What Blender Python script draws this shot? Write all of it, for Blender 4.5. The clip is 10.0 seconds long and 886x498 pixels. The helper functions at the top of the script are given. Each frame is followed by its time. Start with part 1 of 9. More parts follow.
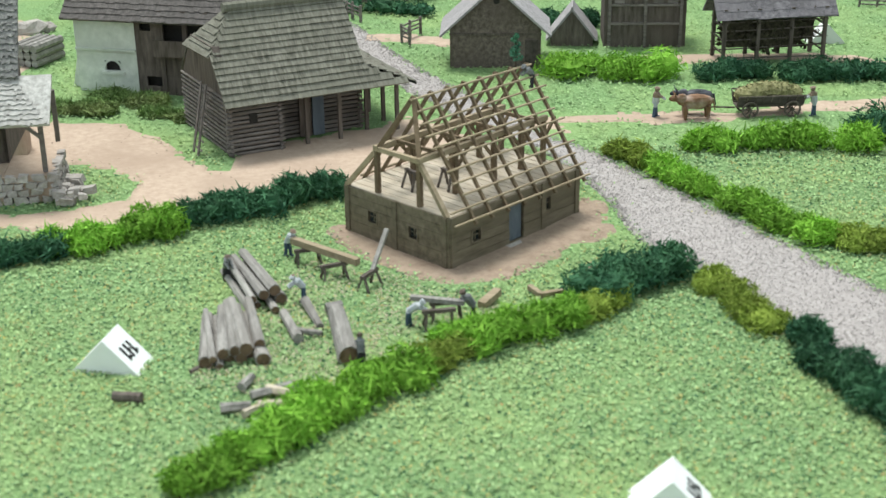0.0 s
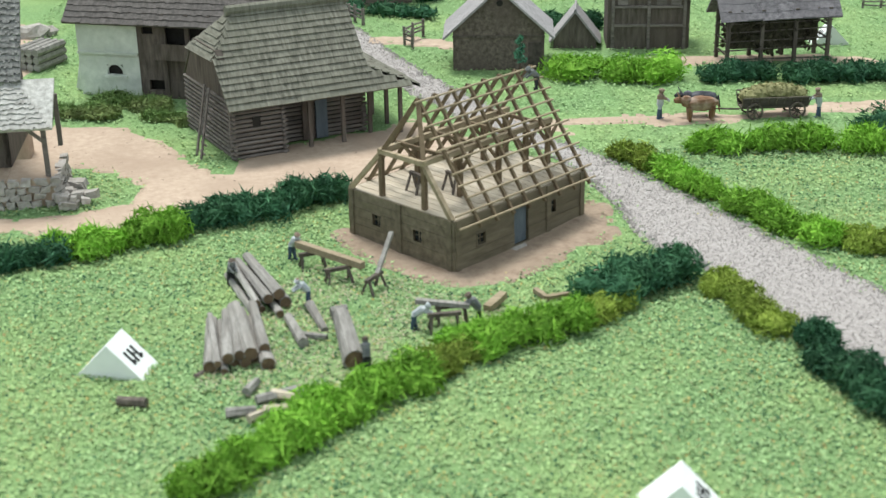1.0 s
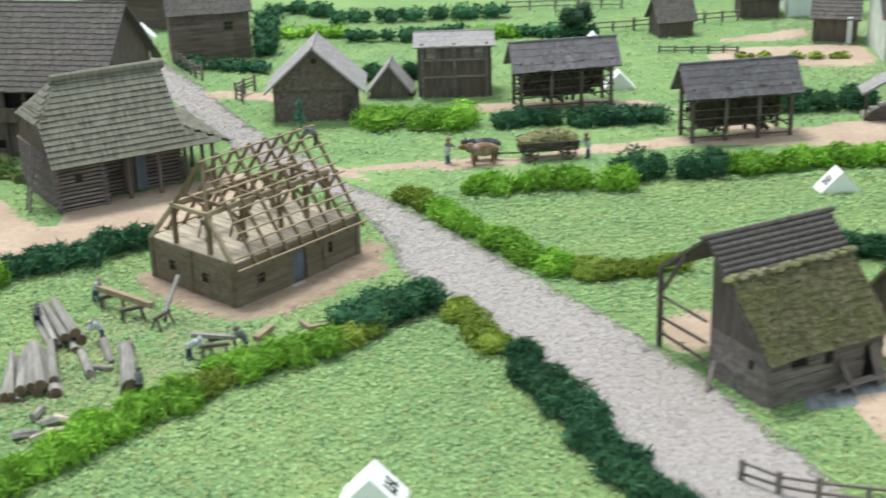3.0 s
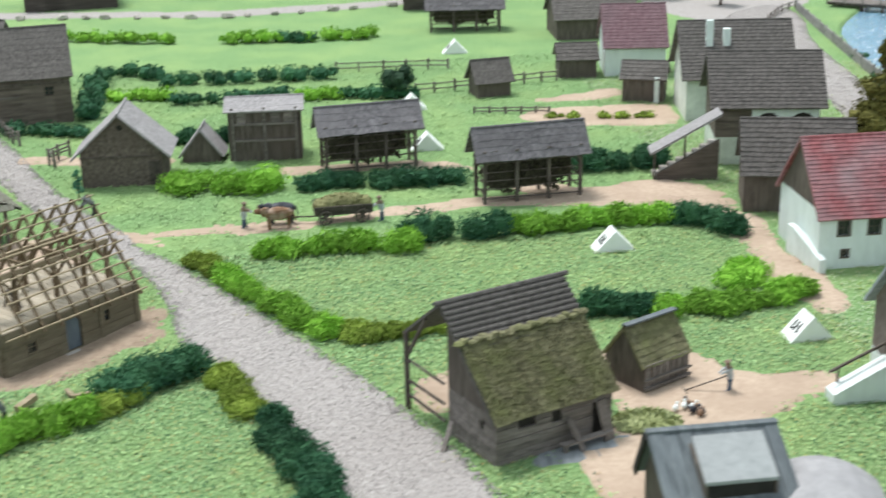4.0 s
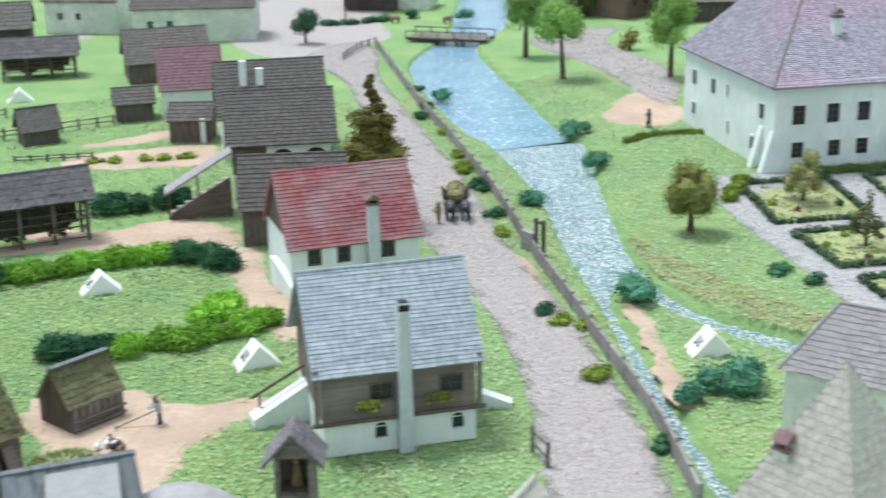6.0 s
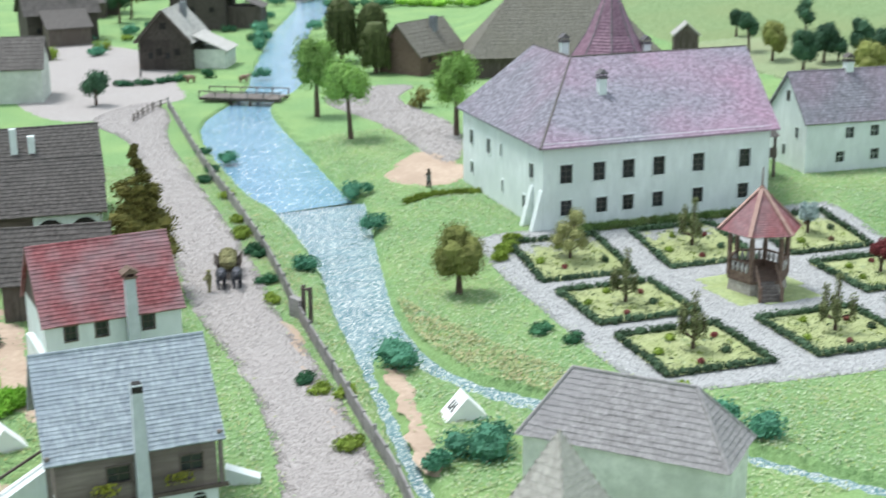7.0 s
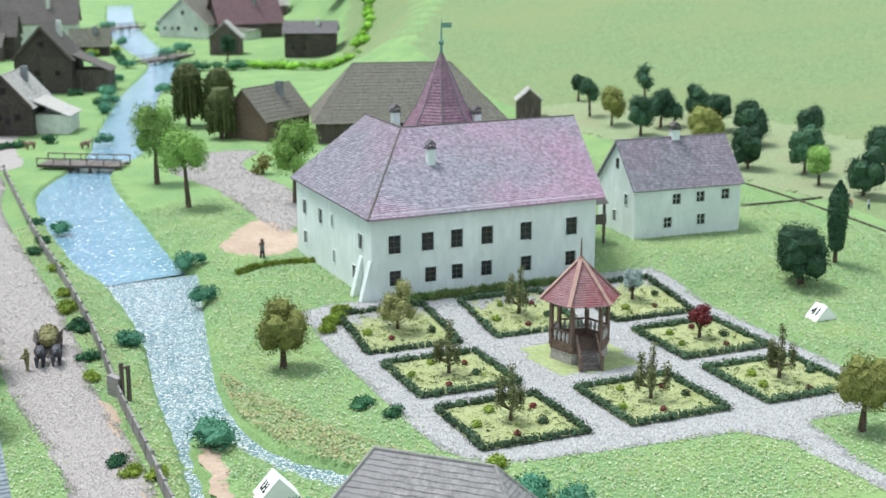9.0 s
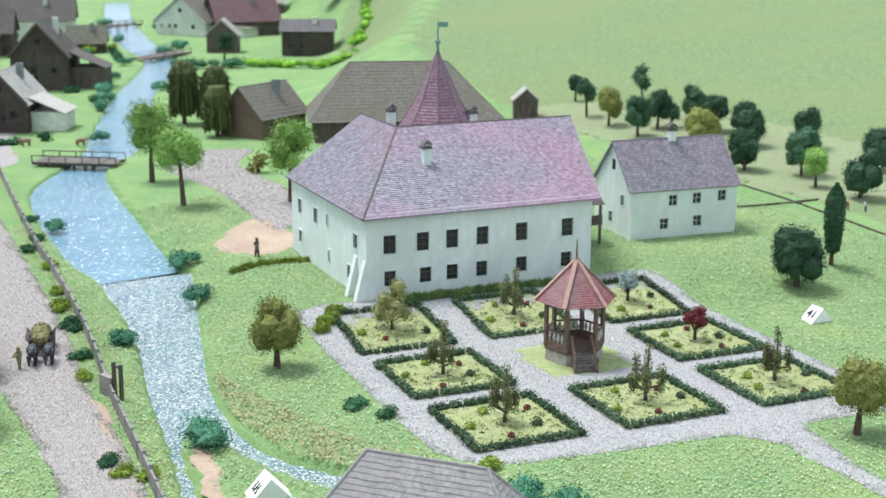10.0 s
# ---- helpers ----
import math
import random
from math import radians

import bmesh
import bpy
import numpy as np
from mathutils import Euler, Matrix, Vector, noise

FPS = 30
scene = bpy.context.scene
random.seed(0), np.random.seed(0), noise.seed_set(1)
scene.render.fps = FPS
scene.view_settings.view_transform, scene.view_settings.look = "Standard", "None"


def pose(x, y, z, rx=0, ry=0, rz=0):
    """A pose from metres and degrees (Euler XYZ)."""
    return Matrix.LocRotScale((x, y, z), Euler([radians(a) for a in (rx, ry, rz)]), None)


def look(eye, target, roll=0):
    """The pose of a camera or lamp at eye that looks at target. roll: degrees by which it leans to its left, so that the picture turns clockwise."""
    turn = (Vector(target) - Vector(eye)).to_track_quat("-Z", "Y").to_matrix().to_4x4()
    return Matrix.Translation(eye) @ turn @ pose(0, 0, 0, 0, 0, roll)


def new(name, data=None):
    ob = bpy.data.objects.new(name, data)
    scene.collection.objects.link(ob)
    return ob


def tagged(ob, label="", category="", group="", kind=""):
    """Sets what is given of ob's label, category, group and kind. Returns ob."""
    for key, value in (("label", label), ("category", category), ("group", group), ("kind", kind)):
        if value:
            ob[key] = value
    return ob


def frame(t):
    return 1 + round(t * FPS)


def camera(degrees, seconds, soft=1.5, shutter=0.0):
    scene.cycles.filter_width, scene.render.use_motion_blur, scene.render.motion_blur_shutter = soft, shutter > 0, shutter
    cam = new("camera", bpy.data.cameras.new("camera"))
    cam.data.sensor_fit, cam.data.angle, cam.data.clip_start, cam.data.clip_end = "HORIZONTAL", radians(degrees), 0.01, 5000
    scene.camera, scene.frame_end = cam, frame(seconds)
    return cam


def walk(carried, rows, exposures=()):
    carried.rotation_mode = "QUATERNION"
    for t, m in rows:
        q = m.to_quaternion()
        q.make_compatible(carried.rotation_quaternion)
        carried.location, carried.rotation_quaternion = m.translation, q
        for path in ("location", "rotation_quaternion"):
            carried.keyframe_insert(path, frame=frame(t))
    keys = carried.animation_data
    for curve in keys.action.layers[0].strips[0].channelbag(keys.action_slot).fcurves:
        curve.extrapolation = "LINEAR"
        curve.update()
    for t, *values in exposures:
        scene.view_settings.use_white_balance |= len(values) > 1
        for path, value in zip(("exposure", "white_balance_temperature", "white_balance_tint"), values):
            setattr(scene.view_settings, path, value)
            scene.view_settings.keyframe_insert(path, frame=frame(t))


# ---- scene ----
# A model village, built in centimetres and scaled to true size
CM = 0.01
FOV = 35.70
# seconds, place in centimetres, yaw, pitch and roll in degrees
PATH = [
    (0.0, 0.01, -0.01, 33.04, 0.612, -22.488, -0.846),
    (0.5, -0.18, 0.33, 32.87, 0.511, -22.563, -0.827),
    (1.0, -0.21, 0.35, 32.89, 0.672, -22.356, -1.064),
    (1.5, -0.09, 0.30, 33.09, 1.023, -22.614, -1.608),
    (2.0, 1.24, 0.07, 33.37, 0.726, -22.197, -1.924),
    (2.2, 2.43, -1.80, 34.11, 0.459, -21.932, -2.060),
    (3.3, 13.60, -13.70, 39.16, -3.863, -21.102, -1.515),
    (3.5, 15.41, -14.02, 39.32, -4.772, -20.820, -1.430),
    (4.0, 20.49, -15.22, 40.44, -6.615, -19.504, -1.286),
    (4.5, 26.86, -17.84, 40.93, -9.365, -18.694, -1.159),
    (5.0, 32.21, -20.07, 40.67, -12.785, -18.376, -1.320),
    (5.5, 35.74, -21.22, 40.50, -15.545, -18.311, -1.333),
    (6.0, 39.77, -22.19, 40.87, -18.934, -18.187, -1.105),
    (6.2, 41.51, -22.53, 40.94, -20.645, -18.271, -0.995),
    (7.3, 47.38, -24.93, 43.10, -27.709, -15.675, -0.616),
    (7.5, 48.50, -24.79, 43.25, -28.738, -15.421, -0.541),
    (8.0, 49.49, -26.25, 44.11, -30.449, -14.404, -0.111),
    (8.5, 49.56, -26.40, 44.41, -30.905, -14.184, 0.004),
    (9.0, 50.25, -26.79, 44.33, -31.552, -14.076, 0.009),
    (9.5, 50.69, -26.68, 44.34, -31.852, -14.132, 0.084),
    (10.0, 50.72, -26.41, 44.32, -31.684, -14.114, 0.364),
]
cam = camera(FOV, 10.0, soft=1.5, shutter=0.4)
cam.data.dof.use_dof, cam.data.dof.focus_distance, cam.data.dof.aperture_fstop = True, 1.15, 17.0


def eye_pose(x, y, z, yaw, pitch, roll):
    return pose(x * CM, y * CM, z * CM, 0, 0, yaw) @ pose(0, 0, 0, 90 + pitch) @ pose(0, 0, 0, 0, 0, roll)


walk(cam, [(row[0], eye_pose(*row[1:])) for row in PATH],
     exposures=((0.0, 0.43, 6600, 7), (3.5, 0.44, 6550, 8), (6.0, 0.5, 6250, 10), (7.5, 0.51, 6300, 9), (8.5, 0.51, 6330, 9), (10.0, 0.51, 6330, 12)))

# ---- light: a bright hall, soft from above ----
world = bpy.data.worlds.new("hall")
scene.world = world
world.use_nodes = True
world.node_tree.nodes["Background"].inputs[0].default_value = (0.82, 0.94, 1.03, 1)
world.node_tree.nodes["Background"].inputs[1].default_value = 0.75
sun_data = bpy.data.lights.new("hall_light", "SUN")
sun_data.energy, sun_data.angle, sun_data.color = 3.0, radians(20), (1.0, 0.99, 0.97)
sun = new("hall_light", sun_data)
sun.matrix_world = look((-0.8, 1.6, 4.0), (0, 0, 0))


# ---- materials ----
def mat(name, c1, c2, scale=300, c3=None, big=25, rough=0.9, bump=0.4, stretch=(1, 1, 1), metal=0.0, island=0.0, spec=0.25, dist=0.0008, ramp_at=(0.32, 0.68), stain_most=0.75):
    """Noise at two scales between two colours, a third in large stains, with fine relief."""
    m = bpy.data.materials.new(name)
    m.use_nodes = True
    nt = m.node_tree
    bs = nt.nodes["Principled BSDF"]
    co = nt.nodes.new("ShaderNodeTexCoord")
    mp = nt.nodes.new("ShaderNodeMapping")
    mp.inputs["Scale"].default_value = stretch
    nt.links.new(co.outputs["Object"], mp.inputs[0])
    fine = nt.nodes.new("ShaderNodeTexNoise")
    fine.inputs["Scale"].default_value, fine.inputs["Detail"].default_value, fine.inputs["Roughness"].default_value = scale, 5, 0.7
    wide = nt.nodes.new("ShaderNodeTexNoise")
    wide.inputs["Scale"].default_value, wide.inputs["Detail"].default_value = big, 4
    nt.links.new(mp.outputs[0], fine.inputs[0])
    nt.links.new(co.outputs["Object"], wide.inputs[0])
    ramp = nt.nodes.new("ShaderNodeValToRGB")
    ramp.color_ramp.elements[0].position, ramp.color_ramp.elements[1].position = ramp_at
    ramp.color_ramp.elements[0].color, ramp.color_ramp.elements[1].color = (*c1, 1), (*c2, 1)
    nt.links.new(fine.outputs[0], ramp.inputs[0])
    mix = nt.nodes.new("ShaderNodeMixRGB")
    stain = nt.nodes.new("ShaderNodeMapRange")
    stain.inputs[1].default_value, stain.inputs[2].default_value, stain.inputs[4].default_value = 0.42, 0.68, stain_most
    nt.links.new(wide.outputs[0], stain.inputs[0])
    nt.links.new(stain.outputs[0], mix.inputs[0])
    nt.links.new(ramp.outputs[0], mix.inputs[1])
    mix.inputs[2].default_value = (*(c3 or [(a + b) / 2 for a, b in zip(c1, c2)]), 1)
    last = mix
    if island:
        geo = nt.nodes.new("ShaderNodeNewGeometry")
        obj = nt.nodes.new("ShaderNodeObjectInfo")
        add = nt.nodes.new("ShaderNodeMath")
        add.operation = "ADD"
        nt.links.new(geo.outputs["Random Per Island"], add.inputs[0])
        nt.links.new(obj.outputs["Random"], add.inputs[1])
        rng = nt.nodes.new("ShaderNodeMapRange")
        rng.inputs[2].default_value, rng.inputs[3].default_value, rng.inputs[4].default_value = 2.0, 1 - island, 1 + island
        nt.links.new(add.outputs[0], rng.inputs[0])
        hsv = nt.nodes.new("ShaderNodeHueSaturation")
        nt.links.new(rng.outputs[0], hsv.inputs["Value"])
        nt.links.new(mix.outputs[0], hsv.inputs["Color"])
        last = hsv
    nt.links.new(last.outputs[0], bs.inputs["Base Color"])
    bs.inputs["Roughness"].default_value, bs.inputs["Metallic"].default_value = rough, metal
    bs.inputs["Specular IOR Level"].default_value = spec
    if bump:
        bp = nt.nodes.new("ShaderNodeBump")
        bp.inputs["Strength"].default_value, bp.inputs["Distance"].default_value = bump, dist
        nt.links.new(fine.outputs[0], bp.inputs["Height"])
        nt.links.new(bp.outputs[0], bs.inputs["Normal"])
    return m


GRASS = mat("grass_scatter", (0.08, 0.165, 0.05), (0.27, 0.42, 0.185), 420, (0.26, 0.37, 0.14), 11, 0.95, 0.9, dist=0.0011, stain_most=0.6)
GRAVEL = mat("road_gravel", (0.22, 0.2, 0.19), (0.46, 0.425, 0.405), 420, (0.34, 0.31, 0.295), 20, 0.95, 0.8)
DIRT = mat("bare_earth", (0.38, 0.285, 0.215), (0.5, 0.39, 0.3), 160, (0.35, 0.26, 0.195), 18, 0.95, 0.5, dist=0.001)
SITEEARTH = mat("trodden_brown_earth", (0.22, 0.16, 0.115), (0.37, 0.285, 0.215), 120, (0.26, 0.2, 0.145), 30, 0.95, 0.7, dist=0.0014)
WHITEGRAVEL = mat("garden_gravel", (0.24, 0.24, 0.24), (0.5, 0.5, 0.49), 420, (0.37, 0.37, 0.365), 20, 0.95, 0.8)
WALL = mat("lime_plaster", (0.6, 0.655, 0.635), (0.74, 0.8, 0.78), 110, (0.54, 0.61, 0.58), 14, 0.9, 0.2, (1, 1, 0.35))
OLDWALL = mat("weathered_plaster", (0.5, 0.54, 0.48), (0.74, 0.77, 0.7), 90, (0.42, 0.46, 0.4), 18, 0.9, 0.3)
WOOD = mat("weathered_wood", (0.05, 0.041, 0.034), (0.165, 0.138, 0.118), 250, (0.1, 0.08, 0.068), 25, 0.9, 0.6, (1, 1, 0.15), island=0.3)
WOODH = mat("weathered_boards", (0.055, 0.044, 0.037), (0.18, 0.148, 0.124), 250, (0.11, 0.087, 0.074), 25, 0.9, 0.6, (0.12, 1, 1), island=0.3)
DARKTIMBER = mat("blackened_timber", (0.03, 0.025, 0.022), (0.11, 0.093, 0.08), 220, (0.06, 0.05, 0.044), 25, 0.9, 0.6, (0.12, 1, 1), island=0.3)
NEWWOOD = mat("fresh_timber", (0.22, 0.17, 0.105), (0.4, 0.325, 0.225), 300, (0.29, 0.23, 0.15), 30, 0.8, 0.3, (0.3, 1, 1), island=0.25)
CLAYWALL = mat("brown_hewn_logs", (0.1, 0.083, 0.056), (0.21, 0.176, 0.125), 220, (0.15, 0.125, 0.085), 22, 0.9, 0.6, (0.2, 1, 1), island=0.18)
THATCH = mat("grey_thatch", (0.08, 0.078, 0.06), (0.235, 0.228, 0.185), 420, (0.15, 0.148, 0.115), 20, 0.95, 1.0, (1, 0.18, 0.18), island=0.12)
MOSS = mat("mossy_thatch", (0.075, 0.072, 0.038), (0.24, 0.225, 0.13), 260, (0.16, 0.17, 0.07), 60, 0.95, 1.0, island=0.35)
SHINGLE = mat("dark_wooden_shingles", (0.058, 0.052, 0.048), (0.165, 0.148, 0.138), 300, (0.1, 0.091, 0.085), 18, 0.85, 0.5, island=0.22)
GREYSHINGLE = mat("blue_grey_shingles", (0.2, 0.235, 0.265), (0.38, 0.425, 0.455), 320, (0.25, 0.29, 0.33), 15, 0.8, 0.5, (1, 0.4, 0.4), island=0.2)
GREYTIMBER = mat("grey_brown_timber", (0.12, 0.1, 0.088), (0.27, 0.232, 0.207), 250, (0.17, 0.14, 0.125), 25, 0.9, 0.6, (0.12, 1, 1), island=0.3)
TALLGRASS = mat("tall_soft_grass", (0.1, 0.19, 0.05), (0.24, 0.36, 0.12), 250, (0.2, 0.22, 0.09), 25, 0.95, 0.3, island=0.5)
FENCEGREY = mat("pale_weathered_planks", (0.15, 0.143, 0.137), (0.33, 0.315, 0.305), 240, (0.22, 0.21, 0.2), 20, 0.9, 0.5, (0.2, 0.2, 1), island=0.25)
BORDER = mat("dark_border_flock", (0.02, 0.05, 0.025), (0.095, 0.15, 0.085), 220, (0.05, 0.09, 0.045), 60, 0.95, 0.3, island=0.6)
NEEDLE = mat("olive_needles", (0.085, 0.11, 0.045), (0.23, 0.25, 0.11), 250, (0.15, 0.17, 0.07), 40, 0.9, 0.2, island=0.5)
PALEOLIVE = mat("pale_olive_leaves", (0.15, 0.165, 0.055), (0.36, 0.36, 0.16), 250, None, 40, 0.9, 0.2, island=0.45)
GAZEBOMOSS = mat("pale_green_moss", (0.22, 0.28, 0.12), (0.4, 0.45, 0.23), 240, (0.27, 0.32, 0.13), 40, 0.95, 0.8)
CUTEND = mat("dark_cut_wood", (0.06, 0.038, 0.022), (0.19, 0.13, 0.085), 200, None, 30, 0.9, 0.3, island=0.35)
REDTILE = mat("red_roof_tiles", (0.17, 0.045, 0.05), (0.33, 0.125, 0.13), 200, (0.27, 0.215, 0.225), 26, 0.8, 0.3, island=0.25, stain_most=0.7)
PINKTILE = mat("faded_purple_roof_tiles", (0.12, 0.115, 0.14), (0.285, 0.27, 0.31), 200, (0.3, 0.165, 0.235), 6, 0.6, 0.4, island=0.5, stain_most=0.7)
HEDGE_L = mat("bright_green_flock", (0.12, 0.29, 0.025), (0.27, 0.5, 0.07), 300, (0.19, 0.39, 0.04), 40, 0.95, 0.3, island=0.45)
HEDGE_Y = mat("olive_green_flock", (0.12, 0.2, 0.02), (0.28, 0.36, 0.07), 300, (0.2, 0.26, 0.04), 40, 0.95, 0.3, island=0.4)
HEDGE_D = mat("dark_green_flock", (0.018, 0.07, 0.03), (0.07, 0.18, 0.085), 300, (0.03, 0.1, 0.055), 40, 0.95, 0.3, island=0.5)
# near-black that puts the shade of interiors and openings into the colour
DARK = mat("shade_black", (0.012, 0.011, 0.01), (0.03, 0.027, 0.024), 200, None, 20, 0.7, 0.1)
WHITE = mat("white_card", (0.76, 0.78, 0.76), (0.82, 0.84, 0.82), 80, None, 20, 0.6, 0.05)
STONE = mat("rubble_stone", (0.22, 0.2, 0.18), (0.5, 0.46, 0.42), 200, (0.34, 0.31, 0.28), 40, 0.9, 0.6, island=0.3)
# the sparse white specks are glints painted into the blue water colour
WATER = mat("blue_water_painted_glints", (0.14, 0.27, 0.38), (0.95, 0.97, 0.98), 170, (0.22, 0.37, 0.48), 16, 0.06, 0.7, (0.8, 1, 1), spec=0.5, dist=0.0015, ramp_at=(0.58, 0.65), stain_most=0.5)
# white speckle is foam plus sparkle of light, both in the colour
RAPIDS = mat("white_water_sparkle", (0.13, 0.26, 0.31), (1.0, 1.0, 1.0), 470, (0.4, 0.55, 0.6), 30, 0.12, 1.0, spec=0.8, dist=0.003, ramp_at=(0.49, 0.6), stain_most=0.35)
GLASS = mat("dark_window_glass", (0.012, 0.016, 0.018), (0.03, 0.035, 0.04), 60, None, 20, 0.2, 0.0, spec=0.5)
VERDIGRIS = mat("green_copper", (0.1, 0.22, 0.18), (0.2, 0.34, 0.28), 200, None, 30, 0.6, 0.2, metal=0.3)
FLAKES = mat("grass_flakes", (0.1, 0.2, 0.07), (0.36, 0.5, 0.24), 300, (0.31, 0.42, 0.165), 11, 0.95, 0.0, island=0.55)
FLECKS = mat("autumn_flecks", (0.34, 0.3, 0.06), (0.5, 0.48, 0.2), 90, (0.3, 0.14, 0.07), 120, 0.95, 0.0, island=0.4)
WOODBROWN = mat("brown_stained_wood", (0.09, 0.06, 0.045), (0.22, 0.155, 0.12), 250, (0.15, 0.1, 0.08), 25, 0.85, 0.5, island=0.2)
PINKTRIM = mat("pinkish_wood_trim", (0.3, 0.18, 0.15), (0.45, 0.3, 0.26), 200, None, 25, 0.8, 0.3)
BARK = mat("tree_bark", (0.05, 0.035, 0.025), (0.14, 0.1, 0.075), 250, None, 30, 0.9, 0.6, (1, 1, 0.3))
LEAF_T = mat("fresh_tree_leaves", (0.085, 0.175, 0.035), (0.31, 0.49, 0.14), 250, (0.18, 0.32, 0.07), 40, 0.9, 0.2, island=0.55)
LEAF_O = mat("olive_tree_leaves", (0.1, 0.12, 0.03), (0.25, 0.26, 0.08), 250, (0.16, 0.18, 0.05), 40, 0.9, 0.2, island=0.45)
LEAF_D = mat("deep_green_tree_leaves", (0.014, 0.042, 0.024), (0.062, 0.125, 0.066), 250, (0.03, 0.075, 0.04), 40, 0.9, 0.2, island=0.55)
LEAF_W = mat("drooping_willow_leaves", (0.03, 0.042, 0.014), (0.095, 0.115, 0.04), 250, None, 40, 0.9, 0.2, island=0.5)
LEAF_R = mat("dark_red_leaves", (0.09, 0.015, 0.02), (0.2, 0.05, 0.05), 250, None, 40, 0.9, 0.2, island=0.4)
LEAF_P = mat("pale_blue_green_leaves", (0.2, 0.28, 0.27), (0.45, 0.52, 0.5), 250, None, 40, 0.9, 0.2, island=0.4)
LEAF_C = mat("brown_green_conifer", (0.07, 0.075, 0.018), (0.22, 0.2, 0.05), 250, (0.14, 0.13, 0.03), 40, 0.9, 0.2, island=0.45)
SHRUB = mat("blue_green_shrub", (0.045, 0.16, 0.095), (0.13, 0.33, 0.21), 250, (0.08, 0.24, 0.14), 40, 0.9, 0.2, island=0.45)
LIGHTMOSS = mat("pale_yellow_moss", (0.24, 0.275, 0.12), (0.42, 0.45, 0.24), 240, (0.31, 0.35, 0.15), 35, 0.95, 0.8)
FLOWER = mat("red_flowers", (0.14, 0.04, 0.04), (0.34, 0.09, 0.09), 200, (0.1, 0.1, 0.05), 90, 0.8, 0.2, island=0.4)
YFLOWER = mat("yellow_flowers", (0.2, 0.24, 0.03), (0.5, 0.48, 0.08), 300, None, 30, 0.8, 0.2, island=0.5)
HAY = mat("dry_hay", (0.14, 0.13, 0.06), (0.31, 0.29, 0.15), 350, (0.2, 0.21, 0.09), 40, 0.95, 0.8, island=0.3)
def figure_paint(name, legs, coat, sleeve, head):
    """Paint in bands: boots and legs, coat, then hat."""
    m = mat(name, coat, sleeve, 120, None, 90, 0.7, 0.1)
    nt = m.node_tree
    bs = nt.nodes["Principled BSDF"]
    tint = bs.inputs["Base Color"].links[0].from_socket
    co = nt.nodes.new("ShaderNodeTexCoord")
    xyz = nt.nodes.new("ShaderNodeSeparateXYZ")
    nt.links.new(co.outputs["Object"], xyz.inputs[0])
    for low, high, colour in ((-1, 0.0092, legs), (0.0172, 1, head)):
        a, b, both, mix = (nt.nodes.new(k) for k in ("ShaderNodeMath", "ShaderNodeMath", "ShaderNodeMath", "ShaderNodeMixRGB"))
        a.operation, b.operation, both.operation = "GREATER_THAN", "LESS_THAN", "MULTIPLY"
        a.inputs[1].default_value, b.inputs[1].default_value = low, high
        nt.links.new(xyz.outputs[2], a.inputs[0])
        nt.links.new(xyz.outputs[2], b.inputs[0])
        nt.links.new(a.outputs[0], both.inputs[0])
        nt.links.new(b.outputs[0], both.inputs[1])
        nt.links.new(both.outputs[0], mix.inputs[0])
        nt.links.new(tint, mix.inputs[1])
        mix.inputs[2].default_value = (*colour, 1)
        tint = mix.outputs[0]
    nt.links.new(tint, bs.inputs["Base Color"])
    return m


FIG_B = figure_paint("white_shirt_figure_paint", (0.06, 0.09, 0.14), (0.3, 0.34, 0.38), (0.55, 0.56, 0.55), (0.22, 0.16, 0.12))
FIG_R = figure_paint("red_coat_figure_paint", (0.3, 0.28, 0.28), (0.35, 0.04, 0.05), (0.5, 0.12, 0.12), (0.3, 0.2, 0.15))
FIG_D = figure_paint("dark_coat_figure_paint", (0.035, 0.035, 0.04), (0.05, 0.06, 0.07), (0.3, 0.3, 0.29), (0.12, 0.09, 0.07))
OX = mat("brown_ox_paint", (0.12, 0.06, 0.03), (0.3, 0.17, 0.1), 90, (0.5, 0.42, 0.36), 70, 0.7, 0.1)
BLACKOX = mat("black_ox_paint", (0.015, 0.016, 0.02), (0.06, 0.065, 0.08), 90, (0.2, 0.2, 0.22), 60, 0.7, 0.1)
GREYDOOR = mat("blue_grey_door_boards", (0.07, 0.09, 0.11), (0.16, 0.19, 0.22), 200, None, 30, 0.8, 0.3, (1, 1, 0.2))
PALEBOARD = mat("pale_loft_boards", (0.32, 0.27, 0.2), (0.52, 0.46, 0.37), 220, (0.4, 0.34, 0.26), 30, 0.85, 0.3, (1, 0.15, 1), island=0.2)
RAFTER = mat("brown_roof_timber", (0.1, 0.07, 0.042), (0.22, 0.16, 0.1), 260, (0.15, 0.11, 0.07), 30, 0.85, 0.4, island=0.25)
LOGBARK = mat("grey_peeled_log", (0.12, 0.112, 0.102), (0.35, 0.335, 0.31), 240, (0.22, 0.205, 0.185), 40, 0.9, 0.8, (1, 0.15, 1), island=0.3)
INK = mat("black_ink", (0.02, 0.02, 0.02), (0.04, 0.04, 0.04), 200, None, 30, 0.7, 0.0)
LOGGREY = mat("grey_round_logs", (0.085, 0.075, 0.068), (0.25, 0.22, 0.2), 260, (0.15, 0.13, 0.115), 30, 0.9, 0.5, (0.2, 1, 1), island=0.35)
PALESHINGLE = mat("pale_weathered_shingle", (0.24, 0.23, 0.21), (0.56, 0.55, 0.52), 260, (0.42, 0.4, 0.37), 30, 0.9, 0.8, island=0.25)
# hay colour taken near black: the racks' inner shade is painted in
DARKHAY = mat("shade_dark_hay", (0.025, 0.022, 0.015), (0.09, 0.08, 0.05), 300, None, 40, 0.95, 0.6, island=0.4)
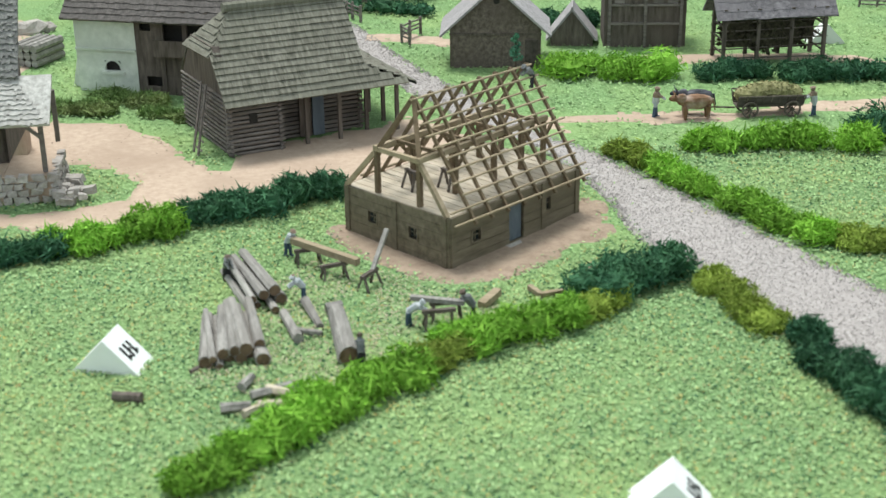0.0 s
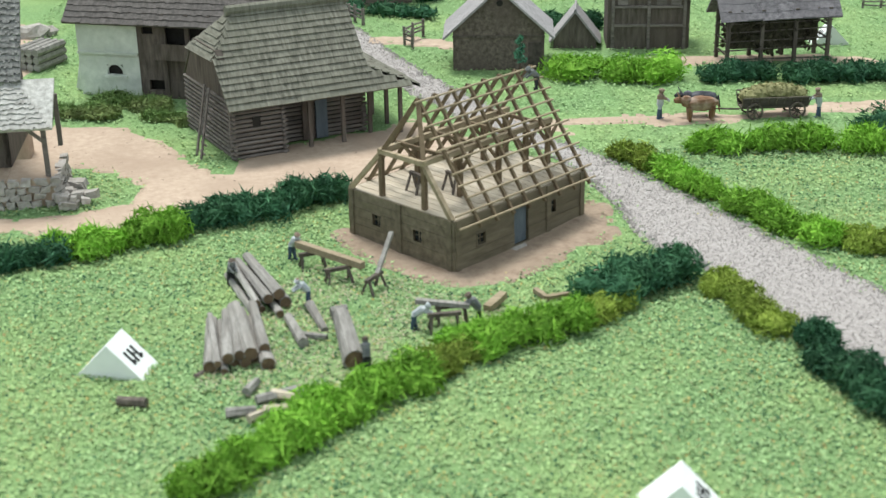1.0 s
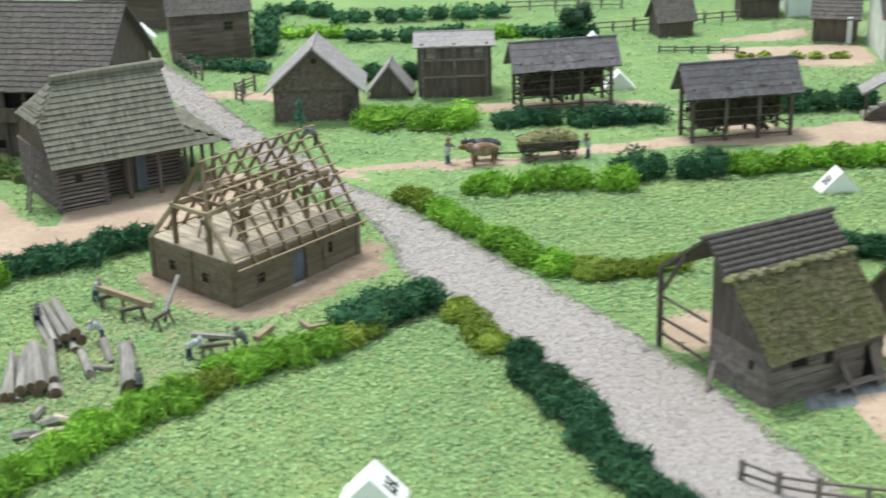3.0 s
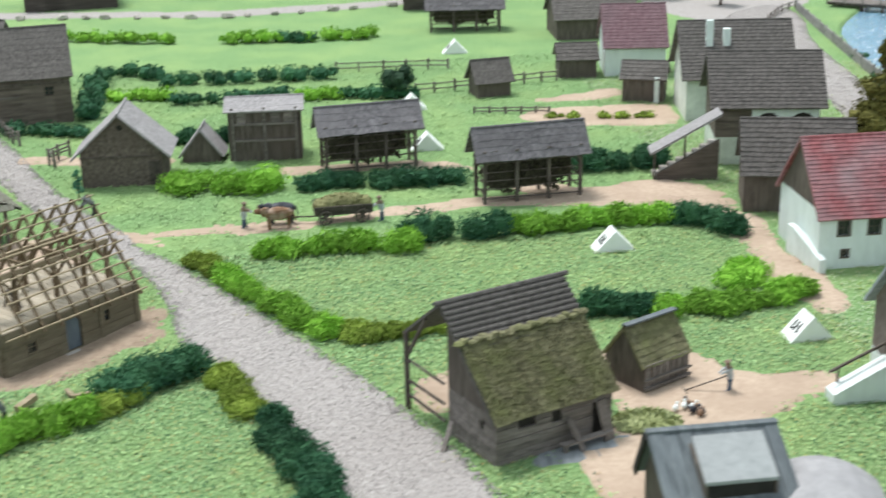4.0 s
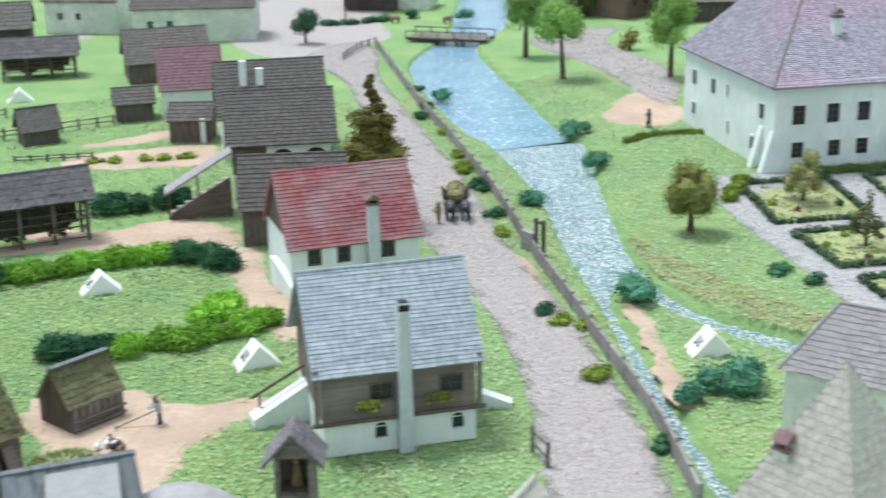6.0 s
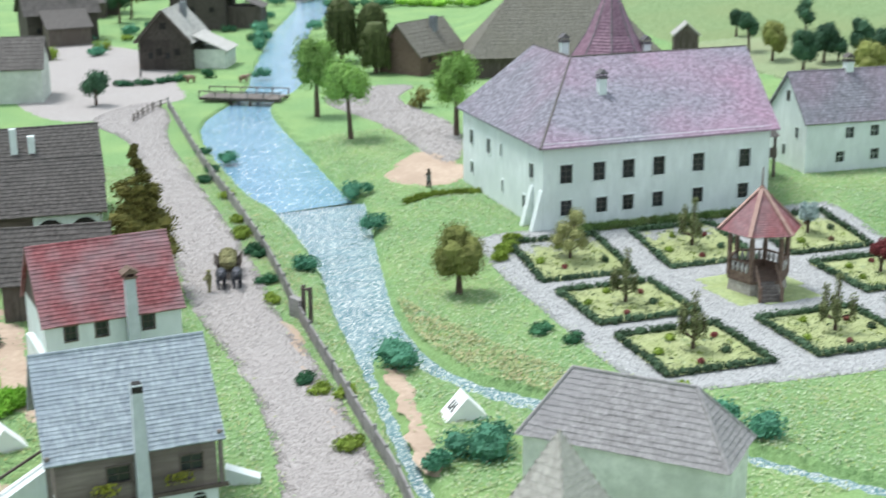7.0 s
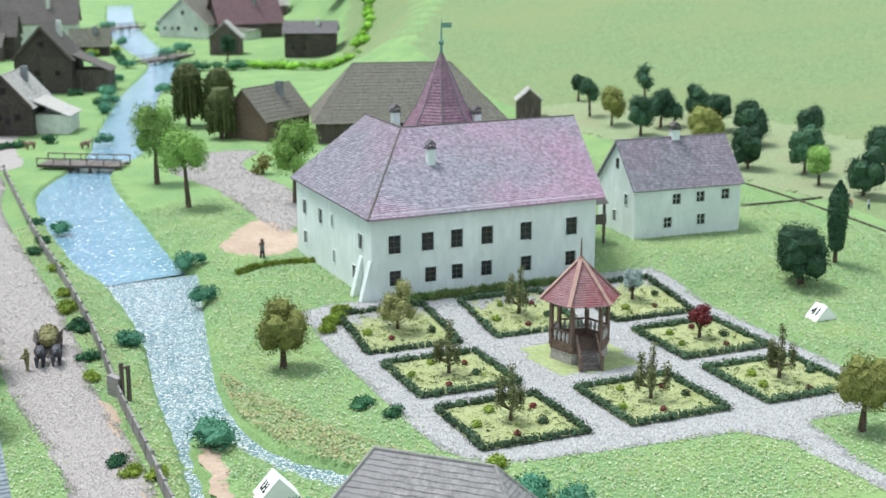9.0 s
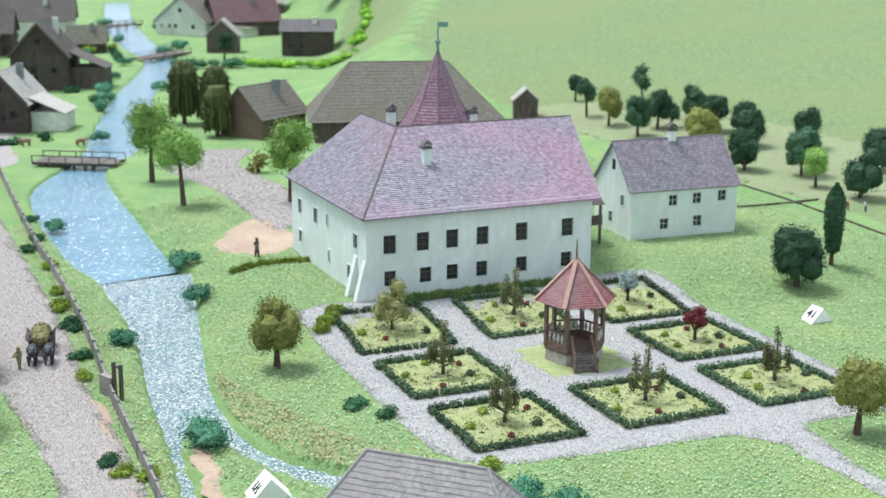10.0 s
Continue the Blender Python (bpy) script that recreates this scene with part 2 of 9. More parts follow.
MAROON = mat("faded_maroon_roof", (0.13, 0.07, 0.08), (0.22, 0.135, 0.15), 200, (0.17, 0.115, 0.125), 20, 0.85, 0.3, island=0.2)
BROWNTHATCH = mat("brown_grey_thatch", (0.1, 0.095, 0.08), (0.24, 0.225, 0.19), 260, (0.16, 0.15, 0.12), 14, 0.95, 1.0, island=0.12)
ANNEXTILE = mat("grey_purple_roof_tiles", (0.11, 0.11, 0.125), (0.26, 0.25, 0.285), 240, (0.26, 0.16, 0.215), 7, 0.65, 0.4, island=0.4, stain_most=0.6)
SHAVINGS = mat("pale_wood_shavings", (0.4, 0.33, 0.22), (0.62, 0.54, 0.4), 200, None, 60, 0.95, 0.0, island=0.3)
TOWERTILE = mat("plum_tower_tiles", (0.16, 0.085, 0.12), (0.31, 0.2, 0.25), 240, (0.24, 0.13, 0.18), 12, 0.65, 0.4, island=0.25)
MAUVEROOF = mat("mauve_grey_shingles", (0.075, 0.07, 0.075), (0.2, 0.187, 0.195), 260, (0.135, 0.125, 0.13), 22, 0.85, 0.5, island=0.3)
LAWNFLAKES = mat("lawn_flakes", (0.17, 0.24, 0.13), (0.44, 0.51, 0.34), 300, (0.38, 0.42, 0.25), 11, 0.95, 0.0, island=0.5)
DRYGRASS = mat("dry_bank_grass", (0.27, 0.25, 0.12), (0.48, 0.44, 0.24), 200, (0.32, 0.38, 0.17), 40, 0.95, 0.0, island=0.45)
DARKTHATCH = mat("dark_grey_thatch", (0.1, 0.1, 0.095), (0.3, 0.295, 0.28), 420, (0.19, 0.185, 0.175), 25, 0.95, 1.0, island=0.25)
ORCHARD = mat("dry_orchard_ground", (0.19, 0.24, 0.12), (0.31, 0.37, 0.21), 200, (0.26, 0.28, 0.16), 12, 0.95, 0.8, dist=0.003)
HILLGRASS = mat("hill_flock", (0.12, 0.185, 0.075), (0.235, 0.32, 0.155), 130, (0.215, 0.255, 0.115), 4, 0.95, 1.0, dist=0.003, stain_most=0.7)
GREYBOARD = mat("grey_roof_boards", (0.12, 0.13, 0.14), (0.27, 0.29, 0.3), 220, (0.2, 0.21, 0.22), 20, 0.85, 0.4, (1, 0.2, 0.2), island=0.15)
GREYPINK = mat("mottled_grey_shingles", (0.2, 0.187, 0.187), (0.38, 0.36, 0.36), 260, (0.28, 0.265, 0.27), 18, 0.85, 0.5, island=0.12)
BARNBOARD = mat("dark_roof_boards", (0.06, 0.07, 0.077), (0.17, 0.19, 0.2), 220, (0.11, 0.125, 0.135), 20, 0.85, 0.4, (1, 0.2, 0.2), island=0.2)
HATCH = mat("pale_hatch_board", (0.22, 0.235, 0.235), (0.32, 0.335, 0.335), 120, (0.26, 0.27, 0.27), 30, 0.85, 0.2)
CANVAS = mat("grey_canvas", (0.25, 0.245, 0.25), (0.36, 0.35, 0.355), 90, (0.3, 0.29, 0.3), 25, 0.9, 0.2)
# plaster greyed for the chimney breasts: backlit shade put into the colour
SHADEPLASTER = mat("shaded_plaster", (0.4, 0.445, 0.455), (0.55, 0.6, 0.61), 110, (0.38, 0.42, 0.43), 16, 0.9, 0.25)
BEIGEROOF = mat("beige_grey_roof", (0.3, 0.28, 0.25), (0.5, 0.47, 0.43), 260, None, 20, 0.85, 0.4, island=0.12)


# ---- geometry ----
class Geo:
    """Vertices and faces in centimetres."""

    def __init__(self):
        self.v, self.f = [], []

    def add(self, verts, faces, m=None):
        n = len(self.v)
        self.v += [tuple(m @ Vector(p)) for p in verts] if m else [tuple(p) for p in verts]
        self.f += [tuple(i + n for i in f) for f in faces]
        return self

    def box(self, x0, y0, z0, x1, y1, z1, m=None):
        v = [(x, y, z) for z in (z0, z1) for y in (y0, y1) for x in (x0, x1)]
        return self.add(v, [(0, 2, 3, 1), (4, 5, 7, 6), (0, 1, 5, 4), (2, 6, 7, 3), (0, 4, 6, 2), (1, 3, 7, 5)], m)

    def beam(self, p, q, w, h=None, m=None):
        p, q, h = Vector(p), Vector(q), h or w
        d = q - p
        side = d.cross(Vector((0, 0, 1)))
        side = side.normalized() if side.length > 1e-5 else Vector((1, 0, 0))
        up = side.cross(d).normalized()
        v = [e + side * (w / 2 * a) + up * (h / 2 * b) for e in (p, q) for a, b in ((-1, -1), (1, -1), (1, 1), (-1, 1))]
        return self.add(v, [(0, 1, 2, 3), (7, 6, 5, 4), (0, 4, 5, 1), (1, 5, 6, 2), (2, 6, 7, 3), (3, 7, 4, 0)], m)

    def cyl(self, p, q, r0, r1=None, n=8, m=None, jit=0.0):
        p, q, r1 = Vector(p), Vector(q), r0 if r1 is None else r1
        d = (q - p).normalized()
        a = d.cross(Vector((0, 0, 1)) if abs(d.z) < 0.9 else Vector((1, 0, 0))).normalized()
        b = d.cross(a)
        v = []
        for e, r in ((p, r0), (q, r1)):
            v += [e + (a * math.cos(t) + b * math.sin(t)) * r * (1 + random.uniform(-jit, jit)) for t in [2 * math.pi * k / n for k in range(n)]]
        return self.add(v, [(k, (k + 1) % n, n + (k + 1) % n, n + k) for k in range(n)] + [tuple(range(n))[::-1], tuple(range(n, 2 * n))], m)

    def prism(self, outline, y0, y1, m=None):
        """An outline in x, z drawn along y."""
        n = len(outline)
        v = [(x, y, z) for y in (y0, y1) for x, z in outline]
        return self.add(v, [tuple(range(n)), tuple(range(n, 2 * n))[::-1]] + [(k, n + k, n + (k + 1) % n, (k + 1) % n) for k in range(n)], m)

    def ball(self, c, r, sq=(1, 1, 1), jit=0.0, n=8, k=5):
        v = [(c[0], c[1], c[2] - r * sq[2])]
        for i in range(1, k):
            for j in range(n):
                a, b, s = math.pi * i / k - math.pi / 2, 2 * math.pi * j / n, r * (1 + random.uniform(-jit, jit))
                v.append((c[0] + s * sq[0] * math.cos(a) * math.cos(b), c[1] + s * sq[1] * math.cos(a) * math.sin(b), c[2] + s * sq[2] * math.sin(a)))
        v.append((c[0], c[1], c[2] + r * sq[2]))
        f = [(0, 1 + (j + 1) % n, 1 + j) for j in range(n)]
        for i in range(k - 2):
            f += [(1 + i * n + j, 1 + i * n + (j + 1) % n, 1 + (i + 1) * n + (j + 1) % n, 1 + (i + 1) * n + j) for j in range(n)]
        t, o = len(v) - 1, 1 + (k - 2) * n
        return self.add(v, f + [(o + j, o + (j + 1) % n, t) for j in range(n)])

    def wall(self, length, height, holes=(), thick=0.35, m=None):
        """A panel in x, z from the origin, facing -y, with holes (x0, z0, x1, z1) through it."""
        xs = sorted({0, length, *[h[0] for h in holes], *[h[2] for h in holes]})
        zs = sorted({0, height, *[h[1] for h in holes], *[h[3] for h in holes]})

        def solid(i, k):
            if not (0 <= i < len(xs) - 1 and 0 <= k < len(zs) - 1):
                return False
            x, z = (xs[i] + xs[i + 1]) / 2, (zs[k] + zs[k + 1]) / 2
            return not any(h[0] < x < h[2] and h[1] < z < h[3] for h in holes)

        for i in range(len(xs) - 1):
            for k in range(len(zs) - 1):
                if not solid(i, k):
                    continue
                a, b, c, d = xs[i], xs[i + 1], zs[k], zs[k + 1]
                self.add([(a, 0, c), (b, 0, c), (b, 0, d), (a, 0, d)], [(0, 1, 2, 3)], m)
                self.add([(a, thick, c), (b, thick, c), (b, thick, d), (a, thick, d)], [(3, 2, 1, 0)], m)
                for n, q in (((i - 1, k), ((a, c), (a, d))), ((i + 1, k), ((b, d), (b, c))), ((i, k - 1), ((b, c), (a, c))), ((i, k + 1), ((a, d), (b, d)))):
                    if not solid(*n):
                        (x0, z0), (x1, z1) = q
                        self.add([(x0, 0, z0), (x1, 0, z1), (x1, thick, z1), (x0, thick, z0)], [(3, 2, 1, 0)], m)
        return self

    def mesh(self, name, material):
        me = bpy.data.meshes.new(name)
        me.from_pydata([(x * CM, y * CM, z * CM) for x, y, z in self.v], [], self.f)
        me.materials.append(material)
        me.update()
        return me


def cm_pose(x, y, z=0, rz=0, rx=0, ry=0):
    return pose(x * CM, y * CM, z * CM, rx, ry, rz)


def thing(name, label, category, x, y, z=0, rz=0, group="", kind=""):
    ob = new(name)
    ob.empty_display_size = 0.01
    ob.matrix_basis = cm_pose(x, y, z, rz)
    return tagged(ob, label, category, group, kind)


def part(name, geo, material, parent, label=""):
    ob = new(name, geo.mesh(name, material))
    ob.parent = parent
    return tagged(ob, label)


def solo(name, geo, material, label, category, x=0, y=0, z=0, rz=0, group="", kind=""):
    ob = new(name, geo.mesh(name, material))
    ob.matrix_basis = cm_pose(x, y, z, rz)
    return tagged(ob, label, category, group, kind)


def smooth(a, b, x):
    t = np.clip((x - a) / (b - a), 0, 1)
    return t * t * (3 - 2 * t)


def height(x, y):
    """The lie of the land: a dip at the building site, the manor's terrace, the hill behind it."""
    x, y = np.asarray(x, float), np.asarray(y, float)
    z = -0.8 * np.exp(-((x - 0.5) ** 2 + (y - 82) ** 2) / 170)
    up = (y - 103) * 0.99 + (x - 120) * 0.146
    z = z + 1.4 * smooth(-14, -2, up) * smooth(106, 116, x + 0.1 * (103 - y)) * (1 - smooth(150, 215, y))
    s = (x - 175) * 0.75 + (y - 150) * 0.45
    z = z + 26 * smooth(0, 190, s) * smooth(0, 40, x - 150 - (y - 200) * 0.33 - 35 * smooth(230, 330, y))
    return z


def hz(x, y):
    return float(height(x, y))


def inside(px, py, poly):
    """Which points lie within an outline."""
    res = np.zeros(np.shape(px), bool)
    n = len(poly)
    for i in range(n):
        (x0, y0), (x1, y1) = poly[i], poly[(i + 1) % n]
        cross = ((y0 > py) != (y1 > py)) & (px < (x1 - x0) * (py - y0) / ((y1 - y0) or 1e-9) + x0)
        res ^= cross
    return res


def wobble(poly, step=0.8, jit=0.12, closed=True):
    """The outline in short steps, with an uneven edge."""
    out = []
    n = len(poly)
    for i in range(n if closed else n - 1):
        a, b = Vector(poly[i]), Vector(poly[(i + 1) % n])
        k = max(1, int((b - a).length / step))
        for j in range(k):
            p = a.lerp(b, j / k)
            d = noise.noise_vector(Vector((p.x * 0.35, p.y * 0.35, 0.0)))
            out.append((p.x + d.x * jit * 4 + random.uniform(-jit, jit), p.y + d.y * jit * 4 + random.uniform(-jit, jit)))
    return out


def curve_through(pts, closed=True, k=6):
    """Points of a smooth curve through the corners given."""
    n = len(pts)
    out = []
    for i in range(n if closed else n - 1):
        g = [Vector(pts[(i + o) % n] if closed else pts[min(max(i + o, 0), n - 1)]) for o in (-1, 0, 1, 2)]
        for j in range(k):
            t = j / k
            p = 0.5 * (2 * g[1] + (g[2] - g[0]) * t + (2 * g[0] - 5 * g[1] + 4 * g[2] - g[3]) * t * t + (3 * g[1] - g[0] - 3 * g[2] + g[3]) * t ** 3)
            out.append((p.x, p.y))
    if not closed:
        out.append(tuple(pts[-1]))
    return out


from mathutils import geometry


BARE = []


def sheet(name, poly, material, label, category, off=0.08, level=None, step=1.2, jit=0.12, kind="structure", rough=True):
    """A surface with that outline, laid on the land or at a level (a function of x, y)."""
    line = wobble(poly, 0.7, jit) if rough else wobble(poly, 0.7, 0.0)
    BARE.append((material, poly))
    arr = np.array(line)
    gx, gy = np.meshgrid(np.arange(arr[:, 0].min(), arr[:, 0].max(), step), np.arange(arr[:, 1].min(), arr[:, 1].max(), step))
    ok = inside(gx, gy, line)
    inner = np.stack([gx[ok], gy[ok]], 1)
    pts = [Vector(p) for p in line] + [Vector(p) for p in inner.tolist()]
    vs, _, fs, of, _, _ = geometry.delaunay_2d_cdt(pts, [(i, (i + 1) % len(line)) for i in range(len(line))], [], 1, 1e-4)
    xy = np.array([tuple(v) for v in vs])
    z = (level(xy[:, 0], xy[:, 1]) if level else height(xy[:, 0], xy[:, 1])) + off
    if not level:
        rim = np.array([any(k < len(line) for k in ids) for ids in of])
        z[rim] -= off + 0.05
    g = Geo()
    g.v = np.c_[xy, z].tolist()
    g.f = [tuple(f) for f in fs]
    return solo(name, g, material, label, category, kind=kind)


# ---- houses ----
def place(a, b, depth):
    """Centre and turn of a house whose front runs from a to b."""
    d = Vector(b) - Vector(a)
    n = Vector((-d.y, d.x)).normalized()
    c = (Vector(a) + Vector(b)) / 2 + n * depth / 2
    return c.x, c.y, math.degrees(math.atan2(d.y, d.x)), d.length


def tiles(geo, length, slope, course, width, thick, m, jit=0.1, cut=None, sag=0.0):
    """Rows of tiles on a slope: x along it, y up it, z out of it. cut(y): the x range at that height."""
    rows = max(1, round(slope / course))
    for r in range(rows):
        s0, s1 = r * slope / rows, min(slope, (r + 1.15) * slope / rows)
        xa, xb = cut((s0 + s1) / 2) if cut else (-length / 2, length / 2)
        if xb - xa < 0.1:
            continue
        n = max(1, round((xb - xa) / width))
        shift = 0.5 * (r % 2) * (xb - xa) / n if n > 1 else 0
        xs = [xa] + [xa + shift + k * (xb - xa) / n + random.uniform(-jit, jit) * width * 0.4 for k in range(1 if not shift else 0, n)] + [xb]
        for x0, x1 in zip(xs, xs[1:]):
            if x1 - x0 < 0.02:
                continue
            d, t = random.uniform(-jit, jit) * course, thick * random.uniform(0.8, 1.25)
            w = -sag * math.sin(math.pi * (x0 + length / 2) / length)
            v = [(x0, s0 + d, w), (x1, s0 + d, w), (x0, s0 + d, t + w), (x1, s0 + d, t + w), (x0, s1, t * 0.12 + w), (x1, s1, t * 0.12 + w)]
            geo.add(v, [(0, 1, 3, 2), (2, 3, 5, 4), (0, 2, 4), (1, 5, 3)], m)
    return geo


def slope_frame(p, q, up):
    """A frame with x from p to q along the eave, y up the slope to the point up, z outwards; and the slope's length."""
    p, q, up = Vector(p), Vector(q), Vector(up)
    x = (q - p).normalized()
    y = (up - p) - x * (up - p).dot(x)
    s = y.length
    y = y.normalized()
    z = x.cross(y)
    c = (p + q) / 2
    return Matrix(((x.x, y.x, z.x, c.x), (x.y, y.y, z.y, c.y), (x.z, y.z, z.z, c.z), (0, 0, 0, 1))), s


def gable_roof(th, length, width, eave, ridge, oe, og, material, course=0.55, tile=0.4, thick=0.07, slab=0.18, jit=0.1, name="roof", cap=None, front_oe=None, lip=0):
    """Two slopes with overhang, tiled, over walls of that length (x) and width (y)."""
    fo = oe if front_oe is None else front_oe
    rise = (ridge - eave) / (width / 2)
    lx = length / 2 + og
    for sign, o in ((-1, fo), (1, oe)):
        ye, ze = sign * (width / 2 + o), eave - rise * o
        g = Geo()
        m, s = slope_frame((-lx * -sign, ye, ze), (lx * -sign, ye, ze), (0, 0, ridge))
        g.box(-lx, 0, -slab, lx, s, 0, m)
        rf = part(name, g, material, th)
        tagged(part("tiling", tiles(Geo(), 2 * lx, s, course, tile, thick, m, jit), material, rf), kind="stuff")
    g = Geo().cyl((-lx, 0, ridge), (lx, 0, ridge + 0.02), max(thick * 1.5, 0.12), None, 6)
    part("ridge", g, cap or material, th)


def window(th, m, x, z, w, h, frame, bars=(1, 1), edge=0.12, proud=0.06, pane=None, name="window", sill=None):
    """A window in a wall whose frame is m (x along it, y inwards)."""
    g = Geo()
    for a in ((x - edge, z - edge, x + w + edge, z), (x - edge, z + h, x + w + edge, z + h + edge), (x - edge, z, x, z + h), (x + w, z, x + w + edge, z + h)):
        g.box(a[0], -proud, a[1], a[2], 0.12, a[3], m)
    win = part(name, g, frame, th)
    for k in range(bars[0]):
        c = x + w * (k + 1) / (bars[0] + 1)
        part("glazing_bar", Geo().box(c - 0.022, 0.1, z, c + 0.022, 0.16, z + h, m), sill or frame, win)
    for k in range(bars[1]):
        c = z + h * (k + 1) / (bars[1] + 1)
        part("glazing_bar", Geo().box(x, 0.1, c - 0.022, x + w, 0.155, c + 0.022, m), sill or frame, win)
    part("pane", Geo().box(x, 0.17, z, x + w, 0.2, z + h, m), pane or GLASS, win)
    return win




def sides(length, width):
    """The frames of the four walls: front (-y), right, back, left."""
    a, b = length / 2, width / 2
    return {"front": (pose(-a, -b, 0), length), "right": (pose(a, -b, 0, 0, 0, 90), width), "back": (pose(a, b, 0, 0, 0, 180), length), "left": (pose(-a, b, 0, 0, 0, -90), width)}


def house(name, label, a, b, depth, eave, ridge, wall, roof, z=None, gable=None, gable_front=False, wins=(), frame=None, oe=0.6, og=0.5, course=0.55, tile=0.4,
          thick=0.07, jit=0.1, bars=(1, 1), group="", lower=None, lower_h=0.0, category="house", slab=0.18, front_oe=None, edge=0.12):
    """A house with its front from a to b. gable_front: the gable faces forward. wins: (side, x, z, w, h). lower: another material up to lower_h."""
    cx, cy, rz, front = place(a, b, depth)
    length, width = front, depth
    if gable_front:
        rz, length, width = rz + 90, depth, front
    z = hz(cx, cy) if z is None else z
    th = thing(name, label, category, cx, cy, z, rz, group)
    fr = sides(length, width)
    turn = {"front": "left", "right": "front", "back": "right", "left": "back"} if gable_front else None
    wins = [((turn[w[0]] if turn else w[0]), *w[1:]) for w in wins]
    t = 0.35
    for s, (m, n) in fr.items():
        holes = [(x, zz, x + w, zz + h) for ss, x, zz, w, h in wins if ss == s]
        i = 0.0 if s in ("front", "back") else t
        mm = m @ pose(i, 0, 0)
        shifted = [(h[0] - i, h[1], h[2] - i, h[3]) for h in holes]
        if lower:
            lo = [h for h in shifted if h[1] < lower_h]
            hi = [(h[0], h[1] - lower_h, h[2], h[3] - lower_h) for h in shifted if h[1] >= lower_h]
            part("wall", Geo().wall(n - 2 * i, lower_h, lo, t, mm), lower, th)
            part("wall", Geo().wall(n - 2 * i, eave - lower_h, hi, t, mm @ pose(0, 0, lower_h)), wall, th)
        else:
            part("wall", Geo().wall(n - 2 * i, eave, shifted, t, mm), wall, th)
        for x, zz, w, h in [(h[0], h[1], h[2] - h[0], h[3] - h[1]) for h in holes]:
            cellar = lower and zz < lower_h
            window(th, m, x, zz, w, h, lower if cellar else frame or wall, (0, 0) if cellar else bars, 0.05 if cellar else edge)
            if cellar:
                part("arch", Geo().prism([(x + w / 2 - w / 2 * math.cos(q), zz + h - 0.05 + 0.32 * math.sin(q)) for q in [math.pi * k / 6 for k in range(7)]], -0.015, 0.05, m), DARK, th)
    for x in (-length / 2, length / 2 - t):
        g = Geo().prism([(-width / 2, eave), (width / 2, eave), (0, ridge - 0.25)], x, x + t, Matrix(((0, 1, 0, 0), (1, 0, 0, 0), (0, 0, 1, 0), (0, 0, 0, 1))))
        part("gable", g, gable or wall, th)
    part("floor", Geo().box(-length / 2 + t, -width / 2 + t, 0, length / 2 - t, width / 2 - t, 0.2), DARK, th)
    part("loft_floor", Geo().box(-length / 2 + t, -width / 2 + t, eave - 0.2, length / 2 - t, width / 2 - t, eave), DARK, th)
    gable_roof(th, length, width, eave, ridge, oe, og, roof, course, tile, thick, slab, jit, front_oe=front_oe)
    return th


def chimney(th, x, y, z0, z1, w, d, material, cap=None):
    part("chimney", Geo().box(x - w / 2, y - d / 2, z0, x + w / 2, y + d / 2, z1), material, th)
    if cap:
        g = Geo().box(x - w * 0.65, y - d * 0.65, z1, x + w * 0.65, y + d * 0.65, z1 + 0.2)
        g.prism([(-w * 0.7, 0.55), (w * 0.7, 0.55), (0, 1.1)], y - d * 0.6, y + d * 0.6, pose(x, 0, z1))
        for sx in (-1, 1):
            for sy in (-1, 1):
                g.box(x + sx * w * 0.45 - 0.06, y + sy * d * 0.45 - 0.06, z1 + 0.2, x + sx * w * 0.45 + 0.06, y + sy * d * 0.45 + 0.06, z1 + 0.56)
        part("chimney_cap", g, cap, th)


# ---- the land ----
RIVER_L = [(252, 592), (246, 576), (221, 500), (203, 440), (192, 392), (185.5, 356), (171.6, 324), (155.5, 292), (132.4, 238), (122, 213), (106, 186), (99.2, 145), (99, 131), (95.8, 110), (91.1, 92.6), (88.1, 79.6), (85.1, 68), (82, 55), (78.5, 38)]
FORK = [(80.5, 38), (83.5, 53), (86.6, 66), (89.0, 76), (91.2, 80.5), (92.4, 77), (93, 71), (95.4, 64.5), (99.6, 56.5), (104.6, 48.2), (108, 42), (113, 34)]
RIVER_R = [(115.4, 35), (110.4, 43), (107, 49.4), (102.2, 59), (98, 67), (95.6, 72), (95.2, 79), (97, 89.3), (102.8, 106.4), (111, 129.9), (110, 133), (114.4, 158), (122, 197), (132.5, 213), (142, 233), (164.5, 289.6), (180.5, 320), (194.5, 352), (202, 386), (214, 435), (231, 496), (256, 571.5), (263, 588)]
RIVER = curve_through(RIVER_L, False, 5) + curve_through(FORK, False, 5) + curve_through(RIVER_R, False, 5)


def river_depth(px, py):
    """How far within the river's banks a point lies (negative outside)."""
    d = np.full(px.shape, 50.0)
    for (x0, y0), (x1, y1) in zip(RIVER, RIVER[1:]):
        dx, dy = x1 - x0, y1 - y0
        t = np.clip(((px - x0) * dx + (py - y0) * dy) / (dx * dx + dy * dy + 1e-9), 0, 1)
        d = np.minimum(d, np.hypot(px - x0 - t * dx, py - y0 - t * dy))
    return np.where(inside(px, py, RIVER), d, -d)


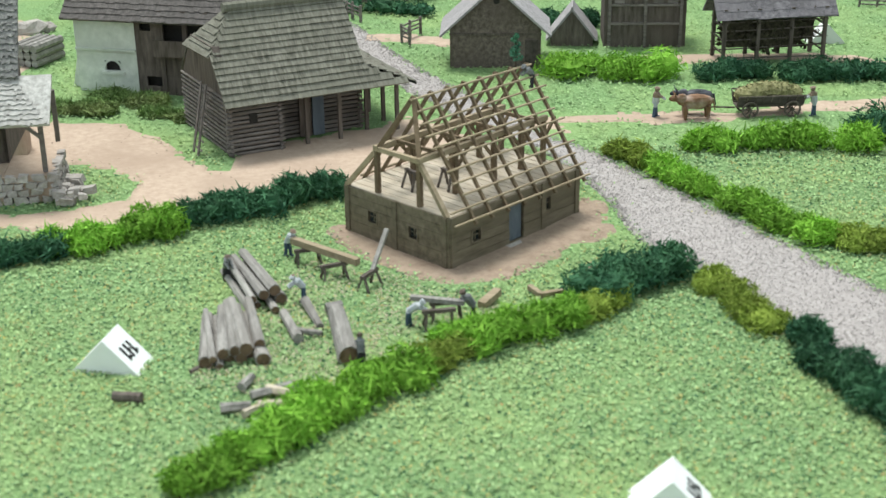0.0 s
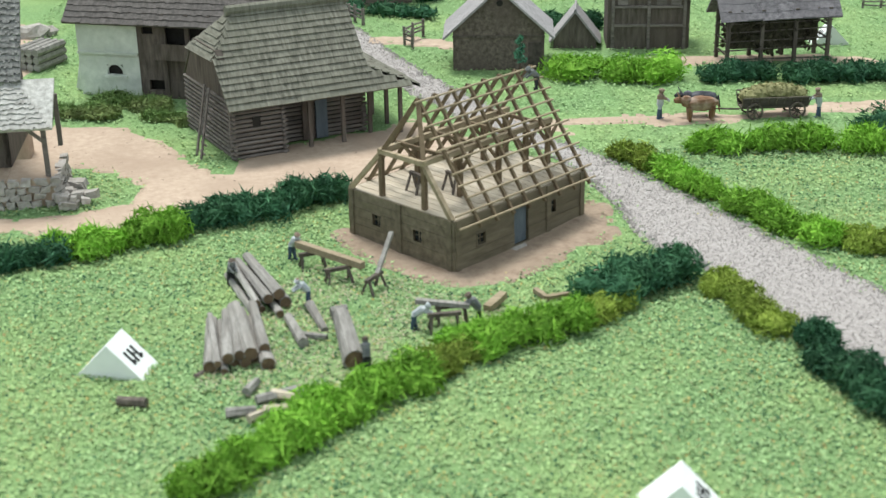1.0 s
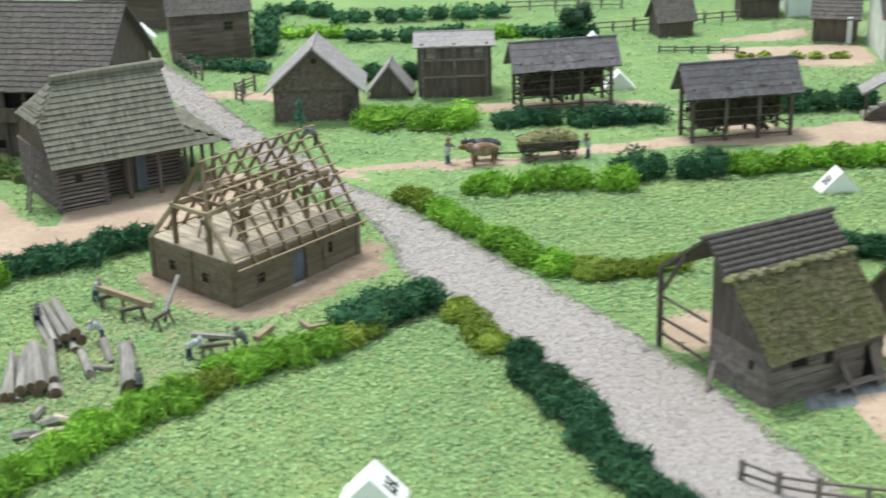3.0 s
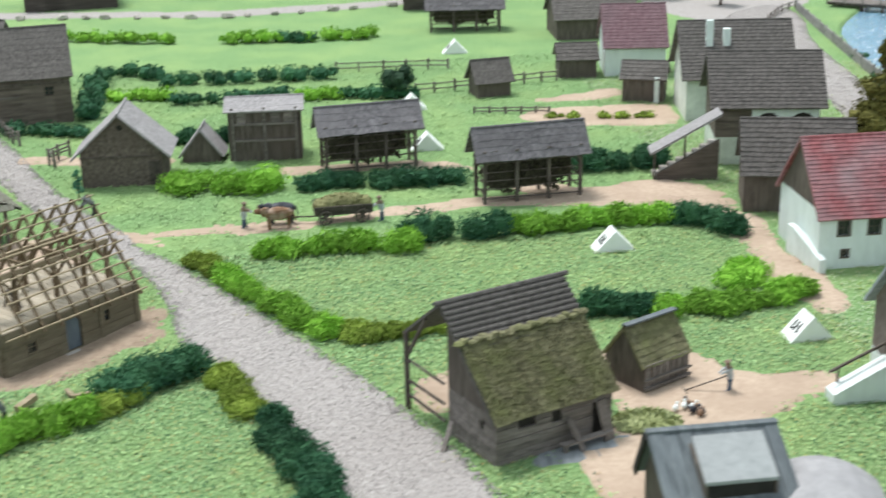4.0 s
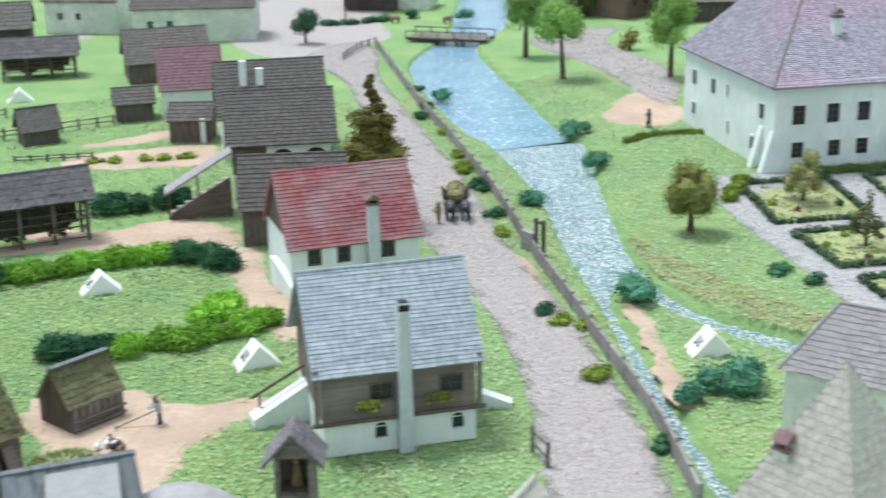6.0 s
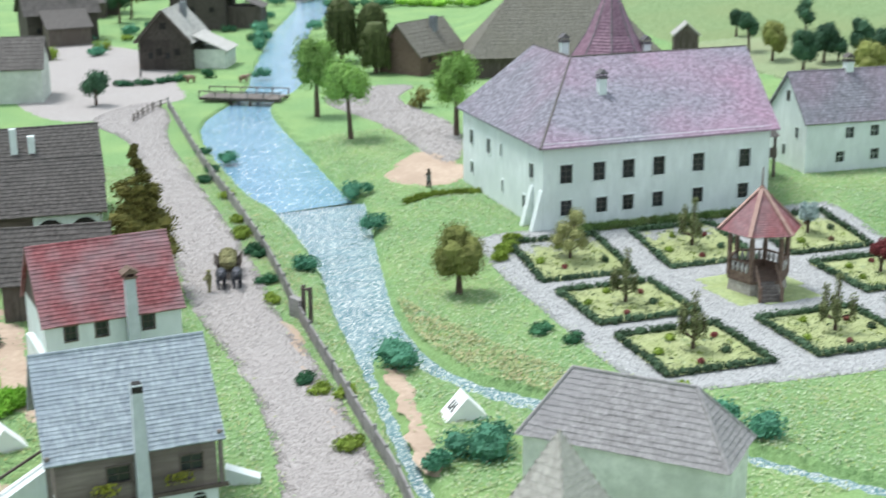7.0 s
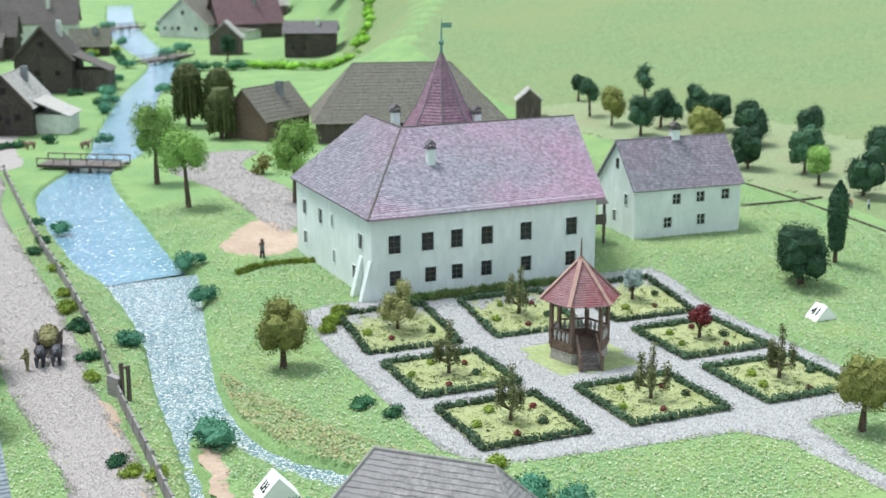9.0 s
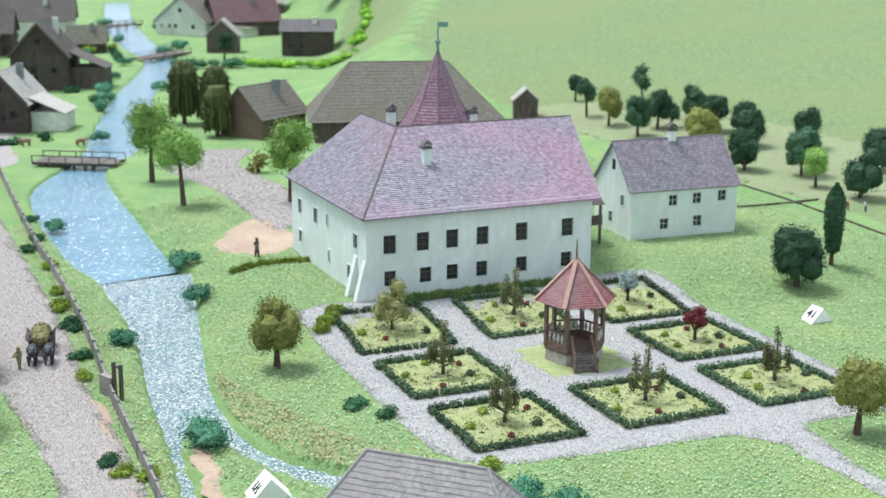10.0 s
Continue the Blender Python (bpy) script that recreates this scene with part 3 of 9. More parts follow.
def ground():
    xs = np.r_[np.arange(-700, -60, 20), np.arange(-60, 200, 1.0), np.arange(200, 270, 2.0), np.arange(270, 800, 10)]
    ys = np.r_[np.arange(-300, 20, 20), np.arange(20, 215, 1.0), np.arange(215, 440, 3.0), np.arange(440, 600, 5.0), np.arange(600, 1100, 20)]
    gx, gy = np.meshgrid(xs, ys)
    z = height(gx, gy)
    near = (gx > -60) & (gx < 200) & (gy > 20) & (gy < 215)
    bump = np.array([noise.noise(Vector((x * 0.13, y * 0.13, 0))) * 0.18 + noise.noise(Vector((x * 0.5, y * 0.5, 3))) * 0.06 for x, y in zip(gx[near], gy[near])])
    z[near] += bump * 0.25
    bank = smooth(-0.25, 1.1, river_depth(gx, gy))
    z = z * (1 - bank) - 1.5 * bank
    g = Geo()
    nx, ny = len(xs), len(ys)
    g.v = np.stack([gx.ravel(), gy.ravel(), z.ravel()], 1).tolist()
    g.f = [(j * nx + i, j * nx + i + 1, (j + 1) * nx + i + 1, (j + 1) * nx + i) for j in range(ny - 1) for i in range(nx - 1)]
    solo("ground", g, GRASS, "green flock grass covering the model landscape", "ground", kind="structure")


ground()
up_river = [p for p in RIVER if p[1] >= 130.2]
down_river = [p for p in RIVER if p[1] < 130.2]
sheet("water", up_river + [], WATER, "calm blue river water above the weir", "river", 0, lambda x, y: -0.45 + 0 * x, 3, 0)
sheet("water", [(98.9, 131.2), (111.5, 130.6)][:1] + down_river + [(111.3, 130.6)], RAPIDS, "foaming white water with painted sparkle below the weir", "river", 0, lambda x, y: -0.75 + 0.25 * smooth(124, 131, y), 1.0, 0)

road_main = [(-36, 205), (-30, 180), (-23.5, 165), (-15.2, 140.7), (-8.9, 125.8), (-4.5, 116.5), (1.5, 106), (7.0, 98), (10, 90), (12, 80.5), (15, 76), (18.5, 67), (22, 56), (25, 44), (34, 44), (31.5, 56), (27.5, 67), (23, 76), (17, 87.5), (11.0, 98), (7.0, 103.5), (4.6, 109), (-0.6, 118), (-6.0, 130), (-9.8, 140), (-15.4, 152), (-22.5, 171.5), (-28, 190), (-33, 207)]
sheet("road", curve_through(road_main), GRAVEL, "grey crushed-gravel village road", "road", 0.1)
road_river = [(69, 42), (72.2, 54), (75, 63), (77.9, 78), (78.6, 90), (79.6, 101), (81.5, 112), (84, 125), (87, 143), (93, 178), (92, 200), (104, 212), (105, 200), (99, 178), (94, 142), (89.5, 110), (86.5, 95), (84.5, 78), (82.5, 66), (80, 54), (76, 42)]
sheet("road", curve_through(road_river), GRAVEL, "pale grey cobble-textured road beside the river", "road", 0.1)
dirt_a = [(-60, 84), (-31, 84), (-23, 83), (-16, 88), (-12, 91), (-8, 92), (4, 97), (-3, 108), (-5, 107.5), (-7, 105.6), (-13.6, 102.0), (-17.2, 98.6), (-18, 96), (-26, 106), (-33, 108), (-60, 112), (-60, 100), (-30, 97), (-23, 91), (-31, 87), (-60, 88)]
sheet("dirt_path", curve_through(dirt_a), DIRT, "bare reddish earth farm track", "path", 0.085, jit=0.22)
sheet("road", curve_through([(86, 205), (84, 230), (92, 262), (100, 292), (112, 296), (124, 262), (116, 236), (112, 214), (104, 208), (96, 200)]), GRAVEL, "wide pale street of the far village", "road", 0.08)
site = [(-8.2, 85), (-7.4, 81.6), (-4.6, 78.4), (-1.6, 76.0), (1.6, 75.6), (4.4, 77.6), (7.0, 80.2), (9.0, 82.0), (10.8, 83.2), (10.4, 86), (9.4, 89.5), (3, 91), (-4, 91)]
sheet("dirt_yard", curve_through(site), SITEEARTH, "bare earth trodden round the building site", "yard", 0.085, jit=0.22)
path_far = [(-0.6, 109.6), (2.2, 107.4), (5.2, 105.2), (8.0, 103.4), (10.6, 103.2), (9.0, 105.6), (12, 105.8), (22, 106), (35, 109), (48, 108), (57, 106), (62, 104), (63, 108), (57, 111), (45, 113), (36, 112.5), (22, 109), (13, 108.6), (7, 108.2), (2.6, 110.4)]
sheet("dirt_path", curve_through([(-10, 133), (-8.8, 136.6), (-5.8, 137.2), (-1.4, 135.2), (3, 133.4), (8, 133.6), (8, 131.2), (1, 130.8), (-3, 132.2), (-6.5, 133)]), DIRT, "bare earth link behind the gabled shed", "path", 0.1, jit=0.22)
sheet("dirt_path", curve_through(path_far), DIRT, "reddish earth cart track through the fields", "path", 0.085, jit=0.22)
path_yard = [(59, 104), (59.5, 93), (59, 84), (61, 78), (64, 81), (63, 92), (64, 102)]
sheet("dirt_path", curve_through(path_yard), DIRT, "sloping bare earth path beside the houses", "path", 0.1, jit=0.22)
yard_near = [(36.5, 57.5), (39, 52), (46, 52), (49, 58), (52, 63), (60, 65.5), (56, 68), (51, 69.5), (48, 73.5), (42, 75), (40, 70), (41, 64)]
sheet("dirt_yard", curve_through(yard_near), DIRT, "bare sandy farmyard between the barns", "yard", 0.085, jit=0.22)
sheet("dirt_yard", curve_through([(27.6, 69.5), (29.4, 66.2), (32, 66.5), (33.5, 70), (30.5, 72.2)]), DIRT, "bare earth under the open lean-to", "yard", 0.1, jit=0.22)
sheet("stone_paving", curve_through([(34.0, 59.3), (34.0, 57.2), (36.3, 57.6), (38.6, 58.5), (40.7, 59.8), (40.6, 61.5), (38.1, 61.1)]), GREYBOARD, "blue-grey paved strip before the mossy house", "paving", 0.12, jit=0.05)
sheet("dirt_path", curve_through([(17, 126.8), (21.2, 123.7), (24.7, 124), (34.3, 123.8), (41, 121), (50, 114.4), (58, 115.5), (63, 109), (57, 108.5), (50, 110.6), (44, 113), (40, 123.5), (35.1, 127), (24.7, 127.4)]), DIRT, "bare earth track past the hay racks", "path", 0.11, jit=0.22)
sheet("dirt_path", curve_through([(50.6, 151.4), (56.8, 154.2), (63.6, 156.2), (62.7, 151.6), (56.0, 149.9)]), DIRT, "short bare strip beside the sheds", "path", 0.085, jit=0.22)
sheet("road", curve_through([(-60, 236), (-9.2, 227), (10, 222.8), (24.4, 224.3), (41.3, 227.8), (60, 236), (60, 241), (41.7, 233.9), (24.4, 231.7), (9.6, 229.9), (-10, 233.6), (-60, 243)]), GRAVEL, "pale stone-edged lane across the far meadow", "road", 0.1)
sheet("orchard_ground", curve_through([(203, 190), (205, 165), (203, 140), (203, 122), (206, 112), (222, 109), (234, 118), (236, 142), (232, 168), (222, 192), (210, 198)]), ORCHARD, "dry brownish ground under the orchard trees", "ground", 0.3, jit=0.3)
sheet("dirt_yard", curve_through([(-48.2, 143.4), (-46.1, 145.3), (-43.9, 141.1), (-41.2, 131.1), (-39.3, 127.1), (-39.9, 123.7), (-41.4, 120.9)]), DIRT, "bare earth yard beside the plastered farmhouse", "yard", 0.1, jit=0.22)
HILLSIDE = [(202, 60), (196.5, 94), (201, 116), (203, 129), (203, 150), (203.5, 186), (205, 204), (226, 318), (272, 400), (420, 560), (560, 560), (560, 60)]
sheet("hillside", HILLSIDE, HILLGRASS, "pale mottled green slope of the hill", "hill", 0, lambda x, y: height(x, y) - 0.12 + 0.27 * smooth(0, 7, x - np.interp(y, [p[1] for p in HILLSIDE[:10]], [p[0] for p in HILLSIDE[:10]])), 5, 0.0)
court = [(116, 135), (119, 127), (127, 131), (128, 136), (127, 146), (121, 143)]
sheet("dirt_yard", curve_through(court), DIRT, "pale sandy patch before the manor house", "yard", 0.085, jit=0.22)
sheet("road", curve_through([(126, 138), (130, 141), (135, 150), (140, 165), (143, 190), (152, 205), (140, 208), (131, 195), (130, 170), (127, 150)]), GRAVEL, "grey gravel drive to the manor house", "road", 0.08)


# ---- large buildings ----
def manor():
    z0 = 1.35
    cx, cy, rz, front = place((120.4, 102.5), (148.6, 98.9), 25.9)
    th = thing("manor_house", "large white two-storey manor house with faded purple tile roof", "manor house", cx, cy, z0, rz)
    L, W, H, R, DX, DY = front, 25.9, 9.9, 16.85, 9.75, 14.8
    skew = 15.5
    fr = sides(L, W)
    fr["right"] = (pose(L / 2, -W / 2, 0, 0, 0, 90 - skew), W / math.cos(math.radians(skew)))
    win = {"front": [], "left": [], "right": [], "back": []}
    for x in (2.0, 6.0, 9.6, 13.4, 18.4, 24.4):
        win["front"] += [(x, 5.3, 1.5, 2.1)]
    for x in (2.1, 6.4, 9.7, 13.4, 18.5, 24.4):
        win["front"] += [(x, 1.6, 1.4, 1.75)]
    win["left"] += [(22.0, 5.4, 1.2, 1.7), (20.0, 1.5, 0.9, 1.5), (22.4, 1.5, 0.9, 1.5), (13.0, 6.0, 0.5, 1.4), (13.5, 1.8, 0.5, 1.4), (8.5, 5.5, 1.2, 1.8), (2.6, 5.5, 1.2, 1.8), (2.8, 1.8, 1.0, 1.5)]
    for s, (m, n) in fr.items():
        i = 0.0 if s in ("front", "back") else 0.4
        part("wall", Geo().wall(n - 2 * i, H, [(x - i, z, x - i + w, z + h) for x, z, w, h in win[s]], 0.4, m @ pose(i, 0, 0)), WALL, th)
        for x, z, w, h in win[s]:
            window(th, m, x, z, w, h, WALL, (1, 2), 0.16, 0.08, sill=SHINGLE)
    o = 0.6
    a, b = L / 2 + o, W / 2 + o
    ze = H - 0.35
    lean = math.tan(math.radians(skew))
    ef, er, el, eb = (-a, -b, ze), (a + 0.3, -b, ze), (-a, b, ze), (a + 0.3 + 2 * b * lean, b, ze)
    rf, rr, rl = (-L / 2 + DX, -W / 2 + DY, R), (a + 0.3 + (DY + o) * lean, -W / 2 + DY, R), (-L / 2 + DX, b, R)

    def slope(p, q, top, cut, corners):
        m, s = slope_frame(p, q, top)
        rf_part = part("roof", Geo().add(list(corners) + [Vector(c) - Vector((0, 0, 0.18)) for c in corners], [(0, 1, 2, 3), (7, 6, 5, 4), (0, 4, 5, 1), (1, 5, 6, 2), (2, 6, 7, 3), (3, 7, 4, 0)]), PINKTILE, th)
        w = (Vector(q) - Vector(p)).length
        tagged(part("tiling", tiles(Geo(), w, s, 0.36, 0.36, 0.05, m, 0.06, lambda y: cut(y / s, w)), PINKTILE, rf_part), kind="stuff")

    slope(ef, er, rf, lambda f, w: (-w / 2 + f * (rf[0] + a), w / 2 + f * (rr[0] - er[0])), (ef, er, rr, rf))
    slope(el, ef, rf, lambda f, w: (-w / 2, w / 2 - f * (rf[1] + b)), (el, ef, rf, rl))
    slope(eb, (rl[0], b, ze), rr, lambda f, w: (-w / 2 + f * (eb[0] - rr[0]), w / 2), (eb, (rl[0], b, ze), rf, rr))
    g = Geo().prism([(-W / 2, H), (W / 2, H), (-W / 2 + DY, R - 0.3)], -0.4, 0, pose(L / 2 + W / 2 * lean, 0, 0, 0, 0, -skew) @ Matrix(((0, 1, 0, 0), (1, 0, 0, 0), (0, 0, 1, 0), (0, 0, 0, 1))))
    part("gable", g, WALL, th)
    part("gable", Geo().prism([(-L / 2, H), (L / 2 - 2, H), (rl[0], R - 0.3)], W / 2 - 0.4, W / 2), WALL, th)
    part("loft_floor", Geo().box(-L / 2 + 0.4, -W / 2 + 0.4, H - 0.2, L / 2 - 0.4, W / 2 - 0.4, H), DARK, th)
    for p, q in ((ef, rf), (rf, rr), (rf, rl)):
        g = Geo().cyl(p, q, 0.15, 0.13, 6)
        part("ridge", g, SHINGLE, th, "thin dark ridge tiles")
    # buttresses on the corner of the side wall
    for y in (-W / 2 + 0.5, -W / 2 + 3.2):
        part("buttress", Geo().prism([(0, 0), (-1.3, 0), (-0.1, 4.6), (0, 4.6)], y - 0.45, y + 0.45, pose(-L / 2, 0, 0)), WALL, th)
    # tower roof
    tx, ty = L / 2 - 10.6, W / 2 - 5.0
    for k in range(8):
        a0, a1 = math.radians(22.5 + 45 * k), math.radians(22.5 + 45 * (k + 1))
        face = Geo()
        tiling = Geo()
        for r0, z0t, r1, z1t in ((5.6, 14.5, 2.95, 18.6), (2.95, 18.6, 0.0, 25.2)):
            p, q = Vector((tx + r0 * math.cos(a0), ty + r0 * math.sin(a0), z0t)), Vector((tx + r0 * math.cos(a1), ty + r0 * math.sin(a1), z0t))
            p1, q1 = Vector((tx + r1 * math.cos(a0), ty + r1 * math.sin(a0), z1t)), Vector((tx + r1 * math.cos(a1), ty + r1 * math.sin(a1), z1t))
            m, s = slope_frame(p, q, p1)
            w, w1 = (q - p).length, (q1 - p1).length
            tiles(tiling, w, s, 0.42, 0.36, 0.08, m, 0.06, lambda y: (-w / 2 + (w - w1) / 2 * y / s, w / 2 - (w - w1) / 2 * y / s))
            face.add([p, q, q1, p1], [(0, 1, 2, 3)]) if r1 else face.add([p, q, p1], [(0, 1, 2)])
        rf_part = part("tower_roof", face, TOWERTILE, th)
        tagged(part("tiling", tiling, TOWERTILE, rf_part), kind="stuff")
        part("hip_tile", Geo().cyl((tx + 5.6 * math.cos(a0), ty + 5.6 * math.sin(a0), 14.55), (tx + 2.95 * math.cos(a0), ty + 2.95 * math.sin(a0), 18.65), 0.11, None, 5).cyl((tx + 2.95 * math.cos(a0), ty + 2.95 * math.sin(a0), 18.65), (tx, ty, 25.25), 0.11, 0.06, 5), MAUVEROOF, th)
    part("tower", Geo().cyl((tx, ty, 8), (tx, ty, 14.7), 4.9, None, 8), WALL, th)
    g = Geo().cyl((tx, ty, 25), (tx, ty, 28.2), 0.22, 0.08, 8).ball((tx, ty, 26.2), 0.38)
    g.box(tx, ty - 0.03, 28.0, tx + 1.4, ty + 0.03, 28.6).cyl((tx, ty, 28.2), (tx, ty, 29.2), 0.05, 0.03, 6)
    part("finial", g, VERDIGRIS, th, "green copper finial with weather vane")
    for x, y, z in ((-3.6, -5.0, 14.8), (-3.0, 7.2, 17.4), (7.4, 5.6, 16.8)):
        chimney(th, x, y, z - 2.4, z + 0.5, 0.9, 0.9, WALL, MAUVEROOF)
    return th


manor()
annex = house("annex_house", "small white plastered house with grey-purple tiled gable roof", (164.0, 110.4), (179.6, 107.2), 10.5, 6.9, 12.4, WALL, ANNEXTILE, z=1.4, oe=0.4, og=0.4, course=0.42, tile=0.42, thick=0.05,
              wins=[("front", 5.6, 4.3, 1.2, 1.4), ("front", 9.2, 4.4, 1.2, 1.4), ("front", 13.0, 4.5, 1.2, 1.4), ("front", 4.4, 1.2, 1.2, 1.4), ("front", 9.4, 1.3, 1.2, 1.4), ("left", 7.6, 4.2, 0.9, 1.4), ("left", 4.4, 1.4, 0.9, 1.4)])
part("loft_window", Geo().box(-7.98, -0.5, 8.6, -7.75, 0.4, 10.0), DARK, annex)
chimney(annex, 0.5, 0.0, 12.0, 13.4, 1.0, 1.0, WALL, SHINGLE)

blue = house("grey_roofed_house", "timber house on white plinth with blue-grey shingle roof", (58.5, 56.9), (68.7, 56.1), 10.0, 6.05, 11.2, GREYTIMBER, GREYSHINGLE, z=0.1, oe=0.6, front_oe=0.35, og=0.62, course=0.3, tile=1.7, thick=0.05, lower=WALL, lower_h=2.3,
             wins=[("front", 3.2, 3.7, 1.4, 1.1), ("front", 7.9, 3.7, 1.4, 1.1), ("front", 3.4, 1.0, 0.8, 0.8), ("front", 8.6, 1.0, 0.8, 0.8)], frame=WOOD)
part("chimney_breast", Geo().prism([(-0.48, 0), (0.5, 0), (0.33, 10.4), (-0.33, 10.4)], -5.8, -5.0, pose(0.25, 0, 0)), SHADEPLASTER, blue, "tall tapered pale chimney breast")
part("flue", Geo().box(-0.05, -5.7, 10.38, 0.55, -5.1, 10.46).box(-0.1, -5.84, 9.9, 0.6, -5.78, 10.3), DARK, blue)
red = house("red_roofed_house", "white plastered house with worn red tile roof", (63.6, 87.4), (75.2, 87.35), 9.3, 5.1, 10.25, WALL, REDTILE, z=-0.1, oe=0.5, og=0.35, course=0.36, tile=1.1, thick=0.07, gable=WOOD,
            wins=[("front", 1.6, 3.0, 1.0, 1.25), ("front", 4.2, 3.0, 1.0, 1.25), ("front", 8.2, 3.0, 1.0, 1.25), ("front", 2.0, 1.1, 0.6, 0.6)], frame=WOOD)
part("chimney_breast", Geo().prism([(-0.5, 0), (0.5, 0), (0.42, 8.0), (-0.42, 8.0)], -5.8, -4.9, pose(1.4, 0, 0)), SHADEPLASTER, red, "tall pale chimney breast")
part("chimney_cap", Geo().box(0.85, -5.9, 8.0, 1.95, -4.8, 8.2).prism([(-0.75, 8.5), (0.75, 8.5), (0, 9.0)], -6.0, -4.7, pose(1.4, 0, 0)).box(0.9, -5.8, 8.2, 1.1, -4.9, 8.5).box(1.7, -5.8, 8.2, 1.9, -4.9, 8.5), WOODBROWN, red)

def manor_garden_frame(u, v):
    """Garden coordinates, turned with the manor, to the world."""
    a = math.radians(-8.4)
    return 108.6 + u * math.cos(a) - v * math.sin(a), 62.6 + u * math.sin(a) + v * math.cos(a)


GARDEN = ((-2.8, 42), (-2.8, 2.0), (0.2, -3.0), (9.8, -3.7), (22.6, -4.5), (25.4, -8), (25.9, -20), (28.2, -20), (28.5, -13), (30, -4.8), (36, -4.6), (42.4, -4.6), (42.4, 42))
sheet("garden_path", [manor_garden_frame(u, v) for u, v in GARDEN], WHITEGRAVEL, "pale gravel garden paths in a grid", "path", 0.08, jit=0.05)


# ---- foliage ----
def leaf_cards(g, centres, size, flat=0.0, seed=0, slim=0.32):
    """Small leaves at random angles round the points given."""
    rng = np.random.RandomState(seed)
    c = np.asarray(centres, float)
    n = len(c)
    a = rng.normal(size=(n, 3))
    a[:, 2] *= 1 - flat
    a /= np.linalg.norm(a, axis=1, keepdims=True)
    b = np.cross(a, rng.normal(size=(n, 3)))
    b /= np.linalg.norm(b, axis=1, keepdims=True)
    s = (size * rng.uniform(0.6, 1.4, (n, 1)))
    v = np.stack([c - a * s * 0.5, c + b * s * slim, c + a * s * 0.5, c - b * s * slim], 1).reshape(-1, 3)
    k = len(g.v)
    g.v += v.tolist()
    g.f += [(k + 4 * i, k + 4 * i + 1, k + 4 * i + 2, k + 4 * i + 3) for i in range(n)]
    return g


def shell(centre, r, sq, n, rng, depth=0.25, low=-0.9):
    """Points near the skin of an uneven lump."""
    d = rng.normal(size=(n, 3))
    d /= np.linalg.norm(d, axis=1, keepdims=True)
    d[:, 2] = np.where(d[:, 2] < low, -d[:, 2], d[:, 2])
    rad = r * (1 - depth * rng.rand(n, 1) ** 1.5)
    return np.asarray(centre) + d * rad * np.asarray(sq)


def hedge(name, label, line, width, high, material, leaf=0.34, dense=90, group="", category="hedge", seed=0, slim=0.32, bristle=0.0):
    """A flock hedge along a line: lumps of uneven size, bristling with small leaves."""
    rng = np.random.RandomState(seed + int(abs(line[0][0] * 7 + line[0][1] * 13)))
    pts = curve_through(line, False, 8) if len(line) > 2 else [tuple(Vector(line[0]).lerp(Vector(line[1]), k / 12)) for k in range(13)]
    out, last = [], None
    for p in pts:
        if last is None or math.dist(p, last) > width * 0.4:
            out.append(p)
            last = p
    ox, oy = out[len(out) // 2]
    oz = hz(ox, oy)
    random.seed(seed + 3)
    clumps = []
    for n, (x, y) in enumerate(out):
        if n % 2 == 0 or not clumps:
            clumps.append((Geo(), []))
        g, cards = clumps[-1]
        for k in range(2):
            r = width / 2 * rng.uniform(0.42, 1.15)
            px, py = x + rng.uniform(-0.32, 0.32) * width, y + rng.uniform(-0.32, 0.32) * width
            c = (px - ox, py - oy, hz(px, py) - oz + high * rng.uniform(0.3, 0.52))
            sq = (1, 1, high * rng.uniform(0.85, 1.15) / width)
            g.ball(c, r * 0.7, sq, 0.25, 7, 5)
            cards.append(shell(c, r * 1.12, sq, dense, rng, 0.42))
    for n, (g, cards) in enumerate(clumps):
        cards = np.concatenate(cards)
        leaf_cards(g, cards, leaf, 0, seed + 31 * n, slim)
        if bristle:
            pick = cards[rng.choice(len(cards), int(len(cards) * bristle), replace=False)]
            leaf_cards(g, pick + rng.normal(0, 0.08, pick.shape), leaf * 3.0, 0.1, seed + 9 + n, 0.05)
    if len(clumps) < 3:
        for g, cards in clumps[1:]:
            clumps[0][0].add(g.v, g.f)
        return solo(name, clumps[0][0], material, label, category, ox, oy, oz, 0, group)
    th = thing(name, label, category, ox, oy, oz, 0, group)
    for g, cards in clumps:
        part("clump", g, material, th)
    return th


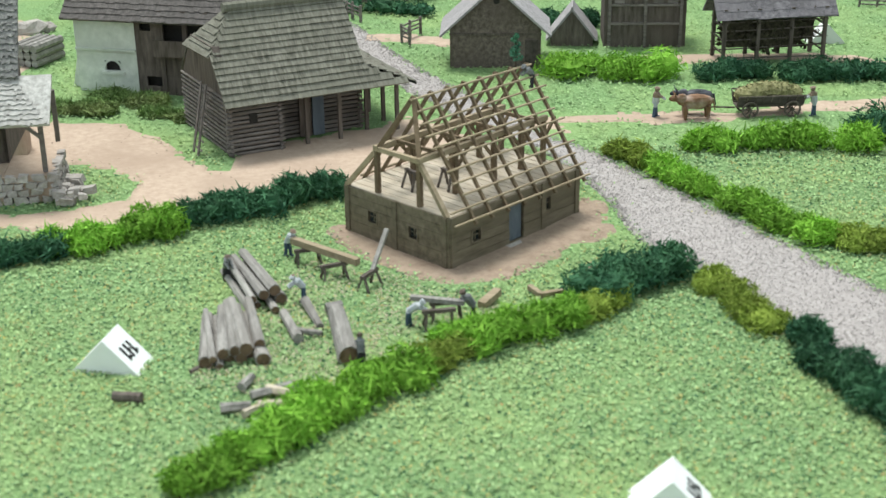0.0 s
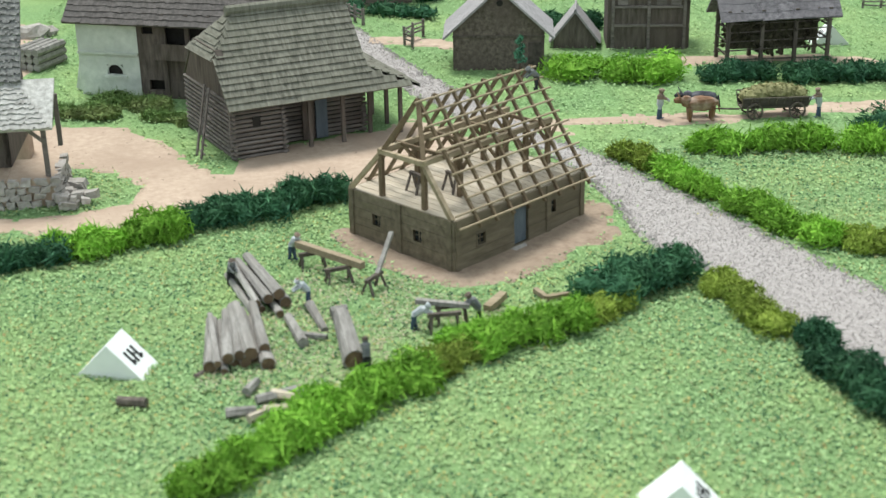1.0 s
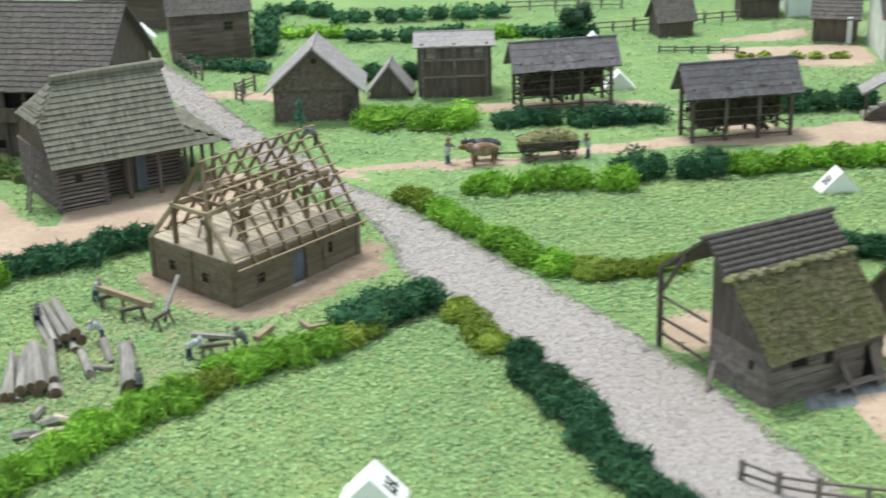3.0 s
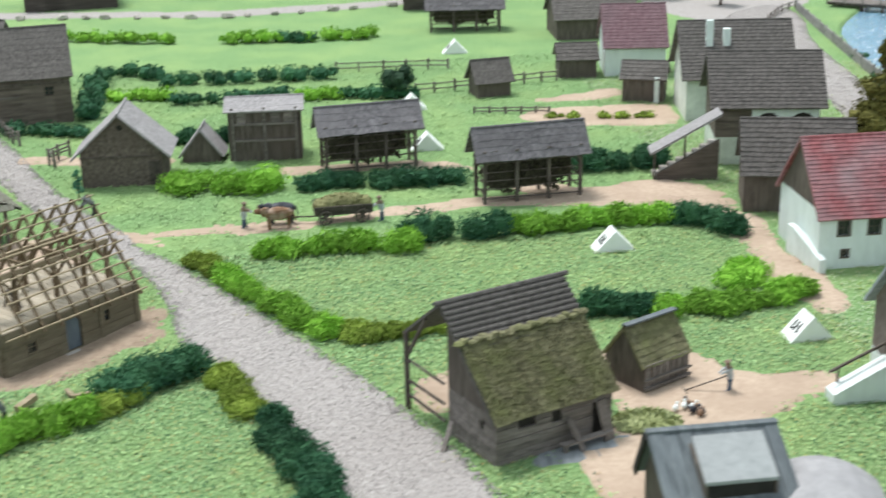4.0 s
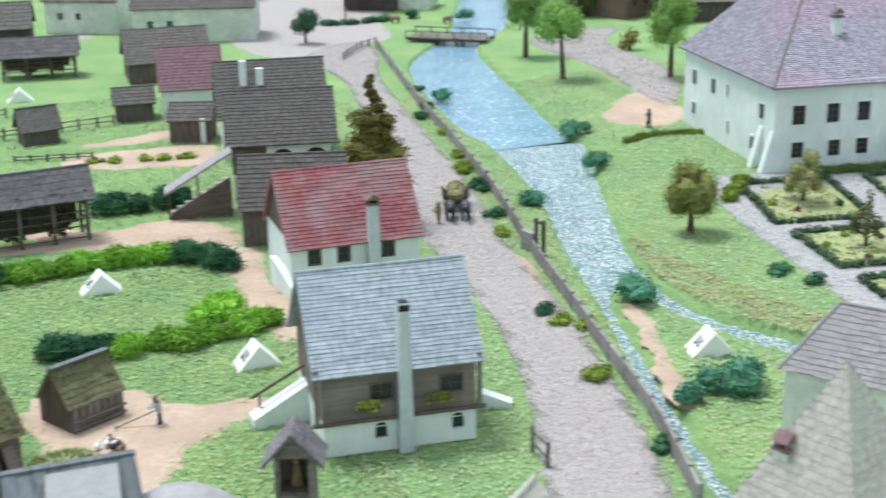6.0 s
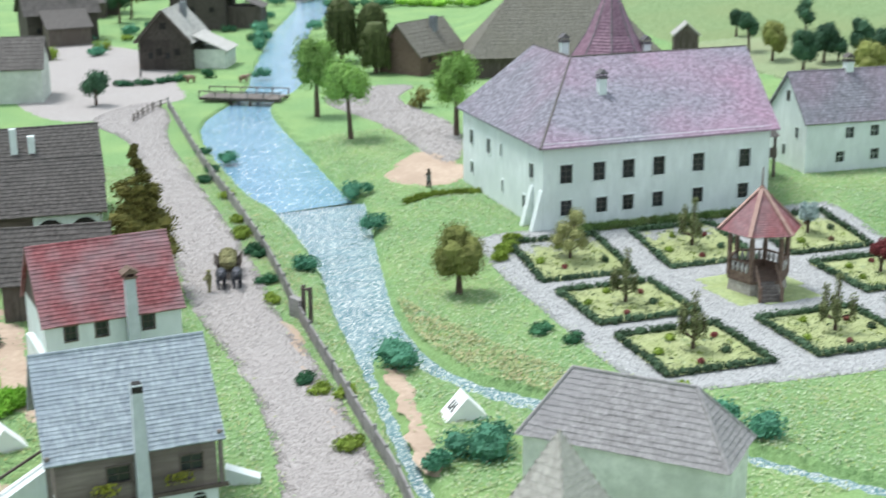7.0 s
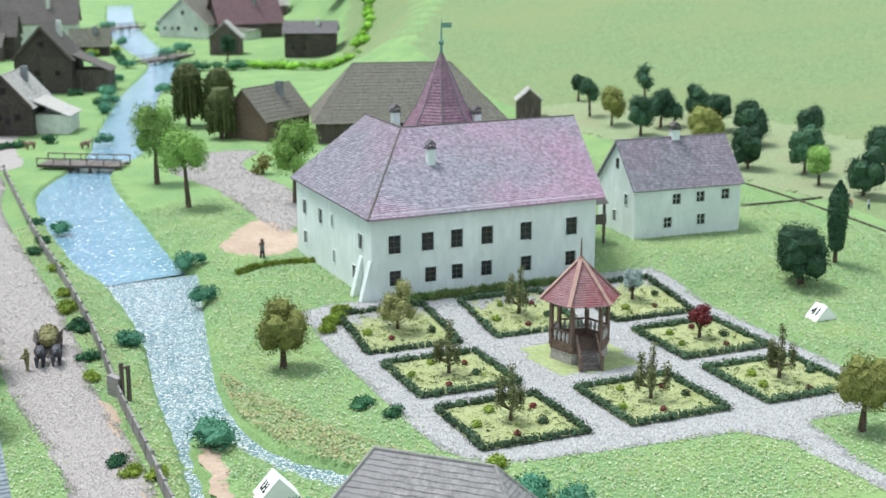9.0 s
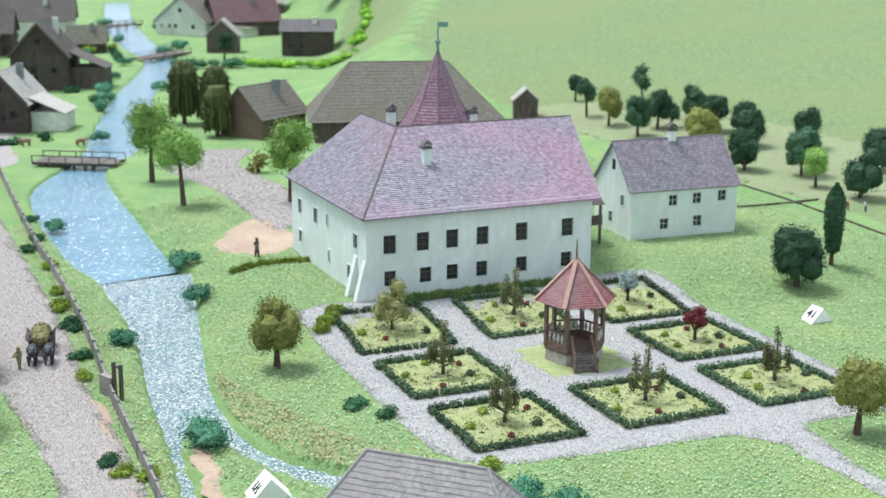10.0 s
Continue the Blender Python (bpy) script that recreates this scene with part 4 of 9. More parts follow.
def tree(name, label, x, y, high, crown_r, material, trunk=0.28, crown_z=0.45, sq=(1, 1, 1.15), leaf=0.45, leaves=900, lumps=9, group="", bark=None, z=None, seed=0, cone=False, core=0.7):
    """A tapered trunk with limbs, and a crown of leaf clumps with gaps."""
    rng = np.random.RandomState(seed + int(x * 3 + y * 5))
    random.seed(seed + int(x))
    th = thing(name, label, "tree", x, y, hz(x, y) - 0.05 if z is None else z, rng.uniform(0, 360), group)
    g = Geo()
    cz = high - crown_r * sq[2]
    lean = rng.uniform(-0.04, 0.04, 2) * high
    top = Vector((lean[0], lean[1], cz))
    g.cyl((0, 0, 0), tuple(top * 0.5), trunk * 1.25, trunk * 0.85, 7, None, 0.12).cyl(tuple(top * 0.5), tuple(top), trunk * 0.85, trunk * 0.5, 7, None, 0.1)
    for k in range(4):
        a = 2 * math.pi * k / 4 + rng.uniform(-0.4, 0.4)
        g.cyl((0.2 * trunk * math.cos(a), 0.2 * trunk * math.sin(a), 0.1), (trunk * 2.2 * math.cos(a), trunk * 2.2 * math.sin(a), -0.05), trunk * 0.4, trunk * 0.15, 5)
    heads = []
    for k in range(lumps):
        a, e = 2 * math.pi * k / lumps * 2.4, rng.uniform(-0.7, 0.95)
        q = crown_r * 0.56 * sq[0] * math.sqrt(max(0, 1 - e * e * 0.8))
        taper = (1 - (e + 0.7) / 1.9) if cone else 1
        h = Vector((q * taper * math.cos(a) + lean[0], q * taper * math.sin(a) + lean[1], cz + e * crown_r * sq[2] * 0.62))
        heads.append(h)
        g.cyl(tuple(top * rng.uniform(0.55, 0.95)), tuple(h), trunk * 0.4, trunk * 0.12, 5)
    part("trunk", g, bark or BARK, th)
    c = Geo()
    pts = []
    for h in heads:
        r = crown_r * rng.uniform(0.42, 0.6) * min(1, sq[0] * 1.15) * (1 - 0.45 * (h.z - cz) / (crown_r * sq[2]) if cone else 1)
        c.ball(tuple(h), r * core, (1, 1, min(1.2, sq[2])), 0.25, 7, 5)
        pts.append(shell(tuple(h), r * 1.12, (1, 1, min(1.2, sq[2])), leaves // lumps, rng, 0.45, -1))
    leaf_cards(c, np.concatenate(pts), leaf, 0, seed)
    part("crown", c, material, th)
    return th




# ---- the house being built ----
def building_site_house():
    cx, cy, rz, L = place((-0.45, 78.1), (8.35, 87.3), 9.5)
    W, H, R, z0 = 9.5, 3.5, 9.9, -0.85
    th = thing("log_house_under_construction", "brown hewn-log house with bare open roof timbers", "house", cx, cy, z0, rz)
    win = {"front": [(2.1, 1.35, 0.75, 0.75), (8.9, 1.5, 0.75, 0.85), (5.6, 0.25, 1.4, 2.45)], "left": [(2.3, 1.5, 0.75, 0.75), (6.0, 1.4, 0.75, 0.75)], "right": [], "back": []}
    for s, (m, n) in sides(L, W).items():
        k = 6
        i = 0.0 if s in ("front", "back") else 0.5
        for r in range(k):
            za, zb = r * H / k, (r + 1) * H / k - 0.025
            holes = [(x - i, max(z - za, 0), x - i + w, min(z + h - za, zb - za)) for x, z, w, h in win[s] if z < zb and z + h > za]
            part("log", Geo().wall(n - 2 * i, zb - za, holes, 0.5, m @ pose(i, random.uniform(-0.03, 0.03), za)), CLAYWALL, th)
        part("wall_core", Geo().wall(n - 2 * i - 0.2, H - 0.05, [(x - i - 0.1, z, x - i + w - 0.1, z + h) for x, z, w, h in win[s]], 0.3, m @ pose(i + 0.1, 0.1, 0)), CLAYWALL, th)
        for x, z, w, h in win[s]:
            if w < 1:
                window(th, m, x, z, w, h, CLAYWALL, (1, 1), 0.08, 0.07)
        for x in ((0.35, n - 0.35, n / 2) if s == "left" else (0.35, n - 0.35, n * 0.7) if s == "front" else ()):
            part("post", Geo().box(x - 0.2, -0.12, -0.1, x + 0.2, 0.1, H, m), CLAYWALL, th)
    part("door", Geo().box(5.65, 0.2, 0.25, 6.95, 0.32, 2.65, sides(L, W)["front"][0]), GREYDOOR, th, "blue-grey plank door")
    part("threshold", Geo().box(5.2, -0.5, 0, 7.4, 0.1, 0.2, sides(L, W)["front"][0]), STONE, th)
    # loft boards
    n = 19
    for k in range(n):
        x0 = -L / 2 + 0.15 + k * (L - 0.3) / n
        part("floor_board", Geo().box(x0, -W / 2 + 0.15, H - 0.12 + random.uniform(-0.02, 0.02), x0 + (L - 0.3) / n - 0.05, W / 2 - 0.15, H), PALEBOARD, th)
    # rafters, collars, posts
    o = 0.55
    rise = (R - H) / (W / 2)
    def slope_pt(x, y):
        return (x, y, R - rise * abs(y) + 0.0)
    xs = [-L / 2 + 1.9 + k * (L - 1.9 - 0.15) / 7 for k in range(8)]
    for k, x in enumerate(xs):
        for sgn in (-1, 1):
            part("rafter", Geo().beam(slope_pt(x, sgn * (W / 2 + o)), (x, sgn * 0.02, R), 0.17, 0.22), RAFTER, th)
        if k % 2 == 0:
            part("collar_beam", Geo().beam((x + 0.2, -W / 4, R - rise * W / 4 - 0.1), (x + 0.2, W / 4, R - rise * W / 4 - 0.1), 0.18, 0.24), RAFTER, th)
    for x in (-L / 2 + 0.4, -L / 2 + 3.6, 0.9, 3.6, L / 2 - 0.5):
        for y in (-W / 5, W / 5):
            top = H + (R - H) * 0.45
            part("loft_post", Geo().beam((x, y, H), (x, y, top), 0.3, 0.3), RAFTER, th)
            if x > -L / 2 + 1:
                part("brace", Geo().beam((x, y, top - 1.4), (x + 1.2, y, top), 0.18, 0.18), RAFTER, th)
                part("brace", Geo().beam((x, y, top - 1.4), (x - 1.2, y, top), 0.18, 0.18), RAFTER, th)
    for y in (-W / 5, W / 5):
        part("purlin", Geo().beam((-L / 2 + 0.2, y, H + (R - H) * 0.45 + 0.15), (L / 2 - 0.2, y, H + (R - H) * 0.45 + 0.15), 0.3, 0.34), NEWWOOD, th)
    part("tie_beam", Geo().beam((-L / 2 + 0.4, -W / 5 - 0.2, H + (R - H) * 0.45 + 0.1), (-L / 2 + 0.4, W / 5 + 0.2, H + (R - H) * 0.45 + 0.1), 0.28, 0.3), NEWWOOD, th)
    # hip rafters over the end that is still open
    for sgn in (-1, 1):
        part("rafter", Geo().beam((-L / 2 + 0.1, sgn * (W / 2 - 0.2), H), (-L / 2 + 0.4, sgn * W / 5, H + (R - H) * 0.45), 0.28, 0.3), NEWWOOD, th)
        part("rafter", Geo().beam((-L / 2 + 0.4, sgn * W / 5, H + (R - H) * 0.45), (xs[0], 0, R), 0.28, 0.3), RAFTER, th)
    # battens on the street side
    for k in range(11):
        f = (k + 0.15) / 10.6
        y, z = -(W / 2 + o) * (1 - f), R - rise * (W / 2 + o) * (1 - f) + 0.24
        x0 = -L / 2 + (0.2 if k < 2 else 1.7 if k < 6 else 1.3) + random.uniform(-0.25, 0.25)
        part("batten", Geo().beam((x0, y, z), (L / 2 + random.uniform(0.1, 0.7), y, z), 0.12, 0.1), NEWWOOD, th)
    for k in (1, 4):
        f = k / 10.6
        y, z = (W / 2 + o) * (1 - f), R - rise * (W / 2 + o) * (1 - f) + 0.24
        part("batten", Geo().beam((xs[0] - 0.3, y, z), (L / 2 + 0.3, y, z), 0.17, 0.14), NEWWOOD, th)
    return th, rz, (cx, cy), L, W, H, R, z0


site_house, site_rz, site_c, SL, SW, SH, SR, SZ = building_site_house()


def site_point(x, y):
    a = math.radians(site_rz)
    return site_c[0] + x * math.cos(a) - y * math.sin(a), site_c[1] + x * math.sin(a) + y * math.cos(a)


# ---- figures: plain painted shapes ----
def figure(x, y, z=None, rz=0, high=2.0, bend=0.0, material=None, label="small painted model figure standing on the ground", name="figurine", arm=1.0):
    g = Geo()
    k = high / 2.0
    b = math.radians(bend)
    hip = Vector((0, 0, 0.95 * k))
    up = Vector((math.sin(b), 0, math.cos(b)))
    sh = hip + up * 0.65 * k
    for s in (-1, 1):
        g.cyl((0.12 * k * s, 0.13 * s * k, 0), (0, 0.1 * s * k, 0.95 * k), 0.1 * k, 0.15 * k, 6)
        g.box(-0.1 * k + 0.12 * k * s, 0.13 * s * k - 0.07 * k, 0, 0.2 * k + 0.12 * k * s, 0.13 * s * k + 0.07 * k, 0.09 * k)
        hand = sh + Vector((0.55 * arm * k, 0.12 * s * k, -0.35 * k))
        g.cyl(tuple(sh + Vector((0, 0.22 * s * k, -0.03))), tuple(hand), 0.085 * k, 0.07 * k, 6)
    g.cyl(tuple(hip), tuple(sh), 0.22 * k, 0.25 * k, 8)
    g.ball(tuple(sh + up * 0.04 * k), 0.25 * k, (0.8, 1.1, 0.5), 0, 8, 5)
    g.ball(tuple(sh + up * 0.3 * k), 0.17 * k, (1, 1, 1.15), 0, 8, 6)
    g.cyl(tuple(sh + up * 0.38 * k), tuple(sh + up * 0.42 * k), 0.23 * k, 0.2 * k, 8)
    return solo(name, g, material or FIG_B, label, "figurine", x, y, hz(x, y) if z is None else z, rz, "model figures")


def draught_animal(x, y, rz, material, label, name="ox_figurine", k=1.0):
    g = Geo()
    g.ball((0, 0, 1.05 * k), 0.48 * k, (2.0, 0.85, 0.95), 0.06, 8, 7).ball((0.85 * k, 0, 1.2 * k), 0.32 * k, (1.1, 0.8, 1.1), 0.05)
    g.ball((1.3 * k, 0, 1.28 * k), 0.22 * k, (1.5, 0.8, 0.9), 0.04).cyl((-0.95 * k, 0, 1.2 * k), (-1.1 * k, 0, 0.5 * k), 0.06 * k, 0.03 * k, 5)
    for s in (-1, 1):
        g.cyl((1.25 * k, 0.12 * s * k, 1.42 * k), (1.35 * k, 0.32 * s * k, 1.7 * k), 0.05 * k, 0.02 * k, 5)
        for xx in (-0.65, 0.65):
            g.cyl((xx * k, 0.22 * s * k, 0), (xx * k, 0.24 * s * k, 0.85 * k), 0.085 * k, 0.16 * k, 6)
    return solo(name, g, material, label, "animal model", x, y, hz(x, y), rz, "draught animals")


def wheel(th, x, y, r, m=None):
    g = Geo()
    n = 16
    ring = [(x + q * math.cos(2 * math.pi * k / n), y + d, r + q * math.sin(2 * math.pi * k / n)) for k in range(n) for q, d in ((r - 0.07, -0.07), (r + 0.07, -0.07), (r + 0.07, 0.07), (r - 0.07, 0.07))]
    g.add(ring, [(4 * k + j, 4 * k + (j + 1) % 4, 4 * ((k + 1) % n) + (j + 1) % 4, 4 * ((k + 1) % n) + j) for k in range(n) for j in range(4)])
    w = part("wheel", g, WOOD, th)
    g = Geo().cyl((x, y - 0.16, r), (x, y + 0.16, r), 0.14, None, 8)
    for k in range(8):
        a = math.pi * k / 4
        g.cyl((x, y, r), (x + r * math.cos(a), y, r + r * math.sin(a)), 0.045, 0.035, 5)
    part("spokes", g, WOOD, w)


def hay_wagon(x, y, rz, length=4.2, width=1.7):
    th = thing("hay_wagon", "wooden ladder wagon loaded high with hay", "wagon", x, y, hz(x, y) + 0.05, rz)
    for xx in (-length * 0.32, length * 0.32):
        for s in (-1, 1):
            wheel(th, xx, s * width * 0.5, 0.62)
        part("axle", Geo().cyl((xx, -width * 0.5, 0.62), (xx, width * 0.5, 0.62), 0.09, None, 6), WOOD, th)
    part("bed", Geo().box(-length / 2, -width * 0.3, 0.75, length / 2, width * 0.3, 0.87), WOOD, th)
    for s in (-1, 1):
        g = Geo()
        for h, o in ((0.9, 0.3), (1.8, 0.62)):
            g.beam((-length / 2, s * width * o, h), (length / 2, s * width * o, h), 0.1, 0.1)
        for k in range(9):
            xx = -length / 2 + length * k / 8
            g.beam((xx, s * width * 0.3, 0.9), (xx, s * width * 0.62, 1.8), 0.07, 0.07)
        part("side_ladder", g, WOOD, th)
        part("side_board", Geo().beam((-length / 2, s * width * 0.4, 1.3), (length / 2, s * width * 0.4, 1.3), 0.08, 0.75), DARKTIMBER, th)
    g = Geo()
    rng = np.random.RandomState(4)
    pts = []
    for k in range(6):
        c = (-length * 0.36 + length * 0.72 * k / 5, 0, 1.5 + 0.55 * math.sin(math.pi * (k + 0.6) / 6.2))
        g.ball(c, 0.86, (1.0, 1.05, 0.75), 0.08)
        pts.append(shell(c, 0.88, (1.0, 1.05, 0.78), 160, rng, 0.12))
    leaf_cards(g, np.concatenate(pts), 0.24, 0.2, 5)
    part("hay_load", g, HAY, th)
    part("drawbar", Geo().cyl((-length / 2, 0, 0.6), (-length / 2 - 2.6, 0, 0.75), 0.08, 0.06, 6), WOOD, th)
    return th


def sawhorse(x, y, rz, long=1.7, high=1.0, z=None, label="small dark wooden trestle"):
    th = thing("sawhorse", label, "trestle", x, y, hz(x, y) if z is None else z, rz, "carpenters' trestles")
    part("beam", Geo().box(-long / 2, -0.12, high - 0.14, long / 2, 0.12, high + 0.08), WOOD, th)
    for sx in (-1, 1):
        for sy in (-1, 1):
            part("leg", Geo().beam((sx * long * 0.36, sy * 0.05, high), (sx * long * 0.44, sy * 0.42, 0), 0.13, 0.13), WOOD, th)
    return th


def log_pile(x, y, rz, count, length, r, label, z=None):
    th = thing("log_pile", label, "log pile", x, y, hz(x, y) if z is None else z, rz, "log piles")
    random.seed(int(x * 10) + 77)
    base = (count + 2) // 2
    for k in range(count):
        row, i = (0, k) if k < base else (1, k - base)
        px = (i - (base - 1) / 2 + 0.5 * row) * r * 2.05
        rr = r * random.uniform(0.65, 1.4)
        d = random.uniform(-0.7, 0.5)
        px *= random.uniform(0.9, 1.1)
        part("log", Geo().cyl((px, -length / 2 + d, rr + row * r * 1.7), (px * 0.8 + random.uniform(-0.25, 0.25), length / 2 + d, rr * 0.95 + row * r * 1.7 + random.uniform(-0.05, 0.3)), rr, rr * 0.8, 9, None, 0.1), LOGBARK, th)
        part("cut_end", Geo().cyl((px, -length / 2 + d - 0.04, rr + row * r * 1.7), (px, -length / 2 + d + 0.1, rr + row * r * 1.7), rr * 0.9, None, 8), CUTEND, th)
    return th



log_pile(-12.2, 74.2, 24, 7, 6.2, 0.33, "stack of long grey peeled logs on the grass")
log_pile(-12.3, 67.2, 13, 11, 5.8, 0.3, "leaning stack of grey logs with dark cut ends")
log_pile(-6.2, 67.4, 10, 1, 5.2, 0.45, "bark-covered log lying on the trodden ground")
for x0, y0, x1, y1, r, lab in ((-8.8, 72.3, -7.6, 68.8, 0.28, "single bent branch lying in the grass"), (-9.3, 68.2, -7.4, 67.8, 0.22, "single short pole lying in the grass"), (-13.8, 63.2, -12.2, 65.8, 0.14, "thin pole leaning on the log stack"),
                               (-8.6, 66.8, -9.8, 70.2, 0.33, "short grey log beside the stack"), (-15.7, 60.2, -17.2, 60.5, 0.3, "dark short log with a knotty end")):
    solo("log", Geo().cyl((0, 0, r), (x1 - x0, y1 - y0, r * 0.9), r, r * 0.8, 8, None, 0.1), LOGBARK if r > 0.2 and x0 > -15 else WOOD, lab, "log", x0, y0, hz(x0, y0))
solo("log", Geo().cyl((0, 0, 0.4), (0.9, 0.3, 0.5), 0.42, 0.36, 8, None, 0.12), LOGBARK, "short sawn log stub lying across others", "log", -7.4, 70.6, hz(-7.4, 70.6))
for k, (x, y, l, a) in enumerate(((-11.6, 59.0, 1.5, 10), (-10.4, 58.4, 1.3, 40), (-10.3, 60.4, 2.2, 25), (-9.6, 61.0, 1.5, -20), (-10.9, 61.2, 1.2, 70), (-9.8, 59.3, 1.2, 5))):
    end = (l * math.cos(math.radians(a)), l * math.sin(math.radians(a)), 0.34)
    solo("wood_block", Geo().cyl((0, 0, 0.3), end, 0.28, 0.22, 6, None, 0.2), PALEBOARD if k % 2 else LOGBARK, "split pale firewood block on the grass", "wood", x, y, hz(x, y), 0, "firewood blocks")
sawhorse(-9.2, 78.6, 20)
sawhorse(-7.4, 76.2, 25)
sawhorse(-5.2, 75.0, 60)
sawhorse(-0.6, 70.2, 10, 1.9, 1.1)
sawhorse(-1.0, 69.0, 10, 1.9, 1.1)
solo("squared_beam", Geo().beam((0, 0, 0), (4.3, -3.6, 0), 0.42, 0.42), NEWWOOD, "fresh squared timber lying on trestles", "beam", -10.2, 79.4, hz(-9, 78) + 1.3)
solo("squared_beam", Geo().beam((0, 0, 0.1), (0.9, 2.2, 2.1), 0.26, 0.2), LOGBARK, "grey plank leaning from a trestle", "beam", -5.1, 75.2, hz(-5.1, 75.2) + 0.75)
solo("squared_beam", Geo().beam((0, 0, 0), (-3.0, 0.8, 0), 0.34, 0.26), LOGBARK, "grey beam being sawn on a trestle", "beam", 0.4, 69.6, hz(0, 69.6) + 1.3)
solo("angle_beam", Geo().beam((-0.6, 1.2, 0.2), (0, 0, 0.2), 0.3, 0.3).beam((0, 0, 0.2), (2.6, 0.9, 0.22), 0.3, 0.3).beam((2.6, 0.9, 0.22), (3.4, 3.8, 0.5), 0.3, 0.3), NEWWOOD, "crooked fresh timber lying in the grass", "beam", 4.9, 73.2, hz(5, 73))
solo("squared_beam", Geo().beam((0, 0, 0.3), (1.0, 1.5, 0.5), 0.5, 0.4), NEWWOOD, "short pale beam end on the ground", "beam", 1.4, 71.6, hz(1.4, 71.6))
figure(-10.6, 79.9, None, -40, 2.0, 35, FIG_B, "grey-blue model carpenter bent over a beam")
figure(-13.8, 75.6, None, -60, 1.9, 30, FIG_D, "dark model worker bending at the log stack")
figure(-8.9, 72.8, None, 200, 1.9, 40, FIG_B, "light model worker stooping beside logs")
figure(-2.7, 69.2, None, 0, 2.0, 55, FIG_B, "model carpenter bending over a sawhorse")
figure(0.9, 70.0, None, 190, 2.1, 35, FIG_D, "dark model carpenter sawing a beam")
figure(-5.0, 63.9, None, 100, 1.9, 25, FIG_D, "dark model figure kneeling by a log")
fx, fy = site_point(SL / 2 - 0.2, -0.6)
figure(fx, fy, SZ + SR - 1.5, site_rz + 170, 1.9, 50, FIG_D, "dark model roofer perched on the rafters")
fx, fy = site_point(SL / 2 - 0.5, 0.6)
bough = thing("topping_out_bough", "small dark green bough fixed to the roof peak", "bough", fx, fy, SZ + SR - 0.6, 0)
part("stem", Geo().cyl((0, 0, 0), (0, 0, 2.4), 0.07, 0.03, 6), BARK, bough)
rng = np.random.RandomState(3)
part("foliage", leaf_cards(Geo(), np.concatenate([shell((0.12 * math.cos(k * 2.3), 0.12 * math.sin(k * 2.3), 1.0 + 0.3 * k), 0.42 - 0.05 * k, (1, 1, 0.7), 60, rng, 0.6, -1) for k in range(6)]), 0.22, 0, 1), SHRUB, bough)
for x, y in ((-4.0, 0.8), (-2.4, -0.9)):
    fx, fy = site_point(x, y)
    sawhorse(fx, fy, site_rz + 80, 1.3, 1.2, SZ + SH, "dark wooden trestle standing on the loft floor")


# ---- number tents ----
def number_tent(x, y, rz, text=None, w=2.7, h=1.5, l=1.9, label="white folded card tent with a black number", faces=(0,)):
    """A solid white prism; its number stands on one sloping side, or bars where it cannot be read."""
    th = thing("number_tent", label, "sign", x, y, hz(x, y), rz, "number tents")
    part("card", Geo().prism([(-w / 2, 0), (w / 2, 0), (0, h)], -l / 2, l / 2), WHITE, th)
    s = math.hypot(w / 2, h)
    m = Matrix.Translation((-w / 4, 0, h / 2)) @ pose(0, 0, 0, 0, 0, -90) @ pose(0, 0, 0, math.degrees(math.atan2(h, w / 2)), 0, 0)
    if text:
        cu = bpy.data.curves.new("number", "FONT")
        cu.body, cu.size, cu.align_x, cu.align_y, cu.extrude = text, 1.35 * CM, "CENTER", "CENTER", 0.015 * CM
        cu.offset = 0.04 * CM
        ob = bpy.data.objects.new("number", cu)
        me = bpy.data.meshes.new_from_object(ob)
        bpy.data.objects.remove(ob)
        me.materials.append(INK)
        nb = new("number", me)
        nb.parent = th
        t = m @ Matrix.Translation((0, 0, 0.03))
        nb.matrix_basis = Matrix.Translation(t.translation * CM) @ t.to_3x3().to_4x4()
    else:
        for side in faces:
            mm = pose(0, 0, 0, 0, 0, side) @ m
            for k in (-1, 0, 1):
                part("digit_bar", Geo().box(-0.09 + 0.42 * k, -0.48, 0.0, 0.09 + 0.42 * k, 0.42, 0.03, mm), INK, th)
                part("digit_bar", Geo().box(0.09 + 0.42 * k, -0.1 - 0.3 * (k % 2), 0.0, 0.25 + 0.42 * k, 0.08 - 0.3 * (k % 2), 0.03, mm), INK, th)
    return th


number_tent(-18.1, 64.4, -10, w=3.7, h=1.9, l=2.1, faces=(180,))
number_tent(9.1, 50.5, -9, w=3.7, h=1.9, l=2.1, faces=(180,))
number_tent(48.3, 95.6, 0, w=3.7, h=1.9, l=2.0)
number_tent(57.7, 74.2, 3, w=3.5, h=1.9, l=2.0)
number_tent(90.8, 63.8, -12, w=3.5, h=1.9, l=2.2)
number_tent(162.0, 75.4, -7, "41", 3.2, 1.6, 1.95)
number_tent(36.0, 131.5, -2, w=3.7, h=1.9, l=2.0)
number_tent(36.2, 150.5, -2, w=3.7, h=1.9, l=2.0)
number_tent(46.0, 184.0, -2, w=3.7, h=1.9, l=2.0)
number_tent(-20.2, 166.0, 0, w=3.7, h=1.9, l=2.0)


